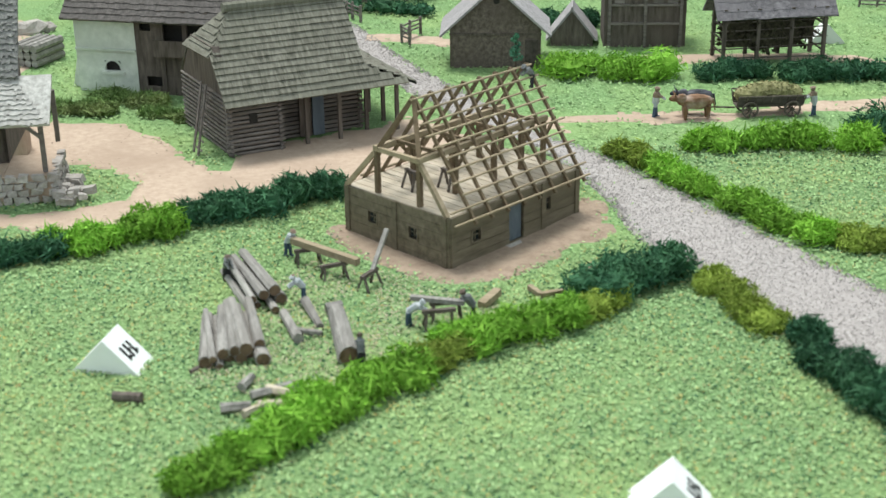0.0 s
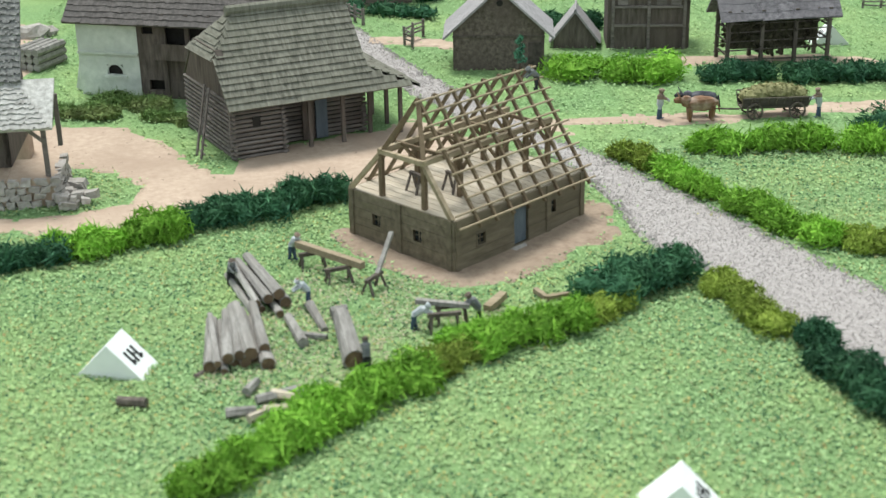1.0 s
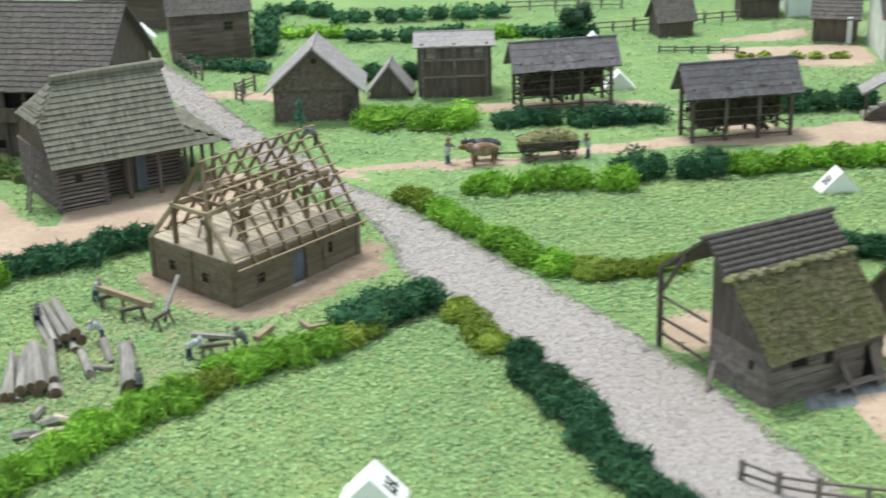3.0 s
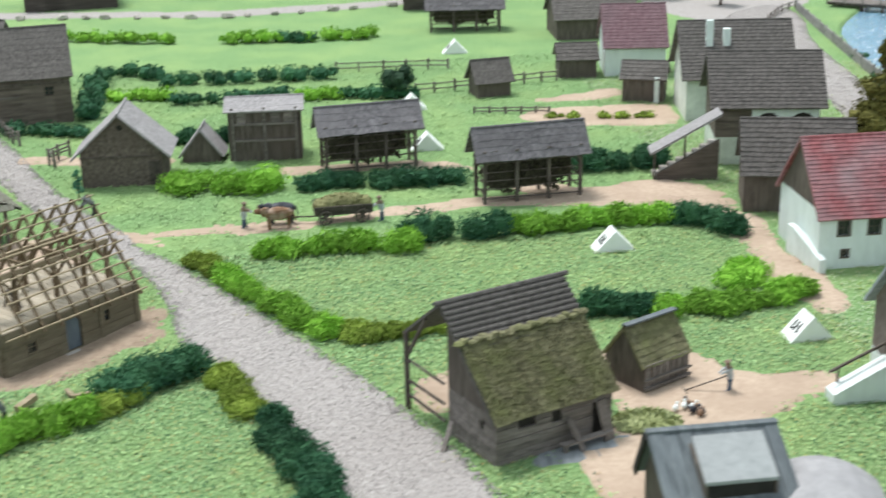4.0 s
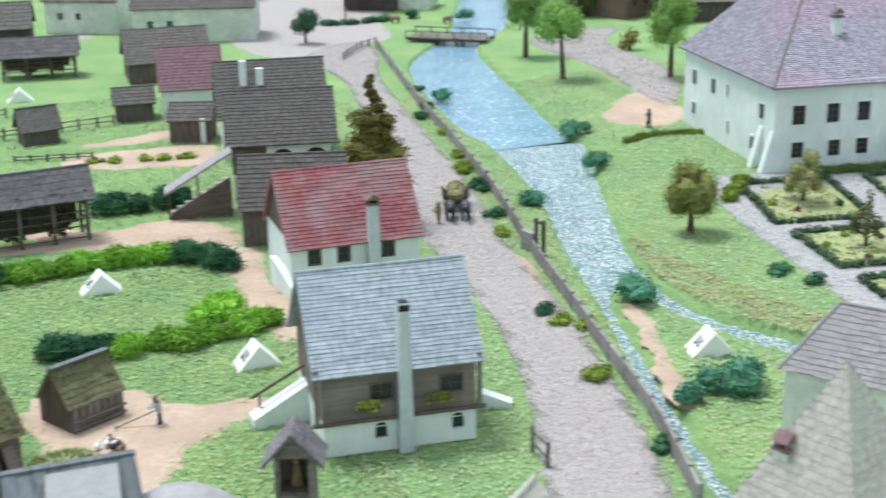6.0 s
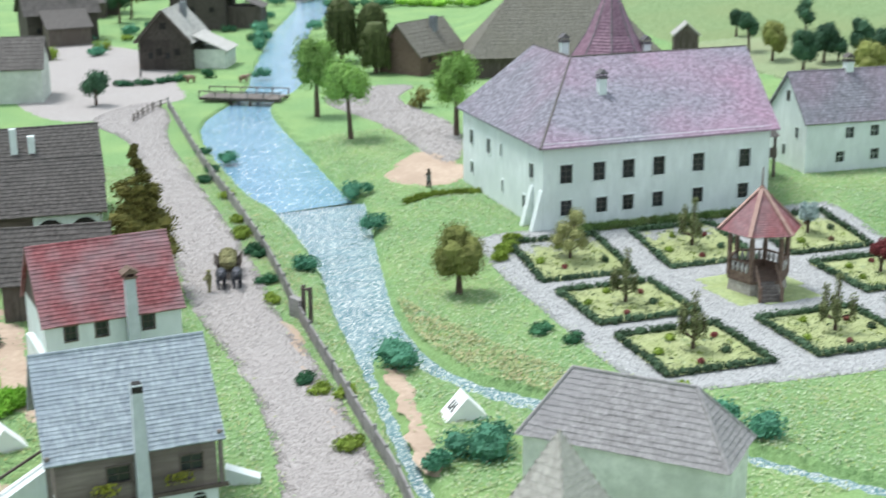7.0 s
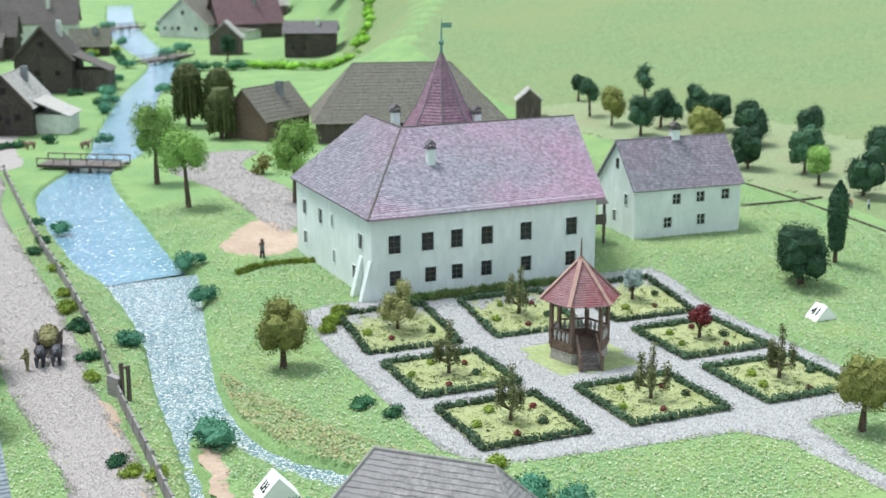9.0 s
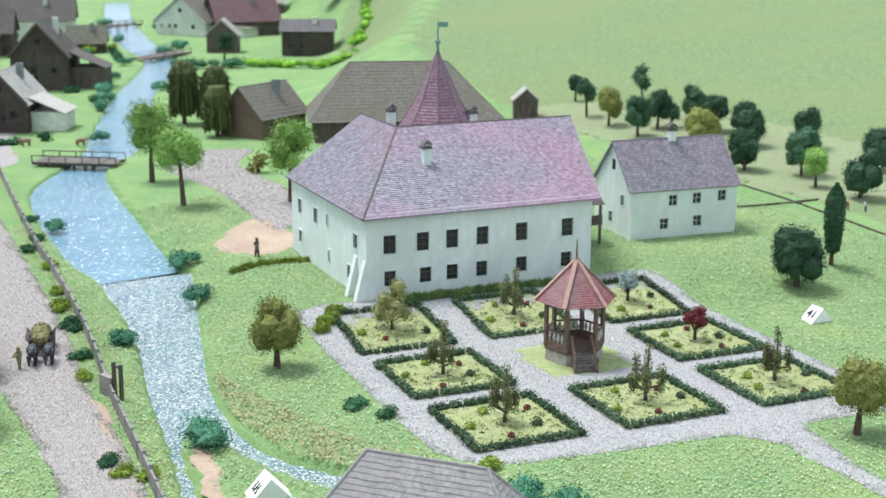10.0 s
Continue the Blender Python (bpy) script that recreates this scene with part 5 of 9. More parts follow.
# ---- barns and farm buildings ----
def log_barn():
    a, b = (-16.8, 98.3), (-16.8 + 11.4 * math.cos(math.radians(26.6)), 98.3 + 11.4 * math.sin(math.radians(26.6)))
    W, H, R = 10.0, 4.5, 10.15
    cx, cy, rz, L = place(a, b, W)
    th = thing("thatched_barn", "dark log barn with grey stepped-thatch roof", "barn", cx, cy, 0, rz)
    fr = sides(L, W)
    # front left room of round logs, the rest set back behind posts
    def log_wall(x0, y0, x1, y1, z1, r=0.17, ends=0.35):
        n = int(z1 / (2 * r))
        d = (Vector((x1, y1)) - Vector((x0, y0))).normalized() * ends
        for k in range(n):
            z = r + k * z1 / n
            rr = r * random.uniform(0.7, 0.86)
            part("log", Geo().cyl((x0 - d.x * random.uniform(0.6, 1.1), y0 - d.y * random.uniform(0.6, 1.1), z), (x1 + d.x * random.uniform(0.6, 1.1), y1 + d.y * random.uniform(0.6, 1.1), z), rr, rr * 0.95, 6), LOGGREY, th)
    x0, y0, xr = -L / 2, -W / 2, -L / 2 + 3.9
    log_wall(x0, y0, xr, y0, H, 0.17)
    log_wall(xr, y0, xr, y0 + 2.2, H, 0.17)
    log_wall(x0, y0, x0 - 0.5, W / 2, H, 0.17)
    log_wall(xr, y0 + 2.2, L / 2, y0 + 2.2, H, 0.17)
    log_wall(L / 2, y0 + 2.2, L / 2, W / 2, H, 0.2)
    part("wall", Geo().wall(L - 0.4, H, [], 0.3, fr["back"][0] @ pose(0.2, 0.2, 0)), LOGGREY, th)
    # black solids fill the rooms: inner shade and log gaps as painted dark
    part("shade_fill", Geo().box(x0 + 0.05, y0 + 0.05, 0, xr - 0.05, y0 + 2.2, H), DARK, th)
    part("shade_fill", Geo().box(xr, y0 + 2.3, 0, L / 2 - 0.1, W / 2 - 0.3, H), DARK, th)
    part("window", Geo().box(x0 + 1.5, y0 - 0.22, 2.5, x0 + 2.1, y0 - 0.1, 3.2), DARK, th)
    for x in (xr + 2.3, xr + 3.4):
        part("door", Geo().box(x, y0 + 1.85, 0.1, x + 0.95, y0 + 2.05, 3.6), GREYDOOR if x > xr + 3 else WOOD, th)
    for x, y in ((xr + 2.3, y0 + 0.3), (xr + 5.0, y0 + 0.2), (L / 2 + 2.4, y0 + 0.3), (L / 2 + 2.4, y0 + 3), (L / 2 + 0.3, y0 + 1.5), (L / 2 + 2.4, y0 + 6)):
        part("post", Geo().beam((x, y, 0), (x, y, H + 0.2), 0.28, 0.28), WOOD, th)
    part("beam", Geo().beam((xr, y0 + 0.2, H + 0.05), (L / 2 + 2.6, y0 + 0.2, H + 0.05), 0.3, 0.3), WOOD, th)
    side = [(x0, y0, H - 0.1), (x0 - 0.5, -y0, H - 0.1), (x0 - 0.4, W * 0.24, H + 3.4), (x0 - 0.15, -W * 0.24, H + 3.4)]
    part("side_wall", Geo().add(side + [(x + 0.25, y, z) for x, y, z in side], [(0, 3, 2, 1), (4, 5, 6, 7), (0, 1, 5, 4), (1, 2, 6, 5), (2, 3, 7, 6), (3, 0, 4, 7)]), WOOD, th)
    part("shade_fill", Geo().add([(x0 + 0.1, y0 + 0.1, 0), (x0 - 0.3, -y0 - 0.1, 0), (x0 + 1, -y0 - 0.1, 0), (x0 + 0.1, y0 + 0.1, H), (x0 - 0.3, -y0 - 0.1, H), (x0 + 1, -y0 - 0.1, H)], [(0, 3, 4, 1), (3, 5, 4), (1, 4, 5, 2)]), DARK, th)
    part("gable", Geo().prism([(-W / 2, H), (W / 2, H), (W * 0.24, H + 3.4), (-W * 0.24, H + 3.4)], -L / 2 + 0.1, -L / 2 + 0.4, Matrix(((0, 1, 0, 0), (1, 0, 0, 0), (0, 0, 1, 0), (0, 0, 0, 1)))), WOOD, th)
    part("gable", Geo().prism([(-W / 2, H), (W / 2, H), (0, R - 0.4)], L / 2 - 0.9, L / 2 - 0.6, Matrix(((0, 1, 0, 0), (1, 0, 0, 0), (0, 0, 1, 0), (0, 0, 0, 1)))), WOOD, th)
    # thatch in steps, half-hipped at one end, with a skirt over the porch at the other
    o, hip = 0.9, 2.6
    rise = (R - H) / (W / 2)
    xa, xk, xt = -L / 2 - 0.5, L / 2 - 0.1, L / 2 + 3.6
    for sgn in (-1, 1):
        ye, ze = sgn * (W / 2 + o), H - rise * o * 0.45
        m, s = slope_frame((xa * -sgn, ye, ze), (xk * -sgn, ye, ze), (0, 0, R))
        mid = (xa + xk) / 2 * (1 if sgn < 0 else -1)
        shift = Matrix.Translation(((xa + xk) / 2 * 2 if sgn > 0 else 0, 0, 0))
        half = (xk - xa) / 2
        def cut(y, s=s, half=half, sgn=sgn):
            f = y / s
            lo = -half + (max(0, f - 0.52) / 0.48) * hip
            hi = half + (1 - f / 0.26) ** 1.25 * (xt - xk) if f < 0.26 else half
            return (lo, hi) if sgn < 0 else (-hi, -lo)
        g = Geo()
        mm = shift @ m if sgn > 0 else m
        g.add([(cut(0.05 * s)[0], 0, -0.02), (cut(0.05 * s)[1], 0, -0.02), (cut(0.26 * s)[1], 0.26 * s, -0.02), (cut(0.99 * s)[1], s, -0.02), (cut(0.99 * s)[0], s, -0.02), (cut(0.52 * s)[0], 0.52 * s, -0.02)], [(0, 1, 2, 3, 4, 5)], mm)
        rf_part = part("roof", g, THATCH, th)
        tagged(part("tiling", tiles(Geo(), 2 * half, s, 0.56, 1.3, 0.12, mm, 0.02, cut), THATCH, rf_part), kind="stuff")
    # half hip and skirt
    zk = H - rise * o * 0.45 + 0.52 * (R - H + rise * o * 0.45)
    yk = (W / 2 + o) * 0.48
    hl, hr = (xa - 0.5, yk, zk - 0.1), (xa - 0.12, -yk, zk - 0.05)
    m, s = slope_frame(hl, hr, (xa + hip, 0, R))
    rf_part = part("roof", Geo().add([hl, hr, (xa + hip, 0, R)], [(0, 1, 2)]), THATCH, th)
    tagged(part("tiling", tiles(Geo(), 2 * yk, s, 0.56, 1.3, 0.12, m, 0.02, lambda y: (-yk * (1 - y / s), yk * (1 - y / s))), THATCH, rf_part), kind="stuff")
    ze = H - rise * o * 0.45
    zs, ys = ze + 0.26 * (R - ze), (W / 2 + o) * 0.74
    low = [(xt, -W / 2 - o, ze), (xt, W / 2 + o, ze), (xk, ys, zs), (xk, -ys, zs)]
    m, s = slope_frame(low[0], low[1], low[3])
    rf_part = part("roof", Geo().add(low + [(x, y, z - 0.2) for x, y, z in low], [(0, 1, 2, 3), (7, 6, 5, 4), (0, 4, 5, 1)]), THATCH, th)
    tagged(part("tiling", tiles(Geo(), W + 2 * o, s, 0.56, 1.3, 0.12, m, 0.02, lambda y: (-(W / 2 + o) * (1 - 0.26 * y / s), (W / 2 + o) * (1 - 0.26 * y / s))), THATCH, rf_part), kind="stuff")
    g = Geo()
    g.cyl((xa + hip - 0.5, 0, R + 0.05), (xk + 0.3, 0, R + 0.05), 0.42, None, 9, None, 0.06)
    part("ridge", g, THATCH, th)
    # ladder on the side wall
    la = thing("ladder", "rough grey wooden ladder leaning on a barn", "ladder", cx, cy, 0, rz)
    for y in (0.6, 1.7):
        part("rail", Geo().beam((-L / 2 - 2.3, -W / 2 + y + 0.6, 0.1), (-L / 2 - 0.9, -W / 2 + y + 1.8, 5.2), 0.14, 0.14), LOGGREY, la)
    for k in range(8):
        f = (k + 0.7) / 8.5
        part("rung", Geo().beam((-L / 2 - 2.2 + 1.9 * f, -W / 2 + 0.9 + 1.2 * f, 0.1 + 5.1 * f), (-L / 2 - 2.2 + 1.9 * f, -W / 2 + 2.2 + 1.2 * f, 0.1 + 5.1 * f), 0.1, 0.1), LOGGREY, la)
    return th


log_barn()


def plaster_barn():
    """The big farmhouse whose one half is plastered, the other dark timber."""
    cx, cy, rz, L = place((-33.0, 117.4), (-15.6, 113.2), 13.0)
    W, H, R = 13.0, 7.4, 13.5
    th = thing("farmhouse", "old farmhouse half white plaster, half dark timber", "farmhouse", cx, cy, 0, rz)
    fr = sides(L, W)
    m = fr["front"][0]
    part("wall", Geo().wall(5.7, H, [(2.6, 1.9, 4.1, 2.8)], 0.35, m), OLDWALL, th)
    part("wall", Geo().wall(L - 5.7, H, [(0.5, 5.6, 1.5, 6.6), (2.4, 4.0, 6.5, 6.9), (0.8, 0.7, 2.2, 1.6), (5.0, 0.3, 8.0, 2.9)], 0.35, m @ pose(5.7, 0, 0)), WOOD, th)
    part("stable_opening", Geo().box(2.6, 0.3, 1.9, 4.1, 0.4, 2.8, m), DARK, th)
    g = Geo()
    for k in range(8):
        a, b = math.pi * k / 8, math.pi * (k + 1) / 8
        g.add([(3.35 - 0.75 * math.cos(a), -0.03, 1.95 + 0.85 * math.sin(a)), (3.35 - 0.75 * math.cos(b), -0.03, 1.95 + 0.85 * math.sin(b)), (3.35 - 0.95 * math.cos(b), -0.03, 1.95 + 1.05 * math.sin(b)), (3.35 - 0.95 * math.cos(a), -0.03, 1.95 + 1.05 * math.sin(a))], [(0, 1, 2, 3)], m)
    part("arch", g, OLDWALL, th)
    part("sill", Geo().box(2.4, -0.25, 1.65, 4.5, 0.1, 1.88, m), OLDWALL, th)
    part("ledge", Geo().box(0, -0.2, 3.7, 5.7, 0, 3.9, m), OLDWALL, th)
    # one black solid behind the openings paints the shade indoors
    part("shade_fill", Geo().box(-L / 2 + 0.4, -W / 2 + 0.6, 0.1, L / 2 - 0.4, W / 2 - 0.4, H - 0.1), DARK, th)
    for x in (8.0, 10.2, 12.2):
        part("post", Geo().box(x, -0.15, 0, x + 0.4, 0.1, H, m), WOOD, th)
    part("balcony", Geo().box(7.6, -0.9, 3.6, 13.5, 0, 3.85, m).box(7.6, -0.9, 3.85, 13.5, -0.78, 5.0, m), WOOD, th)
    part("wall", Geo().wall(W - 0.8, H, [(6.5, 4.0, 7.6, 5.2)], 0.35, fr["left"][0] @ pose(0.4, 0, 0)), OLDWALL, th)
    part("wall", Geo().wall(W - 0.8, H, [], 0.35, fr["right"][0] @ pose(0.4, 0, 0)), WOOD, th)
    part("wall", Geo().wall(L, H, [], 0.35, fr["back"][0]), OLDWALL, th)
    sw = Matrix(((0, 1, 0, 0), (1, 0, 0, 0), (0, 0, 1, 0), (0, 0, 0, 1)))
    part("gable", Geo().prism([(-W / 2, H), (W / 2, H), (0, R - 0.3)], -L / 2, -L / 2 + 0.35, sw), OLDWALL, th)
    part("gable", Geo().prism([(-W / 2, H), (W / 2, H), (0, R - 0.3)], L / 2 - 0.35, L / 2, sw), WOOD, th)
    part("buttress", Geo().prism([(0, 0), (-1.2, 0), (0, 5)], -W / 2 + 1, -W / 2 + 2, pose(-L / 2, 0, 0)), OLDWALL, th)
    gable_roof(th, L, W, H, R, 0.9, 0.8, SHINGLE, 0.6, 0.45, 0.08)
    return th


plaster_barn()


def porch_house():
    """The thatched house on a rubble terrace at the edge of the village."""
    te = thing("stone_terrace", "low terrace faced with grey rubble stones", "terrace", -30.3, 92.4, 0, 8)
    part("fill", Geo().box(-9, -3.6, 0, -1.2, 9, 2.0).box(-1.2, -3.6, 0, 2.1, 1.2, 1.95), DIRT, te)
    random.seed(9)

    def block(x, y, z, a, b, c):
        v = [(x + sx * a * random.uniform(0.45, 1.25), y + sy * b * random.uniform(0.6, 1.2), z + sz * c * random.uniform(0.45, 1.25)) for sx in (-1, 1) for sy in (-1, 1) for sz in (-1, 1)]
        part("stone", Geo().add(v, [(0, 1, 3, 2), (4, 6, 7, 5), (0, 4, 5, 1), (2, 3, 7, 6), (0, 2, 6, 4), (1, 5, 7, 3)]), STONE, te)

    for r in range(4):
        for k in range(13):
            x = -9 + k * 0.88 + random.uniform(-0.15, 0.15) + 0.4 * (r % 2)
            block(x, -3.65 + r * 0.06, 0.28 + r * 0.5, 0.43, 0.3, 0.27)
        for k in range(6):
            block(2.25 - r * 0.05, -3.3 + k * 0.9 + random.uniform(-0.2, 0.2), 0.28 + r * 0.5, 0.3, 0.43, 0.27)
    for k in range(26):
        q = random.uniform(0.28, 0.5)
        block(2.6 + random.uniform(-0.3, 1.9), random.uniform(-4.6, 0.5), random.uniform(0.15, 0.8), q, q * 0.8, q * 0.7)
    th = thing("porch_house", "small house with grey shingle porch roof on a post", "house", -30.3, 92.4, 2.0, 8)
    part("post", Geo().beam((1.6, -2.9, 0), (1.6, -2.9, 3.9), 0.32, 0.32), LOGGREY, th)
    part("post", Geo().beam((1.6, 4.0, 0), (1.6, 4.0, 3.9), 0.32, 0.32), LOGGREY, th)
    part("brace", Geo().beam((1.6, -2.9, 2.4), (0.2, -2.9, 3.7), 0.22, 0.22), LOGGREY, th)
    part("beam", Geo().beam((-9, -2.9, 3.9), (1.9, -2.9, 3.9), 0.3, 0.3), LOGGREY, th)
    part("wall", Geo().wall(8.0, 6.0, [(4.5, 0.3, 6.2, 3.0)], 0.4, pose(-9.2, -0.6, 0)), WOOD, th)
    part("wall", Geo().wall(9.0, 6.0, [], 0.4, pose(-1.2, -0.6, 0, 0, 0, 90)), WOOD, th)
    # black solid standing in for the shaded room behind the porch
    part("shade_fill", Geo().box(-9, 0, 0, -1.7, 8, 6), DARK, th)
    m, s = slope_frame((-9.5, -4.0, 3.7), (2.4, -4.0, 3.7), (0, -0.4, 6.2))
    g = Geo().box(-5.95, 0, -0.2, 5.95, s, 0, m)
    rf_part = part("porch_roof", g, PALESHINGLE, th, "pale grey porch roof")
    tagged(part("tiling", tiles(Geo(), 11.9, s, 0.42, 0.18, 0.1, m, 0.25, lambda y: (-5.95, 5.95 - y / s * 2.6)), PALESHINGLE, rf_part), kind="stuff")
    m, s = slope_frame((-9.5, -0.8, 6.2), (0.2, -0.8, 6.2), (0, 4.0, 12.0))
    g = Geo().box(-4.85, 0, -0.25, 4.85, s, 0, m)
    rf_part = part("roof", g, DARKTHATCH, th, "dark grey thatched upper roof")
    tagged(part("tiling", tiles(Geo(), 9.7, s, 0.5, 0.18, 0.12, m, 0.25), DARKTHATCH, rf_part), kind="stuff")
    return th


porch_house()


def moss_house():
    cx, cy, rz, L = place((31.95, 58.0), (39.9, 61.55), 11.7)
    W = 11.7
    th = thing("moss_roofed_house", "dark log house with mossy thatch and ribbed upper roof", "house", cx, cy, 0, rz)
    H, R, D = 3.3, 8.9, 5.5
    y0 = -W / 2
    win = {"front": [(1.6, 2.2, 1.3, 0.7), (4.1, 1.9, 0.75, 0.8), (7.2, 0.1, 1.0, 2.4)], "left": [(3.6, 1.9, 0.55, 0.7)]}
    for s, m, n in (("front", pose(-L / 2, y0, 0), L), ("left", pose(-L / 2, y0 + D, 0, 0, 0, -90), D), ("right", pose(L / 2, y0, 0, 0, 0, 90), D), ("back", pose(L / 2, y0 + D, 0, 0, 0, 180), L)):
        i = 0 if s in ("front", "back") else 0.3
        k = 8
        for r in range(k):
            za, zb = r * H / k, (r + 1) * H / k - 0.03
            holes = [(x - i, max(z - za, 0), x - i + w, min(z + h - za, zb - za)) for x, z, w, h in win.get(s, ()) if z < zb and z + h > za]
            part("log", Geo().wall(n - 2 * i, zb - za, holes, 0.3, m @ pose(i, random.uniform(-0.04, 0.04), za)), LOGGREY, th)
        for x, z, w, h in win.get(s, ()):
            part("window", Geo().box(x, 0.2, z, x + w, 0.28, z + h, m), DARK, th)
    # black solid painted in place of the shade inside the log walls
    part("shade_fill", Geo().box(-L / 2 + 0.35, y0 + 0.35, 0, L / 2 - 0.35, y0 + D - 0.35, H - 0.1), DARK, th)
    sw = Matrix(((0, 1, 0, 0), (1, 0, 0, 0), (0, 0, 1, 0), (0, 0, 0, 1)))
    for x in (-L / 2, L / 2 - 0.3):
        part("gable", Geo().prism([(y0 + 0.1, H), (y0 + D, H), (y0 + D, R - 0.55)], x, x + 0.3, sw), WOOD, th)
    rise = (R - H) / (W / 2)
    # mossy lower front slope lying over a dark ribbed roof
    o = 0.2
    for sgn in (-1, 1):
        ye, ze = (-W / 2 - o, H - rise * o) if sgn < 0 else (4.6, R - 0.75 * 4.6)
        lx = L / 2 + 0.35
        m, s = slope_frame((-lx * -sgn, ye, ze), (lx * -sgn, ye, ze), (0, 0, R))
        g = Geo().box(-lx, 0, -0.14, lx, s, 0, m)
        ribs = []
        if sgn < 0:
            n = 9
            for k in range(n):
                y = s * 0.58 + k * s * 0.42 / n
                ribs.append(Geo().cyl(tuple(m @ Vector((-lx, y, 0.05))), tuple(m @ Vector((lx, y, 0.05))), 0.13, None, 6))
        else:
            tiles(g, 2 * lx, s, 0.6, 0.5, 0.07, m)
        rf = part("roof", g, SHINGLE, th, "dark ribbed board roof")
        for rib in ribs:
            part("rib", rib, SHINGLE, rf)
        if sgn < 0:
            g = Geo()
            tiles(g, 2 * lx - 0.2, s * 0.66, 0.5, 0.9, 0.05, m @ pose(0, -0.15, 0.14), 0.25)
            rng = np.random.RandomState(8)
            p = np.c_[rng.uniform(-lx, lx, 15000), rng.uniform(-0.2, s * 0.65, 15000), rng.uniform(0.14, 0.26, 15000)]
            leaf_cards(g, [tuple(m @ Vector(q)) for q in p], 0.12, 0.2, 3)
            for k in range(22):
                g.ball(tuple(m @ Vector((-lx + 2 * lx * k / 21, s * 0.65 + random.uniform(-0.12, 0.12), 0.2))), 0.3, (1.3, 1, 0.7), 0.25, 6, 4)
            part("thatch", g, MOSS, th, "mossy olive thatch")
    part("ridge", Geo().cyl((-L / 2 - 0.7, 0, R + 0.03), (L / 2 + 0.7, 0, R + 0.03), 0.17, None, 6), SHINGLE, th)
    # open lean-to on posts at the back
    for x in (-L / 2 - 0.3, 0, L / 2):
        part("post", Geo().beam((x, 4.4, 0), (x, 4.4, R - 3.4), 0.28, 0.28), WOOD, th)
    for z in (1.0, 2.2, 3.6):
        part("rail", Geo().beam((-L / 2 - 0.3, y0 + D, z), (-L / 2 - 0.3, 4.6, z + random.uniform(-0.1, 0.1)), 0.14, 0.14), WOOD, th)
    part("brace", Geo().beam((-L / 2 - 0.2, 4.3, 4.0), (-L / 2 - 0.2, 2.0, R - 1.75), 0.2, 0.2), WOOD, th)
    part("sloping_pole", Geo().beam((-L / 2 - 0.4, y0 + 4.5, 1.4), (-L / 2 - 1.7, y0 + 3.5, 0.05), 0.3, 0.2), LOGGREY, th)
    part("bench", Geo().box(L / 2 - 4.4, y0 - 1.0, 0.6, L / 2 - 0.6, y0 - 0.5, 0.72).box(L / 2 - 4.2, y0 - 0.9, 0, L / 2 - 4.0, y0 - 0.6, 0.6).box(L / 2 - 1.0, y0 - 0.9, 0, L / 2 - 0.8, y0 - 0.6, 0.6), LOGGREY, th)
    part("leaning_board", Geo().beam((1.4, y0 - 1.2, 0), (0.9, y0 - 0.1, 2.0), 0.5, 0.1).beam((3.6, y0 - 0.9, 0), (3.4, y0 - 0.1, 2.6), 0.9, 0.12), LOGGREY, th)
    return th


moss_house()
small = house("moss_roofed_shed", "small dark plank shed with mossy roof", (43.35, 66.75), (47.1, 68.9), 3.7, 2.0, 4.4, WOOD, MOSS, z=0.0, oe=0.12, og=0.2, course=0.45, tile=1.0, thick=0.05, jit=0.25, category="shed")
part("ridge_board", Geo().beam((-2.4, -0.15, 4.5), (2.4, -0.15, 4.5), 0.5, 0.12), BARNBOARD, small, "dark blue-grey ridge board")
for k in range(7):
    part("plank", Geo().box(-2.05 + 0.6 * k, -1.95, 0.1, -1.6 + 0.6 * k, -1.85, 2.0), LOGGREY, small)
for k in range(2):
    part("rail", Geo().beam((-2.2, -2.05, 0.35 + 0.55 * k), (2.2, -2.05, 0.35 + 0.55 * k), 0.16, 0.16), LOGGREY, small)
shed_a = house("gabled_shed", "weathered grey timber shed with plank gable roof", (-0.4, 123.3), (7.9, 123.0), 6.2, 3.95, 7.7, WOODH, GREYPINK, gable_front=True, oe=0.95, og=0.55, course=1.2, tile=1.6, thick=0.02, category="shed", gable=WOODH)
part("loft_hole", Geo().cyl((-3.13, -0.1, 6.2), (-3.08, -0.1, 6.2), 0.3, None, 12), DARK, shed_a)
part("gable_board", Geo().box(-3.2, -4.2, 3.05, -3.08, 4.2, 3.25), WOOD, shed_a)
part("door", Geo().box(-3.22, -3.9, 0, -3.08, -2.7, 2.6), DARKTIMBER, shed_a, "blackened plank door")
shed_s = house("small_gabled_shed", "very small grey gabled timber shed", (9.3, 131), (13.4, 130.6), 3.4, 1.2, 3.8, WOOD, GREYPINK, gable_front=True, oe=0.4, og=0.3, course=0.9, tile=1.2, thick=0.02, category="shed")
shed_b = house("tall_granary", "tall dark timber granary with low grey roof", (14.4, 130.4), (22.2, 130.1), 5.0, 5.8, 6.6, WOOD, GREYPINK, oe=0.5, og=0.4, course=1.0, tile=1.6, thick=0.02, category="barn")
# pale panels added in place of openings through the upper storey
for x in (-2.95, 0.75, 2.1):
    part("loft_board", Geo().box(x, -2.56, 4.25, x + 0.95, -2.49, 5.7), LOGGREY, shed_b, "pale grey panel added at a loft opening")
for x in (-3.4, 0.0, 3.4):
    part("post", Geo().box(x - 0.15, -2.75, 0, x + 0.15, -2.5, 5.9), LOGGREY, shed_b)
for z in (2.2, 4.0):
    part("rail", Geo().box(-3.5, -2.72, z, 3.5, -2.52, z + 0.22), LOGGREY, shed_b)


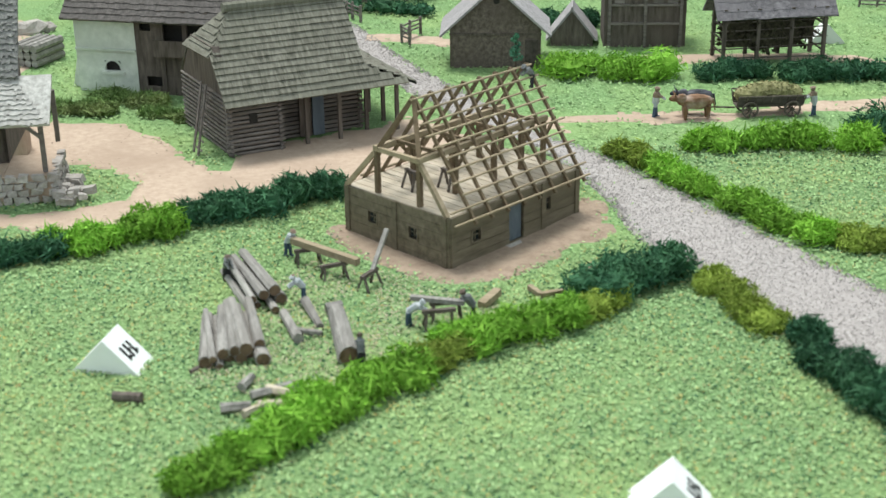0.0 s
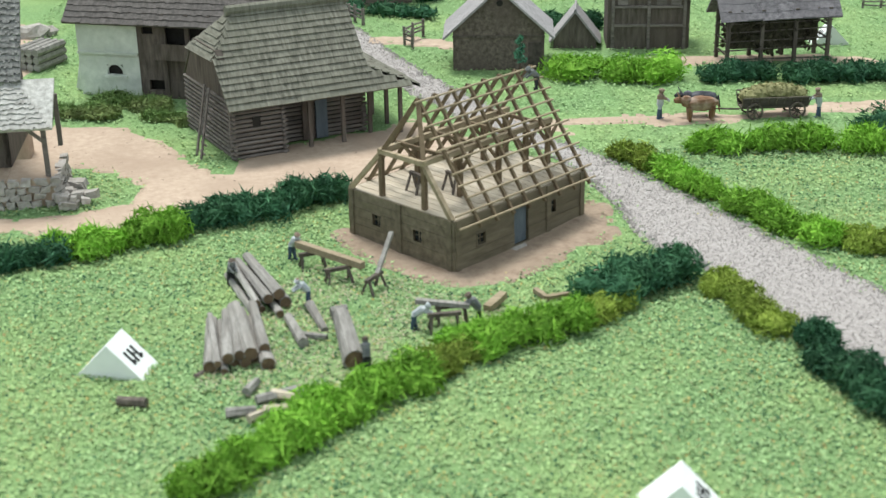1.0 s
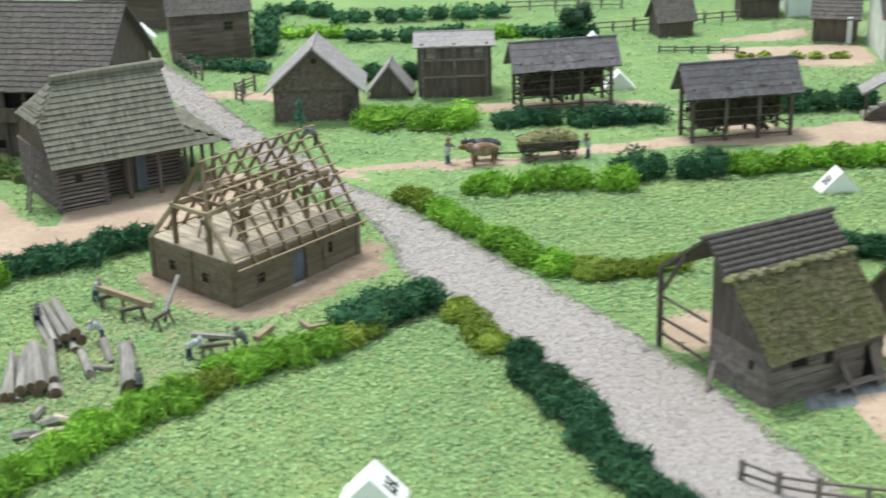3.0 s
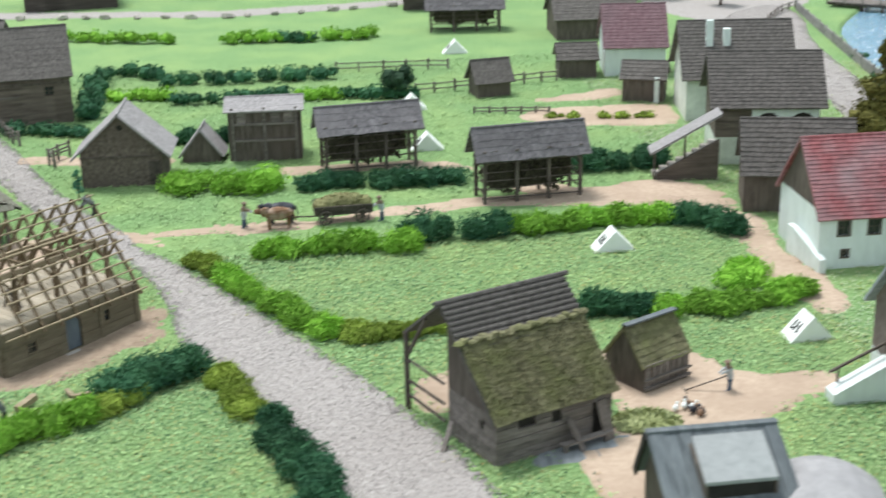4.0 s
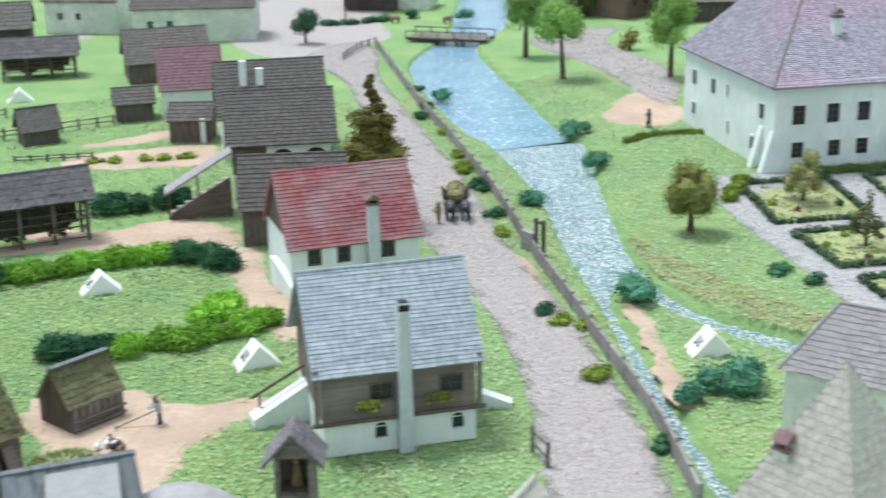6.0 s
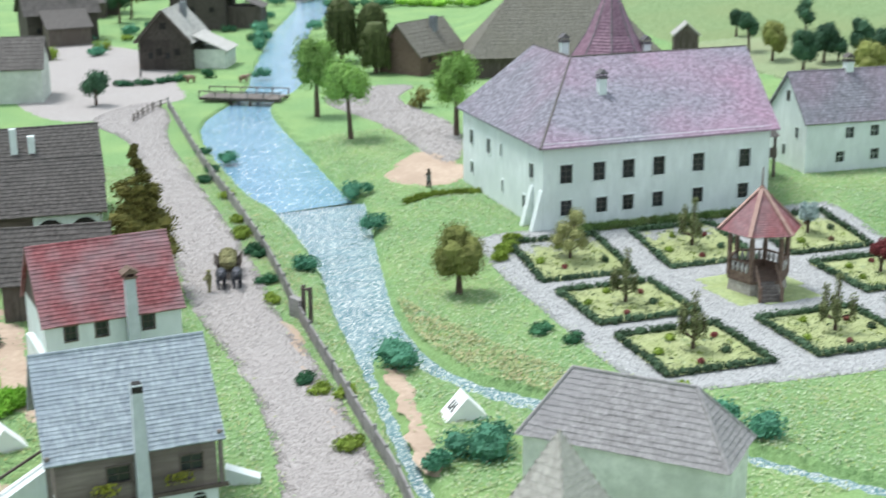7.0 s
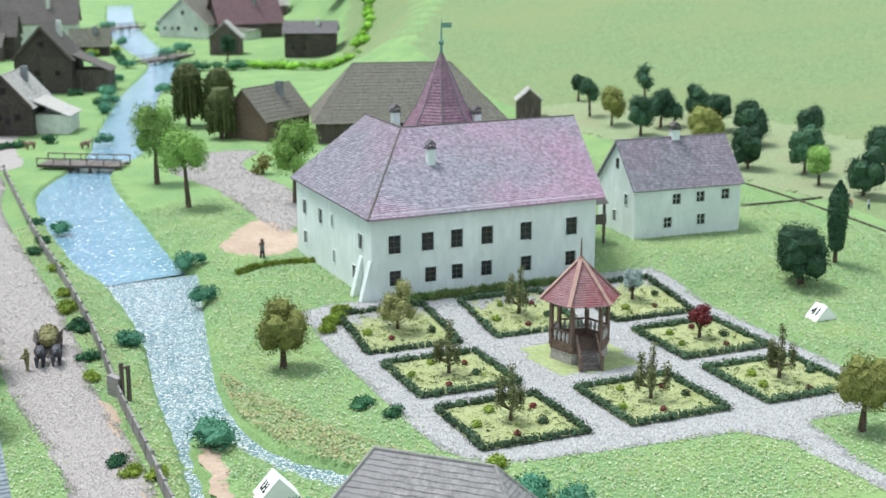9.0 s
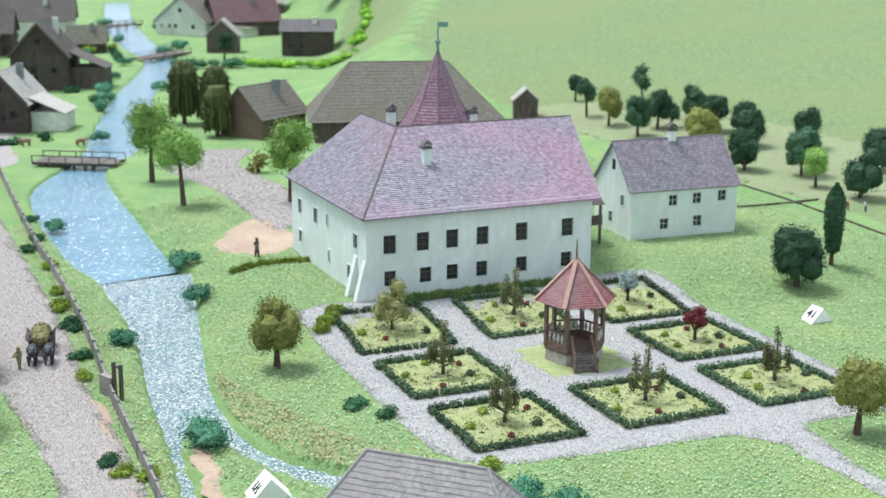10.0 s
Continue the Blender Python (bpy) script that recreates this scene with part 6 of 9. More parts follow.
def hay_rack(label, a, b, depth, eave, ridge):
    """A double hay rack: a roof on posts with rails between, hay hanging within."""
    cx, cy, rz, L = place(a, b, depth)
    th = thing("hay_rack", label, "hay rack", cx, cy, hz(cx, cy), rz, "roofed hay racks")
    for x in (-L / 2, -L / 6, L / 6, L / 2):
        for y in (-depth / 2, depth / 2):
            part("post", Geo().beam((x, y, 0), (x, y, eave), 0.32, 0.32), WOOD, th)
    for y in (-depth / 2, depth / 2):
        for k in range(5):
            z = 0.6 + k * (eave - 1.0) / 5
            part("rail", Geo().beam((-L / 2 - 0.3, y, z), (L / 2 + 0.3, y, z + random.uniform(-0.2, 0.2)), 0.1, 0.1), WOOD, th)
    for x in (-L / 2, L / 2):
        for k in range(3):
            part("rail", Geo().beam((x, -depth / 2, 1.0 + k * 1.2), (x, depth / 2, 1.0 + k * 1.2), 0.13, 0.13), WOOD, th)
        part("brace", Geo().beam((x, -depth / 2, eave - 1.6), (x * 0.75, -depth / 2, eave), 0.2, 0.2), WOOD, th)
    rng = np.random.RandomState(int(a[0]))
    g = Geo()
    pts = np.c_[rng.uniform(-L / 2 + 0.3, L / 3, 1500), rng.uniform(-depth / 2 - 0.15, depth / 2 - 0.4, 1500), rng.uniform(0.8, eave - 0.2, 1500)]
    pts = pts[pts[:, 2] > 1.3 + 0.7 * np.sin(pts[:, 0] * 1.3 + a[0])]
    # dark blocks among the hay fill the rack with painted shade
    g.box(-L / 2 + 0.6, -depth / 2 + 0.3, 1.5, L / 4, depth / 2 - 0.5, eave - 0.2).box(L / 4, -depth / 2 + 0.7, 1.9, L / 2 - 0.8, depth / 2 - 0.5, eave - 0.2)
    part("hay", leaf_cards(g, pts, 0.6, 0, 2), DARKHAY, th, "hay painted near-black with the rack's inner shade")
    gable_roof(th, L, depth, eave, ridge, 0.7, 0.95, MAUVEROOF, 0.8, 1.3, 0.03, 0.16, 0.15)
    return th


hay_rack("dark timber hay rack with sagging shingle roof", (24.6, 123.3), (34.0, 124.5), 3.2, 5.1, 6.9)
hay_rack("dark timber hay rack with straight shingle roof", (39.2, 110.1), (48.8, 111.3), 3.2, 5.3, 7.3)


# ---- houses of the village street ----
row = house("dark_roofed_house", "tall house with broad dark shingle roof over white arches", (64.8, 119.2), (75.2, 117.2), 8.7, 7.1, 11.2, WOODH, SHINGLE, z=0, oe=0.7, front_oe=0.9, og=0.7, course=0.45, tile=0.45, lower=OLDWALL, lower_h=3.0,
            frame=WALL)
part("arcade", Geo().box(-1.6, -4.5, 3.4, 5.2, -4.36, 6.3), WALL, row, "white arched band")
for x in (0.1, 3.6):
    part("arch", Geo().prism([(x - 1.55 * math.cos(q), 3.9 + 1.75 * math.sin(q)) for q in [math.pi * k / 8 for k in range(9)]], -4.54, -4.44), DARK, row)
brown = house("brown_lean_house", "brown timber outbuilding with plain dark roof", (62.6, 103.4), (72.1, 100.9), 6.4, 4.4, 8.3, WOOD, SHINGLE, z=0, oe=0.6, og=0.4, course=0.5, tile=0.5)
# covered stair beside the tall house
st = thing("covered_stair", "sloping covered stair with grey plank roof", "stair", 61.0, 115.6, 0, -8)
part("roof", Geo().add([(-4.0, -1.2, 2.6), (3.0, -1.2, 6.6), (3.0, 1.6, 6.6), (-4.0, 1.6, 2.6), (-4.0, -1.2, 2.85), (3.0, -1.2, 6.85), (3.0, 1.6, 6.85), (-4.0, 1.6, 2.85)], [(0, 1, 2, 3), (7, 6, 5, 4), (0, 4, 5, 1), (3, 2, 6, 7), (0, 3, 7, 4), (1, 5, 6, 2)]), GREYPINK, st)
part("flank_wall", Geo().prism([(-3.4, 0), (2.8, 0), (2.8, 4.2), (-3.4, 0.7)], -1.3, -0.95), WOODH, st)
for k in range(8):
    part("step", Geo().box(-3.6 + k * 0.8, -0.9, 0, -2.8 + k * 0.8, 1.3, 0.45 * (k + 1)), STONE, st)
for x in (-3.6, -0.6):
    part("post", Geo().beam((x, -1.0, 0.0), (x, -1.0, 2.6 + (x + 4.0) * 0.57), 0.2, 0.2), WOOD, st)
house("long_roofed_house", "house with long brown roof and two white chimneys", (67.2, 137.6), (79.2, 135.9), 9.7, 6.0, 11.0, OLDWALL, SHINGLE, z=0, oe=0.9, og=0.7, course=0.5, tile=0.5)
lr = bpy.data.objects["long_roofed_house"]
for x in (-3.2, -1.2):
    part("chimney", Geo().box(x - 0.4, -2.6, 7, x + 0.4, -1.8, 11.4 if x < -2 else 10.4), WALL, lr)
house("maroon_roofed_house", "white house with faded maroon roof", (63.6, 163.0), (71.6, 161.9), 8.5, 4.6, 9.1, WALL, MAROON, z=0, oe=0.6, og=0.4, course=0.5, tile=0.5)
house("grey_gabled_house", "grey weathered house with wide shingle roof", (62.4, 189.5), (74.6, 189.0), 10.0, 3.6, 7.6, WOOD, SHINGLE, z=0, oe=0.6, og=0.5, course=0.6, tile=0.6)
sts = house("small_timber_shed", "small dark timber shed with a pale post", (62.4, 148.8), (67.2, 147.0), 4.5, 3.2, 4.8, WOOD, SHINGLE, z=0, oe=0.4, og=0.4, course=0.6, tile=0.5, category="shed")
part("corner_post", Geo().box(1.4, -2.6, 0, 2.0, -2.2, 3.2), WALL, sts, "pale corner post")
house("small_grey_shed", "low grey timber shed by the fence", (57.4, 163.2), (62.4, 162.8), 4.5, 2.8, 4.4, WOOD, SHINGLE, z=0, oe=0.4, og=0.4, course=0.6, tile=0.5, category="shed")
house("garden_hut", "small dark hut with grey roof in the meadow", (45.0, 154.2), (49.4, 155.0), 3.6, 2.5, 4.6, WOOD, SHINGLE, z=0, oe=0.5, og=0.45, course=0.8, tile=1.2, thick=0.02, category="hut")
hay_rack("far dark hay rack with plank roof", (44.4, 200.6), (55.2, 199.4), 4.6, 4.2, 6.3)
house("dark_timber_barn", "tall dark timber barn with broad grey roof", (-14.2, 150.7), (-4.9, 152.4), 8.6, 6.3, 11.2, WOODH, SHINGLE, z=0, oe=0.5, og=0.4, course=0.8, tile=1.6, thick=0.02, category="barn", wins=[("front", 6.4, 3.6, 1.0, 1.0)], frame=WOODH)
db = bpy.data.objects["dark_timber_barn"]
part("plate_beam", Geo().box(-4.7, -4.42, 4.9, 4.7, -4.29, 5.15), WOOD, db)
part("bracket_beam", Geo().box(-4.6, -4.46, 3.5, -1.4, -4.29, 3.7), LOGGREY, db, "pale split rail")
for x in (-3.1, -0.8, 1.5, 3.8):
    part("post", Geo().box(x - 0.12, -4.4, 5.15, x + 0.12, -4.29, 6.2), WOOD, db)
house("dark_timber_barn", "dark timber barn partly hidden behind another", (-28.5, 172.0), (-17.0, 170.5), 9.0, 5.0, 9.0, WOODH, SHINGLE, z=0, oe=0.7, og=0.5, course=0.8, tile=1.6, thick=0.02, category="barn")
for k, (x0, y0, x1, y1, d, e, r, w, rf) in enumerate(((24, 252, 40, 249, 10, 6, 11, DARKTIMBER, SHINGLE), (42, 222, 50, 221, 8, 5.5, 9, DARKTIMBER, SHINGLE), (54, 246.5, 66.5, 240, 11, 6.5, 11, OLDWALL, SHINGLE), (68, 228, 88.5, 221.5, 11, 6.5, 11, OLDWALL, SHINGLE), (4, 246, 18, 246, 10, 5, 9, DARKTIMBER, SHINGLE),
                                                   (-24, 236, -8, 238, 10, 5, 10, DARKTIMBER, SHINGLE), (-50, 160, -38, 158, 9, 5, 10, DARKTIMBER, SHINGLE), (-66, 132, -50, 136, 10, 6, 11, DARKTIMBER, SHINGLE))):
    house("far_farmhouse", ("white walled" if w is OLDWALL else "dark timber") + " farmhouse with grey roof far off", (x0, y0), (x1, y1), d, e, r, w, rf, z=0, course=0.9, tile=0.9, wins=[("front", 2.5, 2.6, 1.1, 1.2), ("front", 6.0, 2.6, 1.1, 1.2)], frame=w, group="far farmhouses")

# upstream houses beyond the bridge
for k, (x0, y0, x1, y1, d, e, r, w, rf, lab) in enumerate((
        (112.6, 249.2, 121.6, 243.6, 14, 6.2, 12.0, DARKTIMBER, PALESHINGLE, "small brown and white house with pale grey roof beyond the bridge"),
        (135.5, 308.5, 147.5, 302.0, 14, 8.5, 16.0, DARKTIMBER, SHINGLE, "tall brown timber mill house with steep gables"),
        (172, 384, 182, 380, 8, 3.5, 8.0, DARKTIMBER, THATCH, "low thatched hut on the river bank"),
        (217, 432, 228, 414, 18, 5, 13, OLDWALL, BROWNTHATCH, "thatched house with pale gable boards by the stream"),
        (231, 411, 253, 409, 16, 5.5, 15, DARKTIMBER, MAROON, "dark house with a broad maroon roof"),
        (225, 347.6, 238, 340, 10, 7.6, 10.4, DARKTIMBER, MAUVEROOF, "dark timber hay barn with grey roof"),
        (158.2, 213.5, 169.8, 218.8, 11, 4.4, 9.8, WOODBROWN, BROWNTHATCH, "dark cottage with brown thatched roof behind the willows"),
        (100, 300, 116, 300, 12, 7, 13, DARKTIMBER, SHINGLE, "large dark timber house at the far street"),
        (118, 352, 132, 348, 12, 7, 13, DARKTIMBER, SHINGLE, "far dark house with a grey roof"),
        (160, 418, 182, 410, 14, 8, 15, OLDWALL, SHINGLE, "far house with pale walls and grey roof"),
        (142, 392, 156, 386, 12, 7, 13, DARKTIMBER, SHINGLE, "far brown house among others on the street"),
        (255, 470, 280, 462, 16, 7, 14, WOOD, PALESHINGLE, "far low house with a pale roof"),
        (262, 395, 280, 388, 12, 5, 10, OLDWALL, PALESHINGLE, "far white house at the foot of the hill"))):
    steep = k in (0, 1, 3)
    vh = house("village_house", lab, (x0, y0), (x1, y1), d, e, r, w, rf, course=0.9, tile=0.8, wins=[("front", 2.0, 2.4, 1.0, 1.2), ("front", 5.4, 2.4, 1.0, 1.2), ("right", 3.0, 2.4, 1.1, 1.2)], frame=w, group="village houses upstream", gable_front=steep, og=0.8)
    n, q = (d, math.dist((x0, y0), (x1, y1))) if steep else (math.dist((x0, y0), (x1, y1)), d)
    part("chimney", Geo().box(n * 0.1, -q * 0.22, e, n * 0.1 + 1.2, -q * 0.22 + 1.2, r + 0.8), OLDWALL if k % 2 else GREYBOARD, vh)
    if k in (0, 1, 3, 7, 8, 10):
        # a lower wing with its own roof against the side
        s2, h2 = q * 0.6, e * 0.62
        part("wing", Geo().box(-n * 0.3, -q / 2 - s2, 0, n * 0.3, -q / 2, h2), OLDWALL if k in (0, 3) else WOOD, vh)
        m2, l2 = slope_frame((-n * 0.3 - 0.5, -q / 2 - s2 - 0.6, h2 - 0.2), (n * 0.3 + 0.5, -q / 2 - s2 - 0.6, h2 - 0.2), (0, -q / 2 + 0.2, e + 0.6))
        part("wing_roof", Geo().box(-n * 0.3 - 0.5, 0, -0.2, n * 0.3 + 0.5, l2, 0, m2), rf, vh)
    if steep:
        for yy, zz in ((-q * 0.25, e * 0.5), (q * 0.1, e * 0.5), (0, e + (r - e) * 0.35)):
            part("loft_window", Geo().box(-n / 2 - 0.12, yy - 0.6, zz, -n / 2 + 0.1, yy + 0.6, zz + 1.3), DARK, vh)
        part("bargeboard", Geo().beam((-n / 2 - 0.85, -q / 2 - 0.5, e - 0.5), (-n / 2 - 0.85, 0, r), 0.2, 0.5).beam((-n / 2 - 0.85, q / 2 + 0.5, e - 0.5), (-n / 2 - 0.85, 0, r), 0.2, 0.5), PALESHINGLE if k == 3 else WOOD, vh)


def hipped_barn(label, a, b, depth, z, eave, ridge, inset, o=1.2, name="great_thatched_barn", category="barn", wall=WOOD, roof=BROWNTHATCH, course=0.8, tile=0.5, thick=0.16):
    """A long barn under a thatched roof that is hipped at both ends."""
    cx, cy, rz, L = place(a, b, depth)
    W = depth
    th = thing(name, label, category, cx, cy, z, rz)
    for s, (m, n) in sides(L, W).items():
        i = 0.0 if s in ("front", "back") else 0.35
        part("wall", Geo().wall(n - 2 * i, eave + 0.3, [], 0.35, m @ pose(i, 0, 0)), wall, th)
    ax, by = L / 2 + o, W / 2 + o
    c = [(-ax, -by, eave), (ax, -by, eave), (ax, by, eave), (-ax, by, eave)]
    t = [(-L / 2 + inset[0], 0, ridge), (L / 2 - inset[1], 0, ridge)]
    for p, q, u, v in ((c[0], c[1], t[0], t[1]), (c[1], c[2], t[1], t[1]), (c[2], c[3], t[1], t[0]), (c[3], c[0], t[0], t[0])):
        m, s = slope_frame(p, q, u)
        inv = m.inverted()
        w = (Vector(q) - Vector(p)).length
        ul, vl = (inv @ Vector(u)).x, (inv @ Vector(v)).x
        ring = [p, q, v, u] if u != v else [p, q, u]
        rf_part = part("roof", Geo().add(ring, [tuple(range(len(ring)))]), roof, th)
        tagged(part("tiling", tiles(Geo(), w, s, course, tile, thick, m, 0.12, lambda y: (-w / 2 + (ul + w / 2) * y / s, w / 2 + (vl - w / 2) * y / s)), roof, rf_part), kind="stuff")
    part("ridge", Geo().cyl(t[0], t[1], max(0.12, thick * 2), None, 7, None, 0.1), roof, th)
    if name != "great_thatched_barn":
        for p, u in ((c[0], t[0]), (c[1], t[1]), (c[2], t[1]), (c[3], t[0])):
            part("hip_ridge", Geo().cyl(p, u, 0.14, None, 6, None, 0.1), roof, th)
    return th


hipped_barn("long barn with a huge brown thatched hipped roof", (165.0, 205.0), (197.0, 190.5), 17, 0, 4.2, 14.5, (7.1, 9.0), thick=0.07, tile=0.3)
house("hill_shed", "small dark shed with pale roof on the slope", (201.6, 192.0), (205.6, 189.8), 3.6, 4.2, 6.2, WOOD, PALESHINGLE, gable_front=True, oe=0.4, og=0.4, category="shed")
house("open_shelter", "open wooden shelter with grey roof", (209, 366.6), (217, 362), 8, 5.6, 10, WOOD, PALESHINGLE, gable_front=True, category="shelter")

# buildings close under the camera
def hatch_barn():
    """A board barn with unequal slopes; a raised hatch with a dark opening under it."""
    th = thing("lean_roofed_barn", "dark grey board barn with a lighter roof hatch", "barn", 42.2, 48.8, 0, 1)
    xa, xb, R = -3.2, 3.2, 6.5
    front, back = (-5.6, 3.3), (1.7, 3.5)
    for x in (xa, xb - 0.3):
        part("gable", Geo().prism([(front[0] + 0.4, 0), (back[0] - 0.3, 0), (back[0] - 0.3, 3.9), (0, R - 0.2), (front[0] + 0.4, 3.4)], x, x + 0.3, Matrix(((0, 1, 0, 0), (1, 0, 0, 0), (0, 0, 1, 0), (0, 0, 0, 1)))), WOOD, th)
    part("wall", Geo().box(xa + 0.3, front[0] + 0.4, 0, xb - 0.3, front[0] + 0.7, 3.4), WOOD, th)
    part("wall", Geo().box(xa + 0.3, back[0] - 0.6, 0, xb - 0.3, back[0] - 0.3, 3.9), WOOD, th)
    for (y, z), sgn in ((front, 1), (back, -1)):
        m, s = slope_frame((-3.6 * sgn, y, z), (3.6 * sgn, y, z), (0, 0, R))
        rf = part("roof", Geo().box(-3.6, 0, -0.16, 3.6, s, 0, m), BARNBOARD, th)
        n = 9
        for k in range(n):
            x0 = -3.6 + 7.2 * k / n
            part("roof_board", Geo().box(x0 + 0.02, 0, 0.0, x0 + 7.2 / n - 0.02, s, random.uniform(0.05, 0.12), m), BARNBOARD, rf)
    part("ridge", Geo().beam((-3.65, 0.1, R + 0.08), (3.65, 0.1, R + 0.08), 0.5, 0.16), BARNBOARD, th)
    part("bargeboard", Geo().beam((-3.68, 0, R - 0.1), (-3.68, back[0] + 0.1, back[1] - 0.2), 0.14, 0.5), DARK, th)
    # the hatch: a flatter plate raised over the front slope, with cheeks and a dark opening
    lid = [(-1.3, -0.5, 6.42), (2.6, -0.5, 6.42), (2.3, -3.9, 5.5), (-1.6, -3.9, 5.5)]
    hatch = part("roof_hatch", Geo().add(lid + [(x, y, z - 0.2) for x, y, z in lid], [(3, 2, 1, 0), (4, 5, 6, 7), (0, 1, 5, 4), (1, 2, 6, 5), (2, 3, 7, 6), (3, 0, 4, 7)]), HATCH, th, "paler raised roof hatch")
    part("opening", Geo().box(-1.45, -3.72, 4.3, 2.15, -3.6, 5.4), DARK, hatch, "dark opening under the hatch")
    for x in (-1.55, 2.2):
        part("cheek", Geo().prism([(-0.6, 6.2), (-3.75, 5.4), (-3.75, 4.1)], x, x + 0.15, Matrix(((0, 1, 0, 0), (1, 0, 0, 0), (0, 0, 1, 0), (0, 0, 0, 1)))), WOOD, hatch)
    return th


hatch_barn()
ca = thing("canvas_shelter", "low rounded grey canvas shelter roof", "shelter", 47.4, 45.6, 0, -14)
g = Geo()
vs = [(x, y, 4.9 - 0.13 * x * x - 0.04 * y * y) for y in (-3, -1.5, 0, 1.5, 3) for x in [-3.2 + 0.8 * k for k in range(9)]]
g.add(vs, [(j * 9 + i, j * 9 + i + 1, (j + 1) * 9 + i + 1, (j + 1) * 9 + i) for j in range(4) for i in range(8)])
g.add([(x, y, z - 0.12) for x, y, z in vs], [(j * 9 + i, (j + 1) * 9 + i, (j + 1) * 9 + i + 1, j * 9 + i + 1) for j in range(4) for i in range(8)])
part("canvas", g, CANVAS, ca)
for x in (-3.0, 3.0):
    for y in (-2.8, 2.8):
        part("pole", Geo().cyl((x, y, 0), (x, y, 3.35), 0.12, None, 6), WOOD, ca)


def wayside_shrine():
    th = thing("wayside_shrine", "tall narrow wooden wayside shrine with small gable roof", "shrine", 54.9, 49.2, 0, -20)
    H = 4.8
    for x in (-1.0, 1.0):
        part("side_board", Geo().box(x - 0.15, -0.9, 0, x + 0.15, 0.9, H), LOGGREY, th)
    part("back_board", Geo().box(-1.0, 0.7, 0, 1.0, 0.9, H), WOOD, th)
    part("front_board", Geo().box(-0.85, -0.85, 0, 0.85, -0.65, 2.4), LOGGREY, th)
    part("shelf", Geo().box(-0.85, -0.8, 2.4, 0.85, 0.7, 2.6), WOOD, th)
    part("relief", Geo().cyl((0, 0.3, 2.6), (0, 0.3, 3.9), 0.4, 0.25, 8).ball((0, 0.3, 4.1), 0.28), RAFTER, th, "worn brown carved panel")
    part("gable", Geo().prism([(-1.1, H), (1.1, H), (0, 6.2)], -0.85, -0.65), LOGGREY, th)
    for sgn in (-1, 1):
        m, s = slope_frame((sgn * 1.8, -1.4 * sgn, 4.5), (sgn * 1.8, 1.4 * sgn, 4.5), (0, 0, 6.6))
        rf_part = part("roof", Geo().box(-1.4, 0, -0.15, 1.4, s, 0, m), MAUVEROOF, th)
        tagged(part("tiling", tiles(Geo(), 2.8, s, 0.5, 0.4, 0.06, m), MAUVEROOF, rf_part), kind="stuff")
    return th


wayside_shrine()
hipped_barn("pale walled house with mottled grey hipped shingle roof", (87.3, 48.4), (95.5, 37.5), 5.6, 0, 5.3, 9.4, (2.4, 2.8), 0.35, "grey_shingled_house", "house", OLDWALL, GREYPINK, 0.4, 1.1, 0.05)
sp = thing("steep_roofed_house", "house with very steep pale grey pyramid roof", "house", 81.4, 34.0, 0, 20)
part("wall", Geo().box(-3.6, -3.6, 0, 3.6, 3.6, 4.6), OLDWALL, sp)
for k in range(4):
    a = math.radians(45 + 90 * k)
    b = math.radians(135 + 90 * k)
    p, q = (5.6 * math.cos(a), 5.6 * math.sin(a), 4.2), (5.6 * math.cos(b), 5.6 * math.sin(b), 4.2)
    m, s = slope_frame(p, q, (0, 0, 12.4))
    w = math.dist(p, q)
    g = Geo().add([p, q, (0, 0, 12.4)], [(0, 1, 2)])
    part("roof", tiles(g, w, s, 0.5, 0.3, 0.025, m, 0.1, lambda y: (-w / 2 * (1 - y / s), w / 2 * (1 - y / s))), BEIGEROOF, sp)
chimney(sp, -2.3, 1.9, 4.6, 7.3, 0.85, 0.85, OLDWALL, MAROON)
th_near = house("thatch_ridge_house", "house with smooth beige thatched ridge", (60.0, 24.0), (65.5, 29.5), 8.0, 5.0, 9.7, OLDWALL, BEIGEROOF, z=0, oe=0.6, og=0.5, course=1.0, tile=0.5, thick=0.1)

# ---- details of the grey-roofed house ----
bx, by, brz = blue.location.x / CM, blue.location.y / CM, math.degrees(blue.rotation_euler.z)
g = Geo()
rng = np.random.RandomState(2)
for x in (-2.1, 2.6):
    g2 = Geo()
    c = [shell((x + dx, -5.3, 3.4), 0.5, (1, 0.5, 0.9), 70, rng) for dx in (-0.45, 0.0, 0.45)]
    fb = part("flower_box", g2.box(x - 0.75, -5.45, 3.05, x + 0.75, -5.1, 3.3), WOOD, blue)
    part("flowers", leaf_cards(Geo(), np.concatenate(c), 0.2, 0, 1), YFLOWER, fb, "yellow-green flowers in a window box")
part("sill_beam", Geo().box(-5.8, -5.2, 2.25, 5.8, -5.0, 2.5), WOOD, blue)
for x in (-5.5, 5.4):
    part("corner_post", Geo().box(x - 0.15, -5.12, 2.3, x + 0.15, -4.9, 6.2), LOGGREY, blue)
ws = thing("stair_wall", "white sloping stair wall with a wooden handrail", "stair", 57.4, 63.6, 0, 1)
part("wall", Geo().prism([(-2.3, 0), (2.3, 0), (2.3, 2.8), (1.6, 2.8), (-2.3, 0.75)], -0.7, 0.7), WALL, ws)
for x in (-1.6, 1.7):
    part("rail_post", Geo().beam((x, 0.5, 0.8), (x, 0.5, 2.9 + 0.5 * x), 0.14, 0.14), WOOD, ws)
part("handrail", Geo().beam((-2.2, 0.5, 1.9), (2.4, 0.5, 4.1), 0.16, 0.16), WOOD, ws)
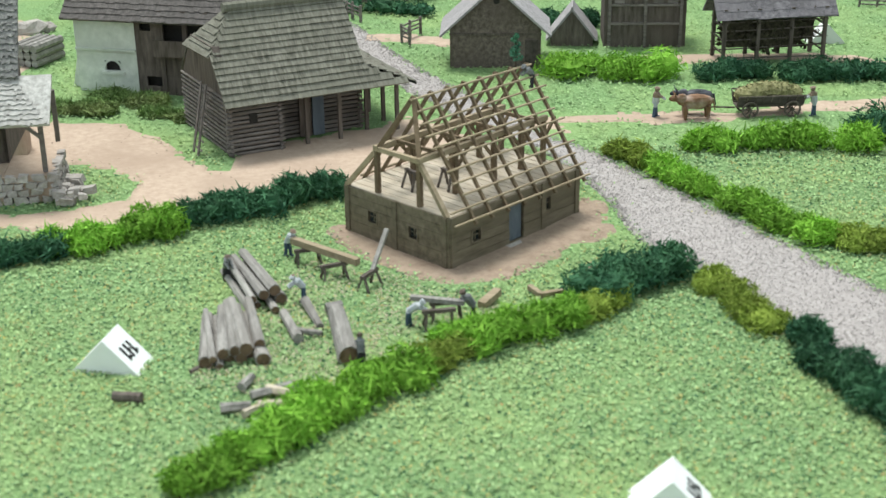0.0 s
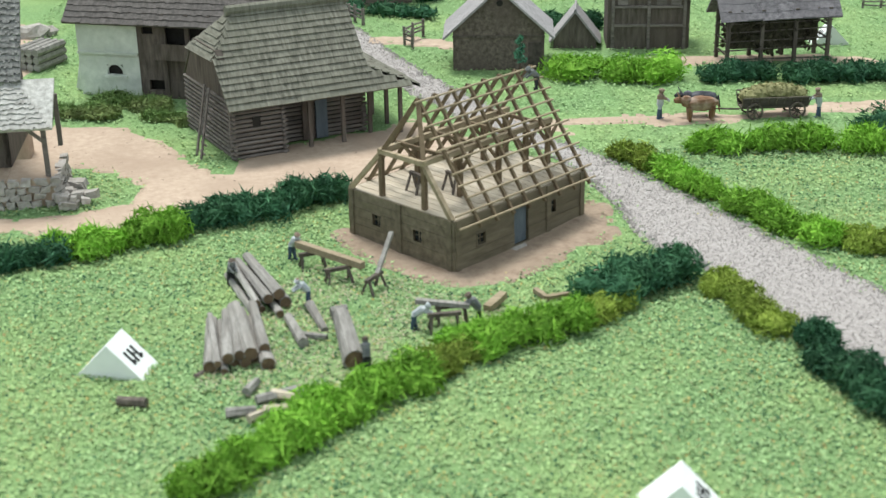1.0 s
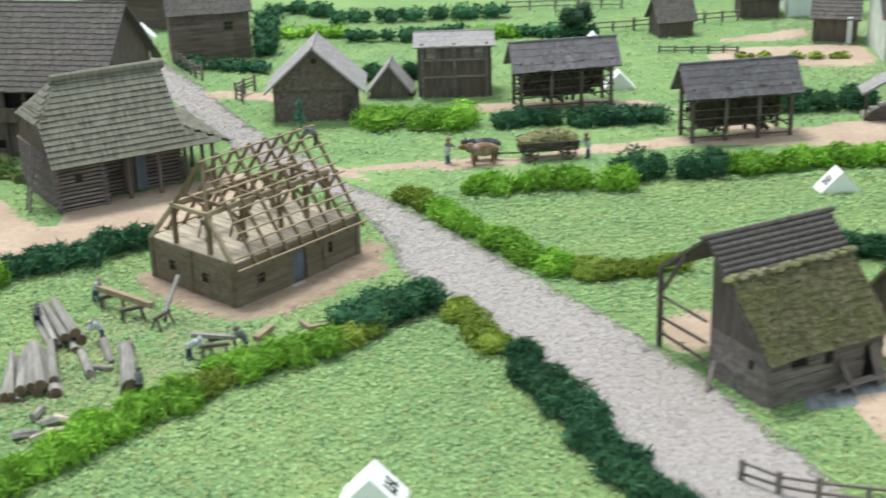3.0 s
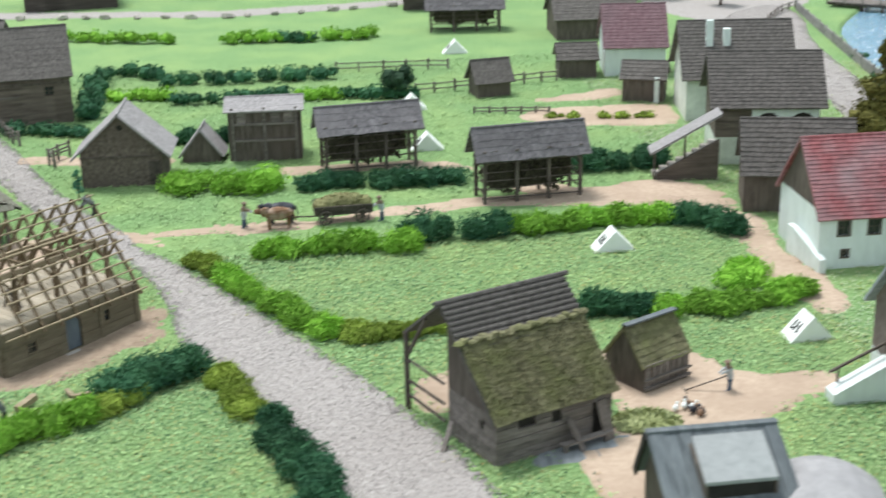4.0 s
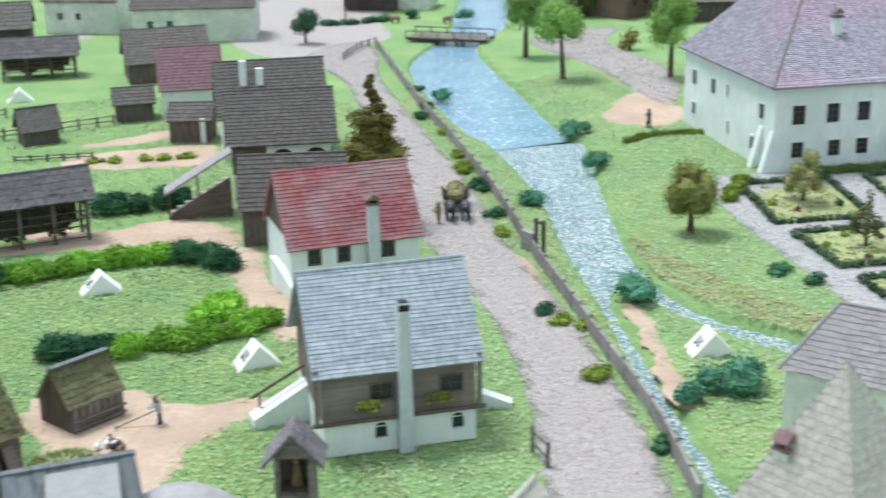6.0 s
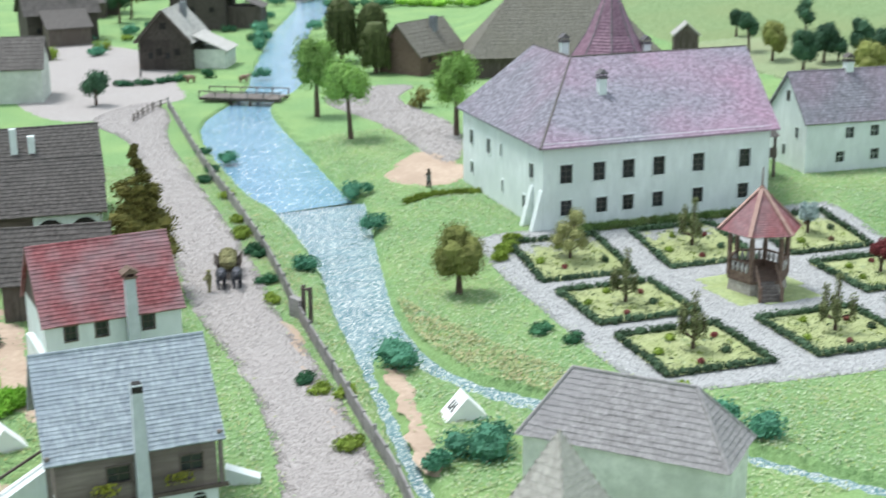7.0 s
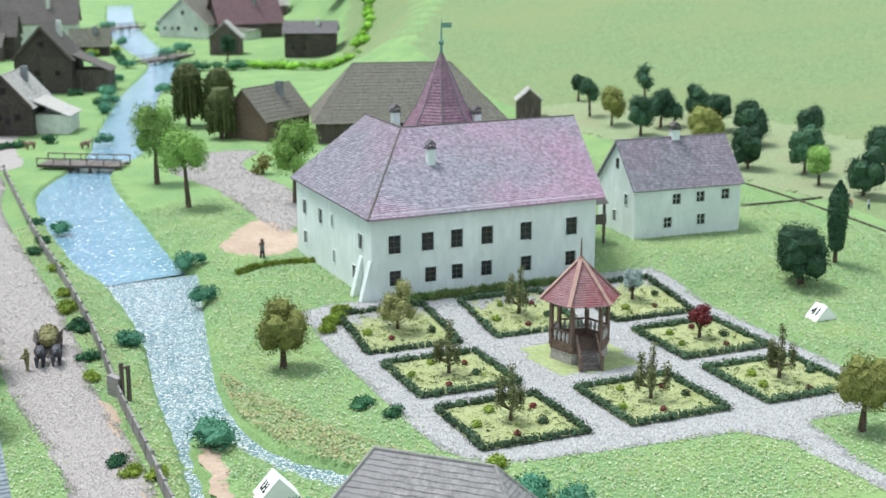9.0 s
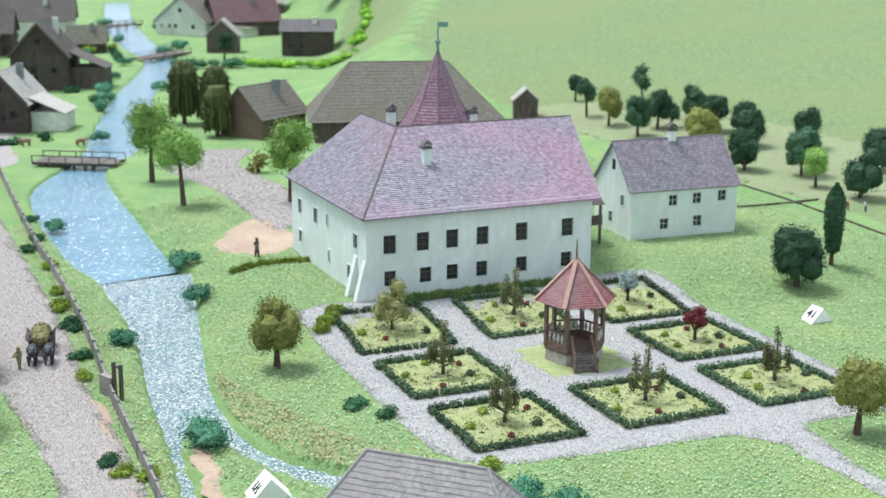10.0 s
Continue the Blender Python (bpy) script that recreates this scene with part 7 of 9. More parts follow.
solo("garden_wall", Geo().prism([(-1.2, 0), (1.2, 0), (1.2, 0.4), (-1.2, 1.3)], -0.5, 0.5), WALL, "short white sloping wall beside the house", "wall", 71.8, 60.6, 0, -20)
# red-roofed house: sloping white flank wall
rb = thing("flank_wall", "white plastered buttress wall with sloping top", "wall", 63.35, 89.4, 0, 96)
part("wall", Geo().prism([(-3.0, 0), (3.0, 0), (3.0, 2.5), (2.0, 2.5), (-3.0, 1.2)], -0.3, 0.3), WALL, rb)


# ---- fences, bridge, carts ----
def plank_fence(label, line, high, gap=2.4, solid=True, name="fence", material=None, rails=2):
    pts = curve_through(line, False, 12) if len(line) > 2 else [tuple(Vector(line[0]).lerp(Vector(line[1]), k / 30)) for k in range(31)]
    out, last = [pts[0]], pts[0]
    for p in pts:
        if math.dist(p, last) >= gap:
            out.append(p)
            last = p
    ox, oy = out[0]
    th = thing(name, label, "fence", ox, oy, 0, 0)
    mt = material or LOGGREY
    for i, (x, y) in enumerate(out):
        z = hz(x, y)
        h = high * random.uniform(1.05, 1.25)
        part("post", Geo().beam((x - ox, y - oy, z - 0.3), (x - ox + random.uniform(-0.05, 0.05), y - oy + random.uniform(-0.05, 0.05), z + h), 0.24, 0.24), mt, th)
        if i + 1 < len(out):
            x2, y2 = out[i + 1]
            z2 = hz(x2, y2)
            if solid:
                part("board", Geo().beam((x - ox, y - oy, z + high / 2 - 0.15), (x2 - ox, y2 - oy, z2 + high / 2 - 0.15 + random.uniform(-0.04, 0.04)), 0.2, high + 0.3), mt, th)
            else:
                for r in range(rails):
                    f = high * (0.45 + 0.5 * r / max(1, rails - 1))
                    part("rail", Geo().beam((x - ox, y - oy, z + f + random.uniform(-0.06, 0.06)), (x2 - ox, y2 - oy, z2 + f + random.uniform(-0.06, 0.06)), 0.12, 0.14), mt, th)
    return th


plank_fence("long weathered grey plank fence along the river", [(106.5, 206), (98.4, 158), (95.2, 135), (91.4, 111), (87.4, 91), (85.0, 77), (83.2, 67), (81.0, 54), (77.8, 42)], 1.45, material=FENCEGREY)
gp = thing("gate_posts", "pair of dark gate posts with a plank box", "gate", 87.6, 92.0, 0, -75)
part("box", Geo().box(-0.9, -0.4, 0, 0.9, 0.3, 1.9), FENCEGREY, gp)
for x in (-0.2, 0.9):
    part("post", Geo().beam((x + 1.2, 0, 0), (x + 1.2, 0, 3.4), 0.3, 0.3), WOOD, gp)
part("bar", Geo().beam((0.9, 0, 3.1), (2.2, 0, 3.1), 0.2, 0.2), WOOD, gp)
plank_fence("rough pole fence round the meadow", [(28, 174), (37, 173.5), (45, 172.5)], 1.3, 2.6, False)
plank_fence("rough pole fence beside the garden hut", [(37.5, 158.5), (44.6, 159.4), (50.6, 161), (57, 162.6)], 1.3, 2.2, False)
plank_fence("low pole fence in the vegetable garden", [(43.4, 146.4), (50, 145.2), (53, 144.8)], 0.75, 1.6, False)
plank_fence("weathered pole fence by the gabled shed", [(-13.6, 149.6), (-11.8, 145.8), (-10.2, 142.4), (-9.1, 141.8)], 1.6, 1.6, False, rails=3)
plank_fence("leaning weathered pole fence beside the road", [(-3.4, 136.4), (-5.2, 132.8), (-3.9, 131.2)], 1.7, 1.7, False, rails=3)
plank_fence("grey pole railing near the bridge", [(98, 196), (103, 204), (108, 209)], 1.2, 2.2, False)
plank_fence("thin railing by the far timber fence", [(28.5, 50.5), (31, 48.4), (37, 46.4)], 1.2, 2.0, False)
plank_fence("grey post fence beside the grey-roofed house", [(71.4, 52.8), (71.5, 50.4)], 1.7, 2.2, False)


def bridge(label, x, y, rz, length, width):
    th = thing("wooden_bridge", label, "bridge", x, y, 0, rz, "wooden bridges")
    for k in range(int(length / 0.5)):
        xx = -length / 2 + k * 0.5
        part("plank", Geo().box(xx, -width / 2, 0.75, xx + 0.44, width / 2, 0.9 + random.uniform(-0.02, 0.02)), LOGGREY, th)
    for s in (-1, 1):
        part("girder", Geo().box(-length / 2, s * width * 0.4 - 0.2, 0.35, length / 2, s * width * 0.4 + 0.2, 0.75), WOOD, th)
        part("handrail", Geo().beam((-length / 2, s * width / 2, 2.0), (length / 2, s * width / 2, 2.0), 0.18, 0.18), LOGGREY, th)
        for k in range(6):
            xx = -length / 2 + length * k / 5
            part("rail_post", Geo().beam((xx, s * width / 2, 0.5), (xx, s * width / 2, 2.1), 0.18, 0.18), LOGGREY, th)
        for xx in (-length * 0.12, length * 0.12):
            part("pile", Geo().cyl((xx, s * width * 0.4, -1.6), (xx, s * width * 0.4, 0.5), 0.25, None, 7), WOOD, th)
    return th


bridge("grey plank footbridge with handrails over the river", 120.0, 205.5, -38, 14.8, 5)
bridge("far plank footbridge across the stream", 192.4, 360, 33, 22, 5)
bridge("most distant footbridge over the stream", 214.5, 464, 20, 18, 5)

hay_wagon(25.4, 107.8, 4, 5.4, 2.1)
for dx, dy, mt, lab in ((0, 0, OX, "brown and white ox figure yoked to the wagon"), (0.3, 1.1, BLACKOX, "dark grey ox figure yoked beside another")):
    draught_animal(19.4 + dx, 106.6 + 1.3 * dy, 184, mt, lab, k=1.4)
figure(16.2, 107.2, None, 0, 2.5, 5, FIG_B, "blue-skirted model figure leading the oxen")
figure(29.0, 107.2, None, 180, 2.4, 10, FIG_B, "pale model figure walking behind the wagon")
hw = hay_wagon(86.0, 108.2, 72, 3.8, 2.3)
hw["label"] = "dark wooden cart with a small load of hay"
for dx in (-0.75, 0.75):
    draught_animal(84.7 + dx * 1.0, 104.0 - dx * 0.3, 252, BLACKOX, "black ox figure harnessed to the cart", k=1.35)
figure(82.4, 103.2, None, 200, 2.3, 0, HAY, "tan model carter standing beside the oxen")
figure(49.2, 66.3, None, 190, 2.2, 12, FIG_B, "light blue model figure holding a rake")
solo("rake", Geo().cyl((0, 0, 1.1), (-2.8, 0.3, 0.1), 0.05, None, 5).beam((-2.8, -0.25, 0.08), (-2.8, 0.8, 0.08), 0.08, 0.08), WOOD, "long thin wooden rake", "rake", 49.0, 66.3, 0)
for x, y, mt, lab in ((203.0, 108.6, FIG_R, "tiny red-clad seated picnic figure on the grass"), (204.6, 106.8, FIG_B, "tiny pale-clad seated picnic figure on the grass")):
    figure(x, y, None, 200, 1.5, 25, mt, lab)
figure(118.2, 127.0, None, 90, 2.4, 0, FIG_D, "dark model figure on the sandy patch")
figure(110.6, 240.5, None, 0, 2.2, 0, FIG_D, "dark model figure on the far street")
for x, y, a in ((126.2, 224.6, 10), (117.4, 229.6, 190)):
    draught_animal(x, y, a, OX, "brown horse figure on the path by the bridge", "horse_figurine")
random.seed(5)
for k in range(9):
    x, y = 45 + random.uniform(-1.3, 1.3), 63.4 + random.uniform(-1.0, 1.0)
    solo("hen_figurine", Geo().ball((0, 0, 0.28), 0.24, (1.4, 0.8, 1), 0.05, 7, 5).ball((0.32, 0, 0.5), 0.12).cyl((0, 0.06, 0), (0, 0.06, 0.2), 0.03, None, 4), (WHITE, BLACKOX, OX)[k % 3], "tiny painted hen figure in the yard", "animal model", x, y, 0.08, random.uniform(0, 360), "hens")
solo("straw_mound", leaf_cards(Geo().ball((0, 0, 0), 1.7, (1.3, 1, 0.35), 0.15), shell((0, 0, 0), 1.8, (1.3, 1, 0.4), 500, np.random.RandomState(6), 0.1, 0), 0.4, 0.4, 6), LIGHTMOSS, "low heap of yellow straw in the yard", "straw", 42.4, 62.4, 0, 0)
# stack of firewood at the farmhouse
fw = thing("firewood_stack", "stack of grey split logs against the farmhouse", "wood", -39.8, 127.5, 0, 70)
for k in range(14):
    part("log", Geo().cyl((-2.2, (k % 5 - 2) * 0.75, 0.4 + (k // 5) * 0.7), (2.2, (k % 5 - 2) * 0.75, 0.4 + (k // 5) * 0.7), 0.38, None, 7), LOGBARK, fw)
solo("stone_heap", Geo().ball((0, 0, 0.3), 1.6, (1.4, 1, 0.6), 0.3, 9, 6).ball((1.6, 0.8, 0.3), 1.1, (1.2, 1, 0.6), 0.3, 8, 5), STONE, "pale heap of broken stones by the track", "stones", -44, 139, 0)


# ---- hedges and shrubs ----
BRIGHT, OLIVE, DEEP = ("bright green flock hedge", HEDGE_L), ("olive green low bush row", HEDGE_Y), ("dark green bristly hedge", HEDGE_D)
MEADOW = ("tall soft green grass", TALLGRASS)
HEDGES = [
    (BRIGHT, 2.5, 1.7, [(-11.5, 52.5), (-8.6, 56.4), (-5.6, 59.6), (-2.6, 62.6)], "along the field"),
    (OLIVE, 2.2, 1.3, [(-2.4, 62.9), (-0.2, 65.0)], "in the field hedge"),
    (BRIGHT, 2.6, 1.9, [(0.2, 65.4), (3.2, 67.7), (6.2, 69.6)], "beside the building site"),
    (OLIVE, 2.2, 1.3, [(6.4, 69.8), (9.2, 71.8)], "at the hedge's end"),
    (DEEP, 3.0, 2.3, [(8.2, 73.2), (11, 74.6), (14.0, 76.2)], "at the roadside"),
    (OLIVE, 2.3, 1.2, [(14.6, 74.2), (16.0, 70.6), (17.4, 67.6)], "along the gravel road"),
    (DEEP, 2.5, 1.9, [(18.0, 66.2), (19.8, 60.6), (21.2, 56.0)], "along the gravel road"),
    (DEEP, 2.2, 1.5, [(21.4, 55.4), (23.6, 49.0), (25, 45)], "along the lower road"),
    (DEEP, 2.2, 1.7, [(-30, 78.4), (-25.8, 78.6)], "beside the farm track"),
    (BRIGHT, 2.4, 1.8, [(-25.0, 79.8), (-21.6, 81.6), (-18.6, 83.0)], "beside the farm track"),
    (DEEP, 2.6, 2.1, [(-18.0, 84.6), (-15.2, 86.2), (-12.6, 87.4)], "beside the farm track"),
    (DEEP, 2.2, 2.0, [(-11.8, 88.6), (-9.0, 90.2)], "near the building site"),
    (OLIVE, 1.8, 1.5, [(12.0, 98.2), (13.8, 95.8)], "by the road bend"),
    (BRIGHT, 2.0, 1.4, [(14.2, 95.2), (15.8, 92.2), (17.3, 89.2)], "by the road"),
    (BRIGHT, 2.2, 1.5, [(18.9, 86.4), (21, 83.2), (23.0, 80.0)], "by the road"),
    (OLIVE, 2.0, 1.3, [(24.2, 79.6), (27.6, 79.2), (31.2, 80.0)], "in the meadow"),
    (BRIGHT, 2.6, 1.9, [(18, 99.4), (24, 98.8), (30, 98.4)], "between field and track"),
    (DEEP, 3.0, 2.8, [(31.6, 100.4), (35.6, 100.6), (39.2, 101.2)], "between field and track"),
    (BRIGHT, 2.5, 1.9, [(40.6, 101.2), (47, 101.8), (54.8, 102.4)], "between field and track"),
    (DEEP, 2.6, 2.2, [(56.0, 102.0), (58.4, 99.6), (59.4, 96.6)], "at the path's corner"),
    (BRIGHT, 3.6, 2.3, [(9.6, 120.6), (14.6, 119.4), (20.2, 118.2)], "before the sheds"),
    (DEEP, 2.8, 1.7, [(22.4, 118.6), (29.6, 118.6), (37.4, 118.4)], "before the hay racks"),
    (DEEP, 3.2, 2.3, [(51.2, 119.4), (55.4, 120.2), (60.0, 121.0)], "by the covered stair"),
    (DEEP, 2.8, 2.5, [(-2.9, 152.6), (-3.9, 162), (-4.2, 170), (-3.4, 175)], "far field boundary"),
    (DEEP, 2.8, 2.4, [(-2.2, 177), (0.6, 177.3), (3.2, 175)], "far field boundary"),
    (DEEP, 2.8, 2.1, [(5.4, 171), (15.4, 169.4)], "far field boundary"),
    (DEEP, 2.8, 2.1, [(17.6, 170.8), (26.8, 170.4)], "far field boundary"),
    (BRIGHT, 2.6, 1.7, [(-1.4, 163.4), (2, 162.8), (5.4, 161.8)], "far field boundary"),
    (DEEP, 2.6, 1.9, [(6.4, 159.2), (13.3, 157.8), (20.2, 159.2)], "far field boundary"),
    (BRIGHT, 2.4, 1.7, [(23, 158.2), (27.4, 157.8)], "far field boundary"),
    (DEEP, 2.4, 1.7, [(28.4, 158), (31.8, 157.2)], "far field boundary"),
    (DEEP, 2.2, 1.6, [(32.9, 157), (36.8, 156.4)], "under the round bush"),
    (DEEP, 2.6, 1.6, [(-11.4, 147.6), (-6, 146.2), (-2.4, 144.6)], "below the dark barn"),
    (DEEP, 2.2, 1.7, [(8.4, 139.6), (13.6, 138.8)], "behind the sheds"),
    (BRIGHT, 2.6, 2.0, [(-13.4, 207), (-5, 203.5), (4, 201)], "far meadow"),
    (BRIGHT, 2.6, 2.0, [(12.4, 199), (20.2, 198)], "far meadow"),
    (DEEP, 2.4, 1.7, [(20.8, 198.4), (25, 197.6)], "far meadow"),
    (BRIGHT, 2.6, 2.0, [(25.4, 197.4), (35.4, 198.4)], "far meadow"),
    (DEEP, 2.2, 1.8, [(42.8, 81.4), (47.2, 80.6)], "behind the moss-roofed shed"),
    (BRIGHT, 2.4, 1.5, [(48.8, 80.0), (54.6, 80.6), (60.4, 82.0)], "across the garden"),
    (BRIGHT, 3.0, 1.2, [(56.2, 84.6), (57.4, 88.2)], "leafy bed by the path"),
    (BRIGHT, 5.0, 2.8, [(206, 328.5), (213, 321), (219.5, 315.6)], "beyond the stream"),
    (BRIGHT, 4.6, 2.2, [(224, 317), (231, 313.4)], "beyond the stream"),
    (DEEP, 4.6, 3.0, [(186, 334), (196, 328), (203, 326)], "beyond the stream"),
    (BRIGHT, 5.0, 3.4, [(238.5, 325), (262, 362), (287, 400)], "beyond the stream"),
    (BRIGHT, 3.0, 2.0, [(174, 232), (180, 246)], "behind the dark cottage"),
    (DEEP, 2.2, 1.4, [(104, 232), (110, 231), (116, 233)], "by the path to the bridge"),
    (OLIVE, 0.9, 0.45, [(113.6, 123.6), (118, 123.0), (122.4, 122.2)], "low beside the sandy patch"),
    (OLIVE, 0.9, 0.45, [(123.0, 122.0), (127.0, 121.0)], "low beside the sandy patch"),
    (OLIVE, 1.6, 0.8, [(112.4, 97.5), (116, 101)], "low at the manor's foot"),
    (MEADOW, 1.0, 0.7, [(122.5, 100.6), (127, 99.9), (132, 99.2)], "low at the manor's front"),
    (MEADOW, 1.0, 0.7, [(133, 99.2), (140, 98.3), (146, 97.4)], "low at the manor's front"),
    (MEADOW, 2.4, 1.0, [(-38, 111.5), (-33, 111), (-28.5, 110.2)], "below the farmhouse"),
    (MEADOW, 2.2, 1.1, [(-30, 114), (-25.5, 112.2)], "below the farmhouse"),
    (MEADOW, 1.6, 0.6, [(-25.5, 109.4), (-22.5, 108.2)], "below the farmhouse"),
]
for k, ((what, mt), w, h, line, where) in enumerate(HEDGES):
    far = line[0][1] > 140
    hedge("hedge", f"{what} {where}", line, w, h, mt, (0.34 if mt is not HEDGE_Y else 0.26) if not far else 0.42, 380 if not far else 70, seed=k, slim=0.17 if not far else 0.3, bristle=0.0 if far else 0.5 if mt is HEDGE_L else 0.4)
SHRUBS = [(110.7, 132.4, 1.5), (106.7, 117.2, 1.5), (94.0, 105.6, 1.3), (90.6, 75.4, 1.9), (91.6, 77.6, 1.5), (88.2, 56.6, 1.9), (90.4, 57.4, 1.7), (85.0, 56.2, 1.2), (107.6, 52.6, 1.7), (109, 50.0, 1.5), (102.4, 160, 1.3), (152.6, 291, 2.2), (144.1, 266, 2.2), (166.8, 292, 2.2), (149, 280, 2.0), (131, 228, 1.6), (164, 318, 2.0), (158, 306, 2.0), (184, 320, 2.4), (180, 308, 2.2), (174, 298, 2.0), (176, 346, 2.2), (198, 372, 2.2), (206, 382, 2.4), (196, 410, 2.2), (188, 330, 2.0), (212, 470, 2.4), (226, 452, 2.4)]
for k, (x, y, r) in enumerate(SHRUBS):
    hedge("shrub", "rounded blue-green foam shrub on the bank", [(x - r * 0.4, y), (x + r * 0.4, y + 0.3)], r * 1.7, r * 1.35, SHRUB, 0.24, 260, "bank shrubs", "shrub", 40 + k)
LOW = [(95.8, 149.5), (92.3, 122.8), (90.8, 115), (82.6, 73.5), (82.1, 76), (80.7, 62.4), (98.5, 154.4), (91.6, 121), (90.6, 112.8), (87.0, 97.4), (88.4, 103.4), (84.2, 72.0), (107.2, 74), (108.4, 59.6), (101, 167), (96, 140), (105.8, 77.6), (93.5, 128), (79.6, 50), (147, 101.5)]
for k, (x, y) in enumerate(LOW):
    hedge("low_bush", "small olive tuft beside the fence", [(x - 0.4, y - 0.4), (x + 0.4, y + 0.5)], 1.5, 0.95, HEDGE_Y if k % 2 else HEDGE_D, 0.2, 130, "fence tufts", "bush", 70 + k)

# ---- trees ----
tree("broadleaf_tree", "airy light green broadleaf tree on the river bank", 121.5, 160.3, 12.2, 3.6, LEAF_T, 0.36, leaves=6500, lumps=15, leaf=0.27, core=0.62, group="river bank trees", sq=(1, 1, 1.15))
tree("broadleaf_tree", "airy light green broadleaf tree beyond another", 124.6, 182.0, 13.0, 4.1, LEAF_T, 0.4, leaves=6500, lumps=15, leaf=0.29, core=0.62, group="river bank trees")
tree("broadleaf_tree", "airy light green broadleaf tree by the manor drive", 136.0, 154.6, 12.4, 3.7, LEAF_T, 0.38, leaves=6500, lumps=15, leaf=0.27, core=0.62, group="river bank trees")
tree("round_tree", "small olive-brown round-crowned tree on the lawn", 104.2, 91.0, 7.2, 2.5, LEAF_O, 0.3, leaves=13000, lumps=20, leaf=0.15, core=0.72, sq=(1, 1, 1.15))
tree("round_tree", "yellow-olive round-crowned tree beside the garden path", 139.8, 49.6, 6.8, 2.5, LEAF_O, 0.28, leaves=13000, lumps=20, leaf=0.15, core=0.72, sq=(1, 1, 1.05))
tree("round_tree", "dense dark green round tree on the lawn", 169.4, 85.8, 7.4, 3.2, LEAF_D, 0.35, leaves=15000, lumps=26, leaf=0.17, core=0.8, sq=(1, 1, 1.08))
def cypress(x, y, high, r):
    th = thing("cypress", "slender dark green column tree", "tree", x, y, hz(x, y), 0)
    part("trunk", Geo().cyl((0, 0, 0), (0, 0, high * 0.8), 0.3, 0.1, 7), BARK, th)
    rng = np.random.RandomState(14)
    g = Geo()
    pts = []
    for k in range(15):
        f = k / 14
        q = r * min(1.0, 0.72 + 0.6 * f, (1.06 - f) * 3.2)
        c = (rng.uniform(-0.06, 0.06), rng.uniform(-0.06, 0.06), high * (0.2 + 0.76 * f))
        g.ball(c, q * 0.8, (1, 1, 0.8), 0.08, 9, 6)
        pts.append(shell(c, q, (1, 1, 0.8), 650, rng, 0.25, -1))
    part("crown", leaf_cards(g, np.concatenate(pts), 0.2, 0, 3), LEAF_D, th)


cypress(178.4, 88.8, 10.6, 1.35)
tree("broadleaf_tree", "small dark tree on the far street", 96.0, 214.0, 7.0, 2.6, LEAF_D, 0.25, leaves=800, leaf=0.4)
tree("dead_shrub", "sparse brown shrub on the manor drive", 142.5, 180.5, 3.4, 2.2, LEAF_C, 0.2, leaves=300, leaf=0.5, core=0.3)
tree("bush_tree", "round dark bush with a short trunk in the meadow", 35.2, 157.2, 4.2, 2.2, LEAF_D, 0.25, leaves=1500, leaf=0.28, core=0.82, sq=(1.2, 1.2, 0.8))


def conifer(x, y, high, r, z=None):
    th = thing("conifer", "tall brown-green conifer with ragged tiers", "tree", x, y, hz(x, y), 0)
    part("trunk", Geo().cyl((0, 0, 0), (0, 0, high * 0.95), 0.35, 0.06, 7), BARK, th)
    rng = np.random.RandomState(12)
    g = Geo()
    pts = []
    for k in range(26):
        f = k / 25
        zc = high * (0.22 + 0.76 * f)
        rr = r * (1.02 - f ** 1.5) * (0.8 + 0.2 * min(1, f / 0.2)) * (1.06 if k % 7 in (2, 3) else 0.8) * rng.uniform(0.85, 1.15)
        n = max(3, int(11 * (1.1 - f)))
        for j in range(n):
            a = rng.uniform(0, 6.28)
            c = (rr * 0.62 * math.cos(a) + 0.3 * math.sin(k), rr * 0.62 * math.sin(a), zc + rng.uniform(-0.4, 0.4))
            q = max(0.35, rr * 0.52)
            g.ball(c, q * 0.6, (1, 1, 0.6), 0.25, 6, 4)
            pts.append(shell(c, q, (1.1, 1.1, 0.7), 70, rng, 0.5, -1))
    part("crown", leaf_cards(g, np.concatenate(pts), 0.27, 0, 1), LEAF_C, th)


conifer(76.6, 106.0, 15.2, 3.9)
for x, y, h, r in ((152.6, 240, 13.2, 3.4), (157.6, 235.5, 12.4, 3.2), (152.4, 222.0, 9.6, 3.0)):
    th = thing("willow", "dark drooping willow with hanging strands", "tree", x, y, hz(x, y), 0, "willows")
    part("trunk", Geo().cyl((0, 0, 0), (0, 0, h * 0.7), 0.5, 0.25, 7), BARK, th)
    rng = np.random.RandomState(int(x))
    g = Geo()
    for k in range(90):
        a, q = rng.uniform(0, 6.28), r * math.sqrt(rng.uniform(0.1, 1))
        top = h - (q / r) ** 2 * h * 0.22 - rng.uniform(0, 0.6)
        bottom = h * rng.uniform(0.08, 0.3)
        xx, yy = q * math.cos(a), q * math.sin(a)
        g.cyl((xx * 0.8, yy * 0.8, top), (xx * 1.05, yy * 1.05, bottom), 0.42, 0.2, 5)
        zz = rng.uniform(bottom, top, 22)
        leaf_cards(g, np.c_[xx + rng.normal(0, 0.35, 22), yy + rng.normal(0, 0.35, 22), zz], 0.6, 0, k)
    g.ball((0, 0, h * 0.72), r * 0.85, (1, 1, 1.25), 0.15)
    part("crown", g, LEAF_W, th)
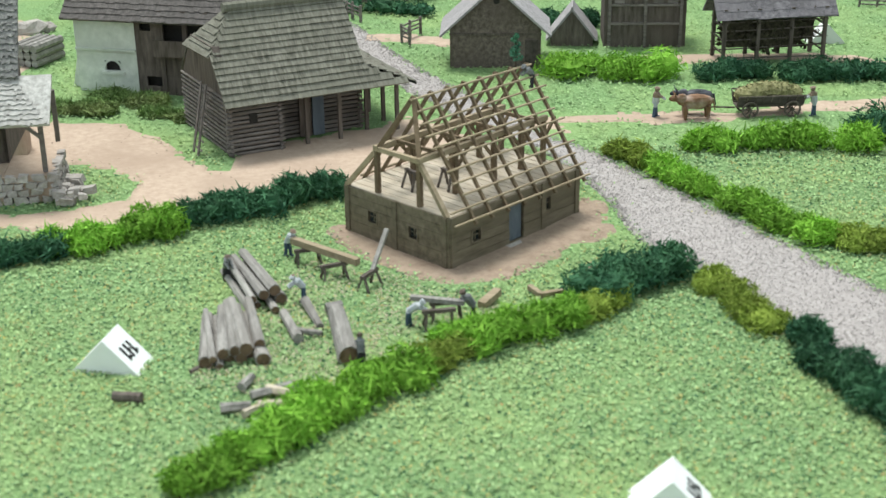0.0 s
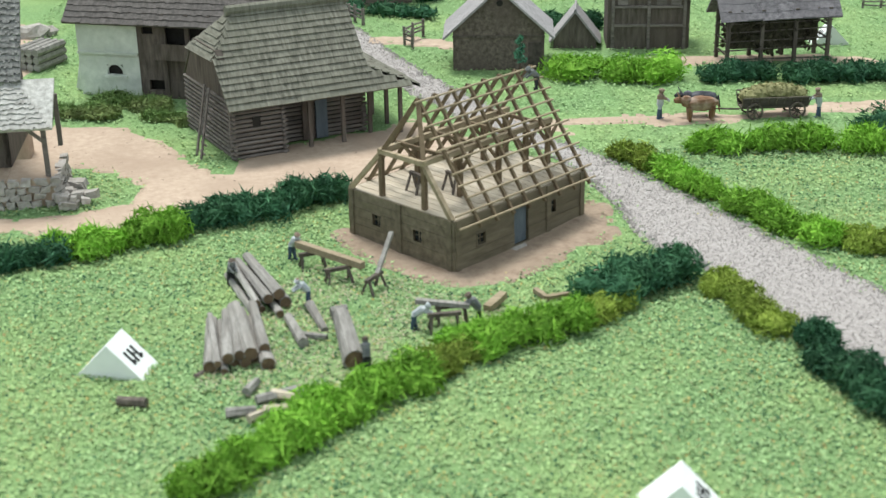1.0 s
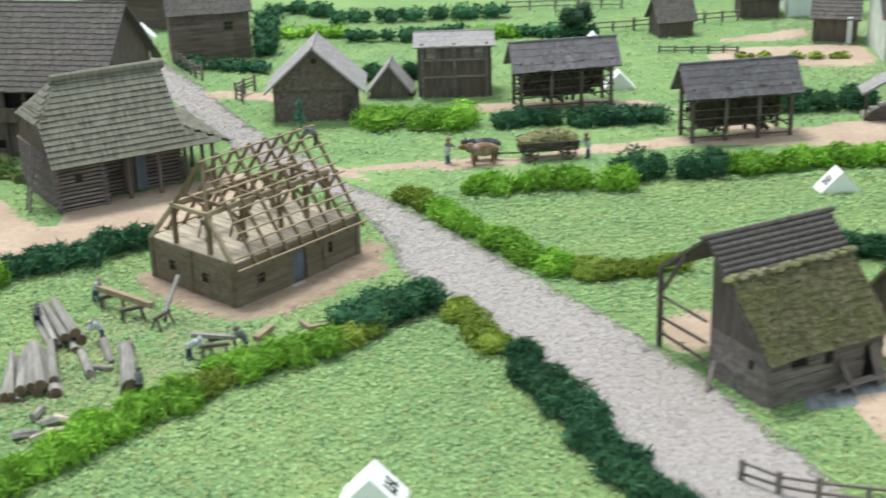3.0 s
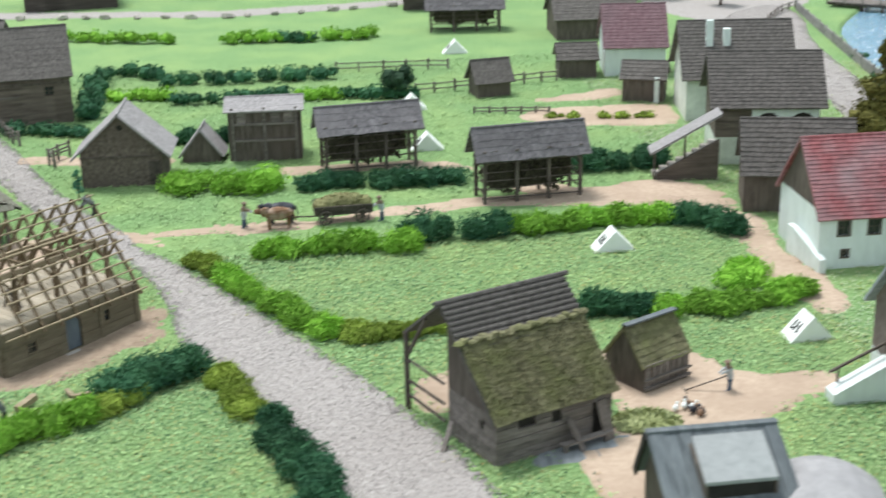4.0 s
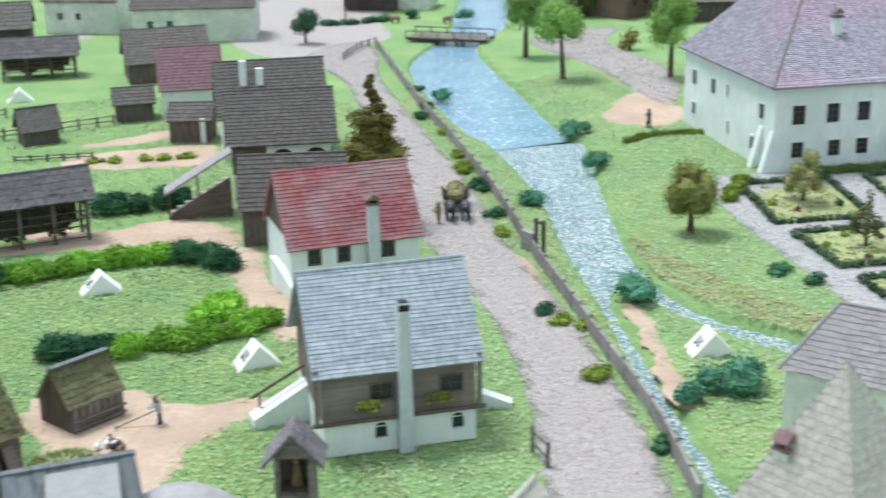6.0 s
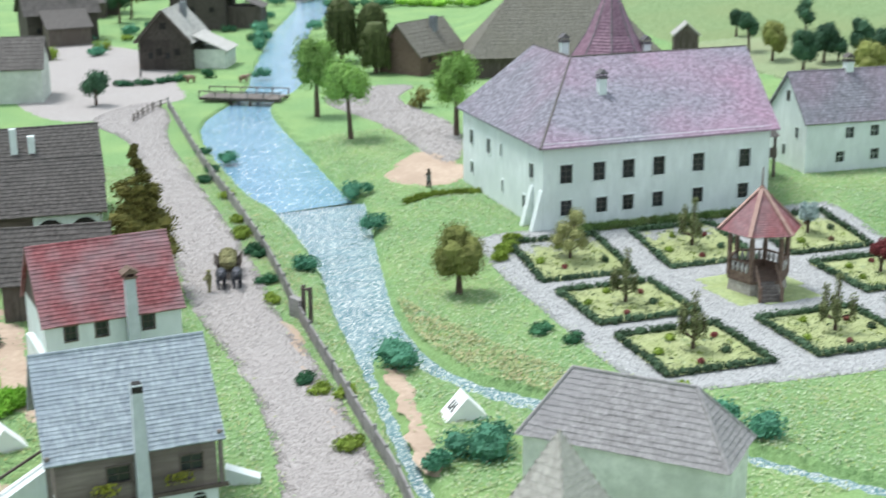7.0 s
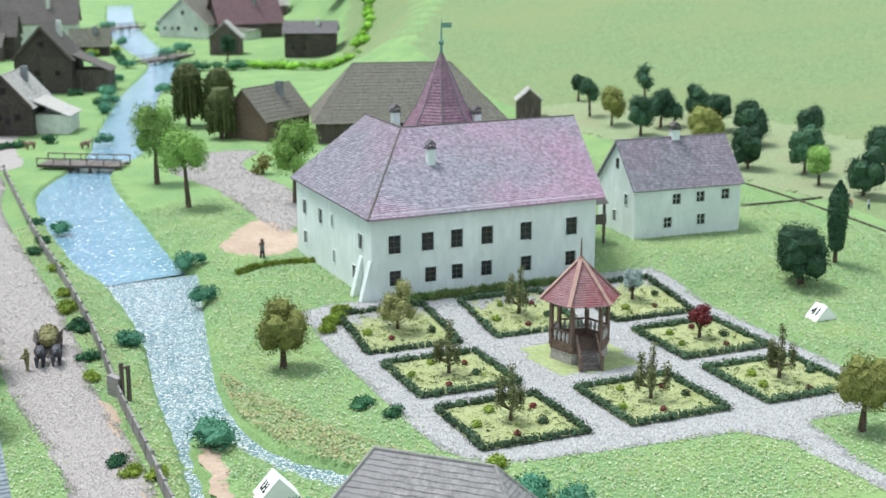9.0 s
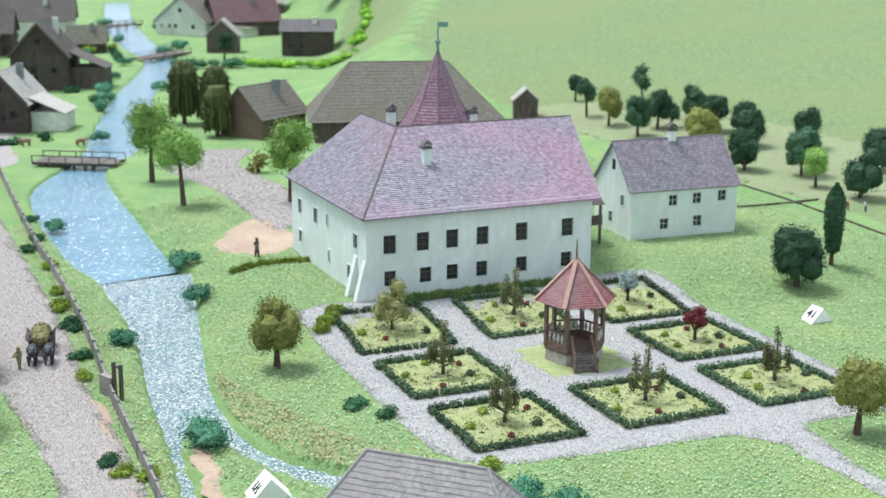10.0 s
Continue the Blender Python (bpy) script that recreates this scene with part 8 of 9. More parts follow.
HILL = [(219.3, 196, 5.7, 1.5, LEAF_D), (213, 183.9, 7.8, 2.0, LEAF_D), (211.4, 175.1, 7.6, 2.6, LEAF_O), (210, 164.9, 8.0, 2.7, LEAF_D), (216.4, 167, 7.5, 2.5, LEAF_D), (225.4, 167.3, 6.8, 2.5, LEAF_D), (222.4, 157.8, 7.2, 2.4, LEAF_D), (216.9, 155.7, 6.2, 3.4, LEAF_O), (223.9, 152.8, 6.6, 2.4, LEAF_D),
        (219.9, 146.9, 6.7, 2.6, LEAF_D), (208.4, 135.6, 7.4, 2.8, LEAF_D), (226.1, 139.3, 7.4, 2.4, LEAF_D), (213.1, 127.7, 8.3, 3.0, LEAF_D), (209.4, 121, 6.4, 1.9, LEAF_T), (225, 122.8, 7.1, 2.8, LEAF_D), (209.7, 112.5, 8.2, 3.1, LEAF_D)]
for k, (x, y, h, r, mt) in enumerate(HILL):
    tree("orchard_tree", ("olive-brown" if mt is LEAF_O else "light green" if mt is LEAF_T else "dark green") + " round orchard tree on the hillside", x, y, h, r, mt, 0.26, leaves=4200, lumps=16, leaf=0.2, core=0.8, sq=(1, 1, 1.2), group="orchard trees", seed=k)
for x, y, h in ((228.2, 185.7, 8.6), (218.7, 165.8, 6.5)):
    tree("conifer", "dark ragged conifer among the orchard trees", x, y, h, h * 0.28, LEAF_D, 0.2, leaves=700, lumps=9, leaf=0.4, sq=(0.9, 0.9, 1.5), cone=True, group="hillside conifers")
plank_fence("low dark field boundary on the slope", [(190.5, 118), (200.4, 116.4), (217, 113.4), (226, 112)], 0.3, 3.0, True, "field_boundary", WOOD)
plank_fence("low dark field boundary beside the lawn", [(201.8, 129), (200.4, 116.6), (195.4, 94), (193, 84)], 0.25, 3.0, True, "field_boundary", WOOD)


# ---- the manor's garden ----
def bed(i, j, tree_kind):
    u0, v0, w, h = 0.4 + 14.3 * i, 0.1 + 13.7 * j, 10.4, 10.6
    cx, cy = manor_garden_frame(u0 + w / 2, v0 + h / 2)
    z0 = hz(cx, cy)
    th = thing("flower_bed", {"candelabra": "square bed edged with low hedge round a pruned tree", "olive": "square bed edged with low hedge round a yellow-green tree", "red": "square bed edged with low hedge round a dark red tree", "pale": "square bed edged with low hedge round a silvery shrub"}[tree_kind], "flower bed", cx, cy, z0, -8.4, "garden beds")
    sx = (hz(*manor_garden_frame(u0 + w, v0 + h / 2)) - hz(*manor_garden_frame(u0, v0 + h / 2))) / w
    sy = (hz(*manor_garden_frame(u0 + w / 2, v0 + h)) - hz(*manor_garden_frame(u0 + w / 2, v0))) / h
    lift = lambda x, y: sx * x + sy * y
    g = Geo()
    n = 12
    rng = np.random.RandomState(10 * i + j)
    vs = [(x, y, lift(x, y) + 0.16 + rng.uniform(0, 0.12)) for y in np.linspace(-h / 2, h / 2, n) for x in np.linspace(-w / 2, w / 2, n)]
    g.add(vs, [(b * n + a, b * n + a + 1, (b + 1) * n + a + 1, (b + 1) * n + a) for b in range(n - 1) for a in range(n - 1)])
    pts = np.c_[rng.uniform(-w / 2 + 1, w / 2 - 1, 1800), rng.uniform(-h / 2 + 1, h / 2 - 1, 1800), np.zeros(1800)]
    pts[:, 2] = lift(pts[:, 0], pts[:, 1]) + 0.24
    part("planting", leaf_cards(g, pts, 0.14, 0.6, i), LIGHTMOSS, th, "pale yellow-green ground planting")
    g = Geo()
    cards = []
    random.seed(31 * i + j)
    for (xa, ya), (xb, yb) in (((-w / 2, -h / 2), (w / 2, -h / 2)), ((w / 2, -h / 2), (w / 2, h / 2)), ((w / 2, h / 2), (-w / 2, h / 2)), ((-w / 2, h / 2), (-w / 2, -h / 2))):
        for k in range(14):
            x, y = xa + (xb - xa) * k / 14 + rng.uniform(-0.1, 0.1), ya + (yb - ya) * k / 14 + rng.uniform(-0.1, 0.1)
            c = (x * 0.95, y * 0.95, lift(x, y) + 0.42)
            q = rng.uniform(0.75, 1.2)
            g.ball(c, 0.36 * q, (1.05, 1.05, 0.85), 0.35, 6, 4)
            cards.append(shell(c, 0.55 * q, (1.15, 1.15, 0.95), 70, rng, 0.45))
    part("border_hedge", leaf_cards(g, np.concatenate(cards), 0.17, 0, 2), BORDER, th, "low dark green clipped border")
    for k in range(5):
        a = 2 * math.pi * k / 5 + 0.6 + 0.3 * i
        x, y = 3.2 * math.cos(a) + rng.uniform(-0.7, 0.7), 3.2 * math.sin(a) + rng.uniform(-0.7, 0.7)
        rc = 0.3 if k in (0, 3) else rng.uniform(0.35, 0.6)
        g = Geo().ball((x, y, lift(x, y) + 0.4), rc * 0.8, (1, 1, 0.9), 0.25, 6, 4)
        leaf_cards(g, shell((x, y, lift(x, y) + 0.42), rc, (1.1, 1.1, 0.9), 120, rng), 0.17, 0, k)
        part("flower_clump" if k in (0, 3) else "low_shrub", g, FLOWER if k in (0, 3) else (HEDGE_Y if k < 3 else BORDER), th, "red flower clump" if k in (0, 3) else "")
    for mt, n, sz in ((HEDGE_Y, 26, 0.3), (BORDER, 16, 0.26), (LAWNFLAKES, 22, 0.34)):
        g = Geo()
        for k in range(n):
            x, y = rng.uniform(-w / 2 + 1.2, w / 2 - 1.2), rng.uniform(-h / 2 + 1.2, h / 2 - 1.2)
            leaf_cards(g, shell((x, y, lift(x, y) + 0.22), sz * rng.uniform(0.5, 1.3), (1.2, 1.2, 0.7), 26, rng), 0.15, 0.2, k)
        tagged(part("ground_cover", g, mt, th), kind="stuff")
    g = Geo().cyl((0, 0, 0), (0, 0, 1.5), 0.2, 0.15, 6)
    c = Geo()
    if tree_kind == "candelabra":
        tips = []
        for k in range(6):
            a = 2 * math.pi * k / 6 + rng.uniform(-0.3, 0.3)
            q = rng.uniform(0.8, 1.5)
            hh = rng.uniform(2.6, 4.2) if k else 5.2
            q = q if k else 0.1
            g.cyl((0, 0, 0.9 + 0.1 * k), (q * math.cos(a), q * math.sin(a), 1.5 + 0.1 * k), 0.11, 0.08, 5).cyl((q * math.cos(a), q * math.sin(a), 1.5 + 0.1 * k), (q * 1.05 * math.cos(a), q * 1.05 * math.sin(a), hh), 0.1, 0.05, 5)
            for f in np.linspace(0.2, 1, 6):
                tips.append(shell((q * math.cos(a), q * math.sin(a), 1.3 + (hh - 1.3) * f), 0.44, (1, 1, 1.2), 80, rng, 0.6, -1))
        leaf_cards(c, np.concatenate(tips), 0.18, 0, 5)
        mt = NEEDLE
    else:
        R = {"olive": 1.95, "red": 1.3, "pale": 1.2}[tree_kind]
        mt = {"olive": PALEOLIVE, "red": LEAF_R, "pale": LEAF_P}[tree_kind]
        zt = 1.0 + R
        lp = []
        for k in range(9):
            a, e = k * 2.4, rng.uniform(-0.8, 1.2)
            p = (0.6 * R * math.cos(a) * (1 - 0.3 * e), 0.6 * R * math.sin(a) * (1 - 0.3 * e), zt + e * R * 0.75)
            g.cyl((0, 0, 1.0), p, 0.08, 0.04, 5)
            c.ball(p, R * 0.3, (1, 1, 1), 0.25, 6, 4)
            lp.append(shell(p, R * 0.48, (1, 1, 1.1), 330, rng, 0.5, -1))
        leaf_cards(c, np.concatenate(lp), 0.18, 0, 6)
    tr = part("trunk", g, BARK, th)
    part("foliage", c, mt, th)
    return th


for i, j, kind in ((0, 0, "candelabra"), (1, 0, "candelabra"), (2, 0, "candelabra"), (0, 1, "candelabra"), (2, 1, "red"), (0, 2, "olive"), (1, 2, "candelabra"), (2, 2, "pale")):
    bed(i, j, kind)


def gazebo():
    cx, cy = 130.9, 78.4
    lawn = [manor_garden_frame(14.7 + a, 13.8 + b) for a, b in ((0, 0), (10.4, 0), (10.4, 10.6), (0, 10.6))]
    sheet("lawn", lawn, GAZEBOMOSS, "square of pale moss round the garden pavilion", "lawn", 0.16, jit=0.06)
    th = thing("gazebo", "hexagonal wooden garden pavilion with red tiled roof", "gazebo", cx, cy, hz(cx, cy) + 0.1, 8)
    R, F, E, A = 2.9, 1.5, 6.3, 10.3
    ang = [math.radians(60 * k + 30) for k in range(6)]
    P = [(R * math.cos(a), R * math.sin(a)) for a in ang]
    g = Geo()
    n = len(P)
    g.add([(x * 1.04, y * 1.04, 0) for x, y in P] + [(x, y, F - 0.3) for x, y in P], [(k, (k + 1) % 6, 6 + (k + 1) % 6, 6 + k) for k in range(6)])
    part("stone_base", g, STONE, th, "grey stone plinth")
    part("floor", Geo().add([(x * 1.05, y * 1.05, z) for z in (F - 0.3, F) for x, y in P], [(k, (k + 1) % 6, 6 + (k + 1) % 6, 6 + k) for k in range(6)] + [(6, 7, 8, 9, 10, 11)]), WOODBROWN, th)
    door = 3
    for k in range(6):
        x, y = P[k]
        part("post", Geo().beam((x, y, F), (x, y, E), 0.34, 0.34), WOODBROWN, th)
        x2, y2 = P[(k + 1) % 6]
        part("top_beam", Geo().beam((x, y, E - 0.15), (x2, y2, E - 0.15), 0.3, 0.3), WOODBROWN, th)
        fr = Geo()
        for q in range(9):
            f0, f1 = q / 9, (q + 1) / 9
            p0, p1 = Vector((x, y, 0)).lerp(Vector((x2, y2, 0)), f0) * 1.12, Vector((x, y, 0)).lerp(Vector((x2, y2, 0)), f1) * 1.12
            fr.add([(p0.x, p0.y, E - 0.05), (p1.x, p1.y, E - 0.05), ((p0.x + p1.x) / 2, (p0.y + p1.y) / 2, E - 0.6)], [(0, 1, 2)])
            fr.add([(p0.x * 0.97, p0.y * 0.97, E - 0.05), (p1.x * 0.97, p1.y * 0.97, E - 0.05), ((p0.x + p1.x) / 2 * 0.97, (p0.y + p1.y) / 2 * 0.97, E - 0.6)], [(2, 1, 0)])
        part("fringe", fr, PALESHINGLE, th, "pale carved scalloped fringe")
        if k != door:
            part("panel", Geo().beam((x, y, F + 0.35), (x2, y2, F + 0.35), 0.16, 0.7), WOODBROWN, th)
            part("rail", Geo().beam((x, y, F + 1.75), (x2, y2, F + 1.75), 0.2, 0.16), WOODBROWN, th)
            for q in range(1, 5):
                p = Vector((x, y, 0)).lerp(Vector((x2, y2, 0)), q / 5)
                part("baluster", Geo().cyl((p.x, p.y, F + 0.7), (p.x, p.y, F + 1.15), 0.1, 0.2, 6).cyl((p.x, p.y, F + 1.15), (p.x, p.y, F + 1.7), 0.2, 0.08, 6), PALESHINGLE, th)
    o = 4.1
    for k in range(6):
        a, b = ang[k], ang[(k + 1) % 6]
        p, q = (o * math.cos(a), o * math.sin(a), E - 0.1), (o * math.cos(b), o * math.sin(b), E - 0.1)
        m, s = slope_frame(p, q, (0, 0, A))
        w = math.dist(p, q)
        g = Geo().add([p, q, (0, 0, A)], [(0, 1, 2)])
        part("roof", tiles(g, w, s, 0.26, 0.3, 0.06, m, 0.08, lambda y: (-w / 2 * (1 - y / s), w / 2 * (1 - y / s))), REDTILE, th)
        part("hip_board", Geo().beam((o * 1.02 * math.cos(a), o * 1.02 * math.sin(a), E), (0, 0, A + 0.1), 0.42, 0.14), PINKTRIM, th, "pinkish hip board")
    part("finial", Geo().cyl((0, 0, A - 0.2), (0, 0, A + 2.0), 0.13, 0.05, 6), WOODBROWN, th)
    ax, ay = (P[door][0] + P[(door + 1) % 6][0]) / 2, (P[door][1] + P[(door + 1) % 6][1]) / 2
    dn = Vector((ax, ay, 0)).normalized()
    sd = Vector((-dn.y, dn.x, 0))
    for k in range(5):
        c = Vector((ax, ay, 0)) + dn * (0.25 + 0.42 * k)
        hgt = F - 0.3 * k
        part("step", Geo().beam(tuple(c - sd * (0.85 + 0.06 * k) + Vector((0, 0, hgt / 2))), tuple(c + sd * (0.85 + 0.06 * k) + Vector((0, 0, hgt / 2))), 0.46, hgt), LOGGREY, th)
    for sgn in (-1, 1):
        b0 = Vector((ax, ay, F + 1.6)) + sd * sgn * 1.0
        b1 = Vector((ax, ay, 1.2)) + dn * 2.1 + sd * sgn * 1.05
        part("stair_rail", Geo().beam(tuple(b0), tuple(b1), 0.2, 0.3), WOODBROWN, th)
        part("newel", Geo().beam((b1.x, b1.y, 0), tuple(b1 + Vector((0, 0, 0.3))), 0.26, 0.26), WOODBROWN, th)
    return th


gazebo()
sheet("dirt_edge", curve_through([(85.2, 92), (86.5, 88), (84, 80), (82, 68.7), (80.4, 60), (79.6, 60.4), (81.2, 69.2), (82.8, 79.7), (84.8, 87)]), DIRT, "orange earth edge of the river road", "path", 0.13, jit=0.15)
sheet("dirt_bank", curve_through([(83.8, 57), (85.2, 56.5), (88.2, 66), (90.2, 74), (89.4, 76), (87.2, 69)]), DIRT, "eroded reddish earth bank of the stream", "bank", 0.12, jit=0.2)
# covered passage between manor and annex
cp = thing("covered_passage", "dark wooden covered passage between two white houses", "passage", 158.6, 112.4, 1.4, -8)
part("roof", Geo().prism([(-2.2, 5.4), (2.2, 5.4), (0, 6.6)], -1.2, 4.6, pose(0, 0, 0, 0, 0, 90)), SHINGLE, cp)
part("walkway", Geo().box(-4.6, -1.6, 2.6, 1.2, 1.6, 2.9), WOOD, cp)
for x in (-4.2, 0.9):
    for y in (-1.5, 1.5):
        part("post", Geo().beam((x, y, 0), (x, y, 5.4), 0.28, 0.28), WOOD, cp)
part("parapet", Geo().box(-4.6, -1.6, 2.9, 1.2, -1.45, 3.9), WOOD, cp)
# vegetable beds on a bare strip
sheet("dirt_path", curve_through([(48, 143.6), (52.6, 139.2), (58.9, 137), (65.1, 136.2), (67.3, 141), (67.3, 146), (58.4, 147.6), (51.4, 147)]), DIRT, "pale bare strip of the vegetable garden", "garden", 0.085, jit=0.22)
for k, (x, y) in enumerate(((52.8, 142.4), (54.9, 141.6), (58.2, 140.8), (60.6, 140.4), (63.1, 140.4))):
    hedge("vegetable_patch", "small patch of mixed vegetables", [(x - 0.5, y), (x + 0.6, y + 0.4)], 1.5, 0.8, HEDGE_Y, 0.3, 60, "vegetable patches", "plants", 90 + k)


# ---- loose scatter of the model makers ----
def scatter_ok(x, y):
    ok = river_depth(x, y) < 0.1
    rng = np.random.RandomState(5)
    xs, ys = x + rng.normal(0, 0.6, len(x)), y + rng.normal(0, 0.6, len(x))
    for mt, poly in BARE:
        ok &= ~inside(xs, ys, poly)
    return ok


def scatter(name, label, category, n, box, size, material, seed, keep=None, lift=0.07, tilt=0.55):
    rng = np.random.RandomState(seed)
    x, y = rng.uniform(box[0], box[2], n), rng.uniform(box[1], box[3], n)
    ok = keep(x, y) if keep else scatter_ok(x, y)
    x, y = x[ok], y[ok]
    n = len(x)
    z = height(x, y) + np.array([noise.noise(Vector((a * 0.13, b * 0.13, 0))) * 0.045 + noise.noise(Vector((a * 0.5, b * 0.5, 3))) * 0.015 for a, b in zip(x, y)]) + lift
    a = rng.uniform(0, 6.283, n)
    s = size * rng.uniform(0.5, 1.4, n)
    d = np.stack([np.cos(a), np.sin(a), rng.uniform(-tilt, tilt, n)], 1) * s[:, None]
    e = np.stack([-np.sin(a), np.cos(a), rng.uniform(-tilt, tilt, n)], 1) * s[:, None] * 0.6
    c = np.stack([x, y, z + s * 0.3], 1)
    v = np.stack([c - d * 0.5 - e * 0.4, c + d * 0.5 - e * 0.2, c + e * 0.6], 1).reshape(-1, 3)
    g = Geo()
    g.v = v.tolist()
    g.f = [(3 * i, 3 * i + 1, 3 * i + 2) for i in range(n)]
    return solo(name, g, material, label, category, kind="stuff")


scatter("grass", "coarse green flock flakes on the near meadow", "grass", 150000, (-36, 44, 62, 100), 0.22, FLAKES, 1)
scatter("grass", "coarse green flock flakes on the far meadow", "grass", 70000, (-45, 96, 66, 180), 0.3, FLAKES, 2)
scatter("grass", "short green flock flakes on the manor lawns", "grass", 170000, (60, 40, 195, 165), 0.24, LAWNFLAKES, 3)
scatter("fallen_leaves", "yellow and rust flecks in the grass", "leaves", 26000, (-36, 44, 62, 100), 0.17, FLECKS, 4, lift=0.08)


def pebbles(name, label, polys, n, size, material, seed):
    rng = np.random.RandomState(seed)
    g = Geo()
    vs = []
    for poly in polys:
        arr = np.array(poly)
        x, y = rng.uniform(arr[:, 0].min(), arr[:, 0].max(), n), rng.uniform(arr[:, 1].min(), arr[:, 1].max(), n)
        ok = inside(x, y, poly)
        vs.append(np.stack([x[ok], y[ok]], 1))
    p = np.concatenate(vs)
    z = height(p[:, 0], p[:, 1]) + 0.1
    k = len(p)
    a = rng.uniform(0, 6.283, k)
    s = size * rng.uniform(0.5, 1.35, k)
    ring = [np.stack([p[:, 0] + s * np.cos(a + 1.571 * i) * rng.uniform(0.7, 1.2, k), p[:, 1] + s * np.sin(a + 1.571 * i) * rng.uniform(0.7, 1.2, k), z - 0.03], 1) for i in range(4)]
    top = np.stack([p[:, 0] + rng.uniform(-0.3, 0.3, k) * s, p[:, 1] + rng.uniform(-0.3, 0.3, k) * s, z + s * 0.75], 1)
    g.v = np.stack(ring + [top], 1).reshape(-1, 3).tolist()
    g.f = [(5 * i + j, 5 * i + (j + 1) % 4, 5 * i + 4) for i in range(k) for j in range(4)]
    return solo(name, g, material, label, "gravel", kind="stuff")


PEBBLE = mat("loose_road_stones", (0.28, 0.255, 0.243), (0.52, 0.48, 0.46), 200, (0.39, 0.355, 0.34), 30, 0.95, 0.0, island=0.28)
PALEPEBBLE = mat("loose_pale_stones", (0.3, 0.3, 0.3), (0.54, 0.54, 0.53), 200, None, 30, 0.95, 0.0, island=0.22)
pebbles("gravel", "crushed grey stones of the village road", [curve_through(road_main)], 300000, 0.09, PEBBLE, 1)
pebbles("gravel", "crushed grey stones of the river road", [curve_through(road_river)], 180000, 0.09, PEBBLE, 2)
pebbles("gravel", "pale fine stones of the garden paths", [[manor_garden_frame(u, v) for u, v in GARDEN]], 100000, 0.085, PALEPEBBLE, 3)
YARD = [(-14, 62), (-8, 60), (-3, 64), (1, 68), (3, 72), (-3, 77), (-9, 79), (-12, 73)]
scatter("wood_shavings", "pale wood chips strewn round the carpenters", "shavings", 17000, (-15, 59, 4, 80), 0.13, SHAVINGS, 8, lambda x, y: inside(x, y, YARD) & (np.array([noise.noise(Vector((a * 0.45, b * 0.45, 7))) for a, b in zip(x, y)]) > -0.2), 0.09)
DRYBANK = [(95.3, 89.7), (95.7, 86.9), (95.2, 81.1), (95.8, 73.0), (96.7, 68.5), (100.5, 62.5), (104.5, 57), (106, 60), (103.2, 68), (101, 74.5), (100, 81.2), (98.9, 88.1), (98.6, 93.5)]
scatter("dry_grass", "dry yellowish grass on the river bank", "grass", 24000, (94, 56, 107, 95), 0.26, DRYGRASS, 12, lambda x, y: inside(x, y, DRYBANK) & (river_depth(x, y) < 0) & (np.array([noise.noise(Vector((a * 0.5, b * 0.5, 4))) for a, b in zip(x, y)]) > np.random.RandomState(3).uniform(-0.7, 0.7, len(x))), 0.08)
FENCESIDE = [(92, 128), (90.4, 112), (88, 97), (86, 84), (84, 70), (82, 58), (84, 58), (87, 71), (90, 86), (93, 100), (96, 116), (97, 130)]
scatter("dry_grass", "dry patches of grass along the fence", "grass", 12000, (82, 56, 98, 131), 0.24, DRYGRASS, 13, lambda x, y: inside(x, y, FENCESIDE) & (river_depth(x, y) < 0) & (np.array([noise.noise(Vector((a * 0.4, b * 0.4, 2))) for a, b in zip(x, y)]) > 0.05), 0.06)
random.seed(41)
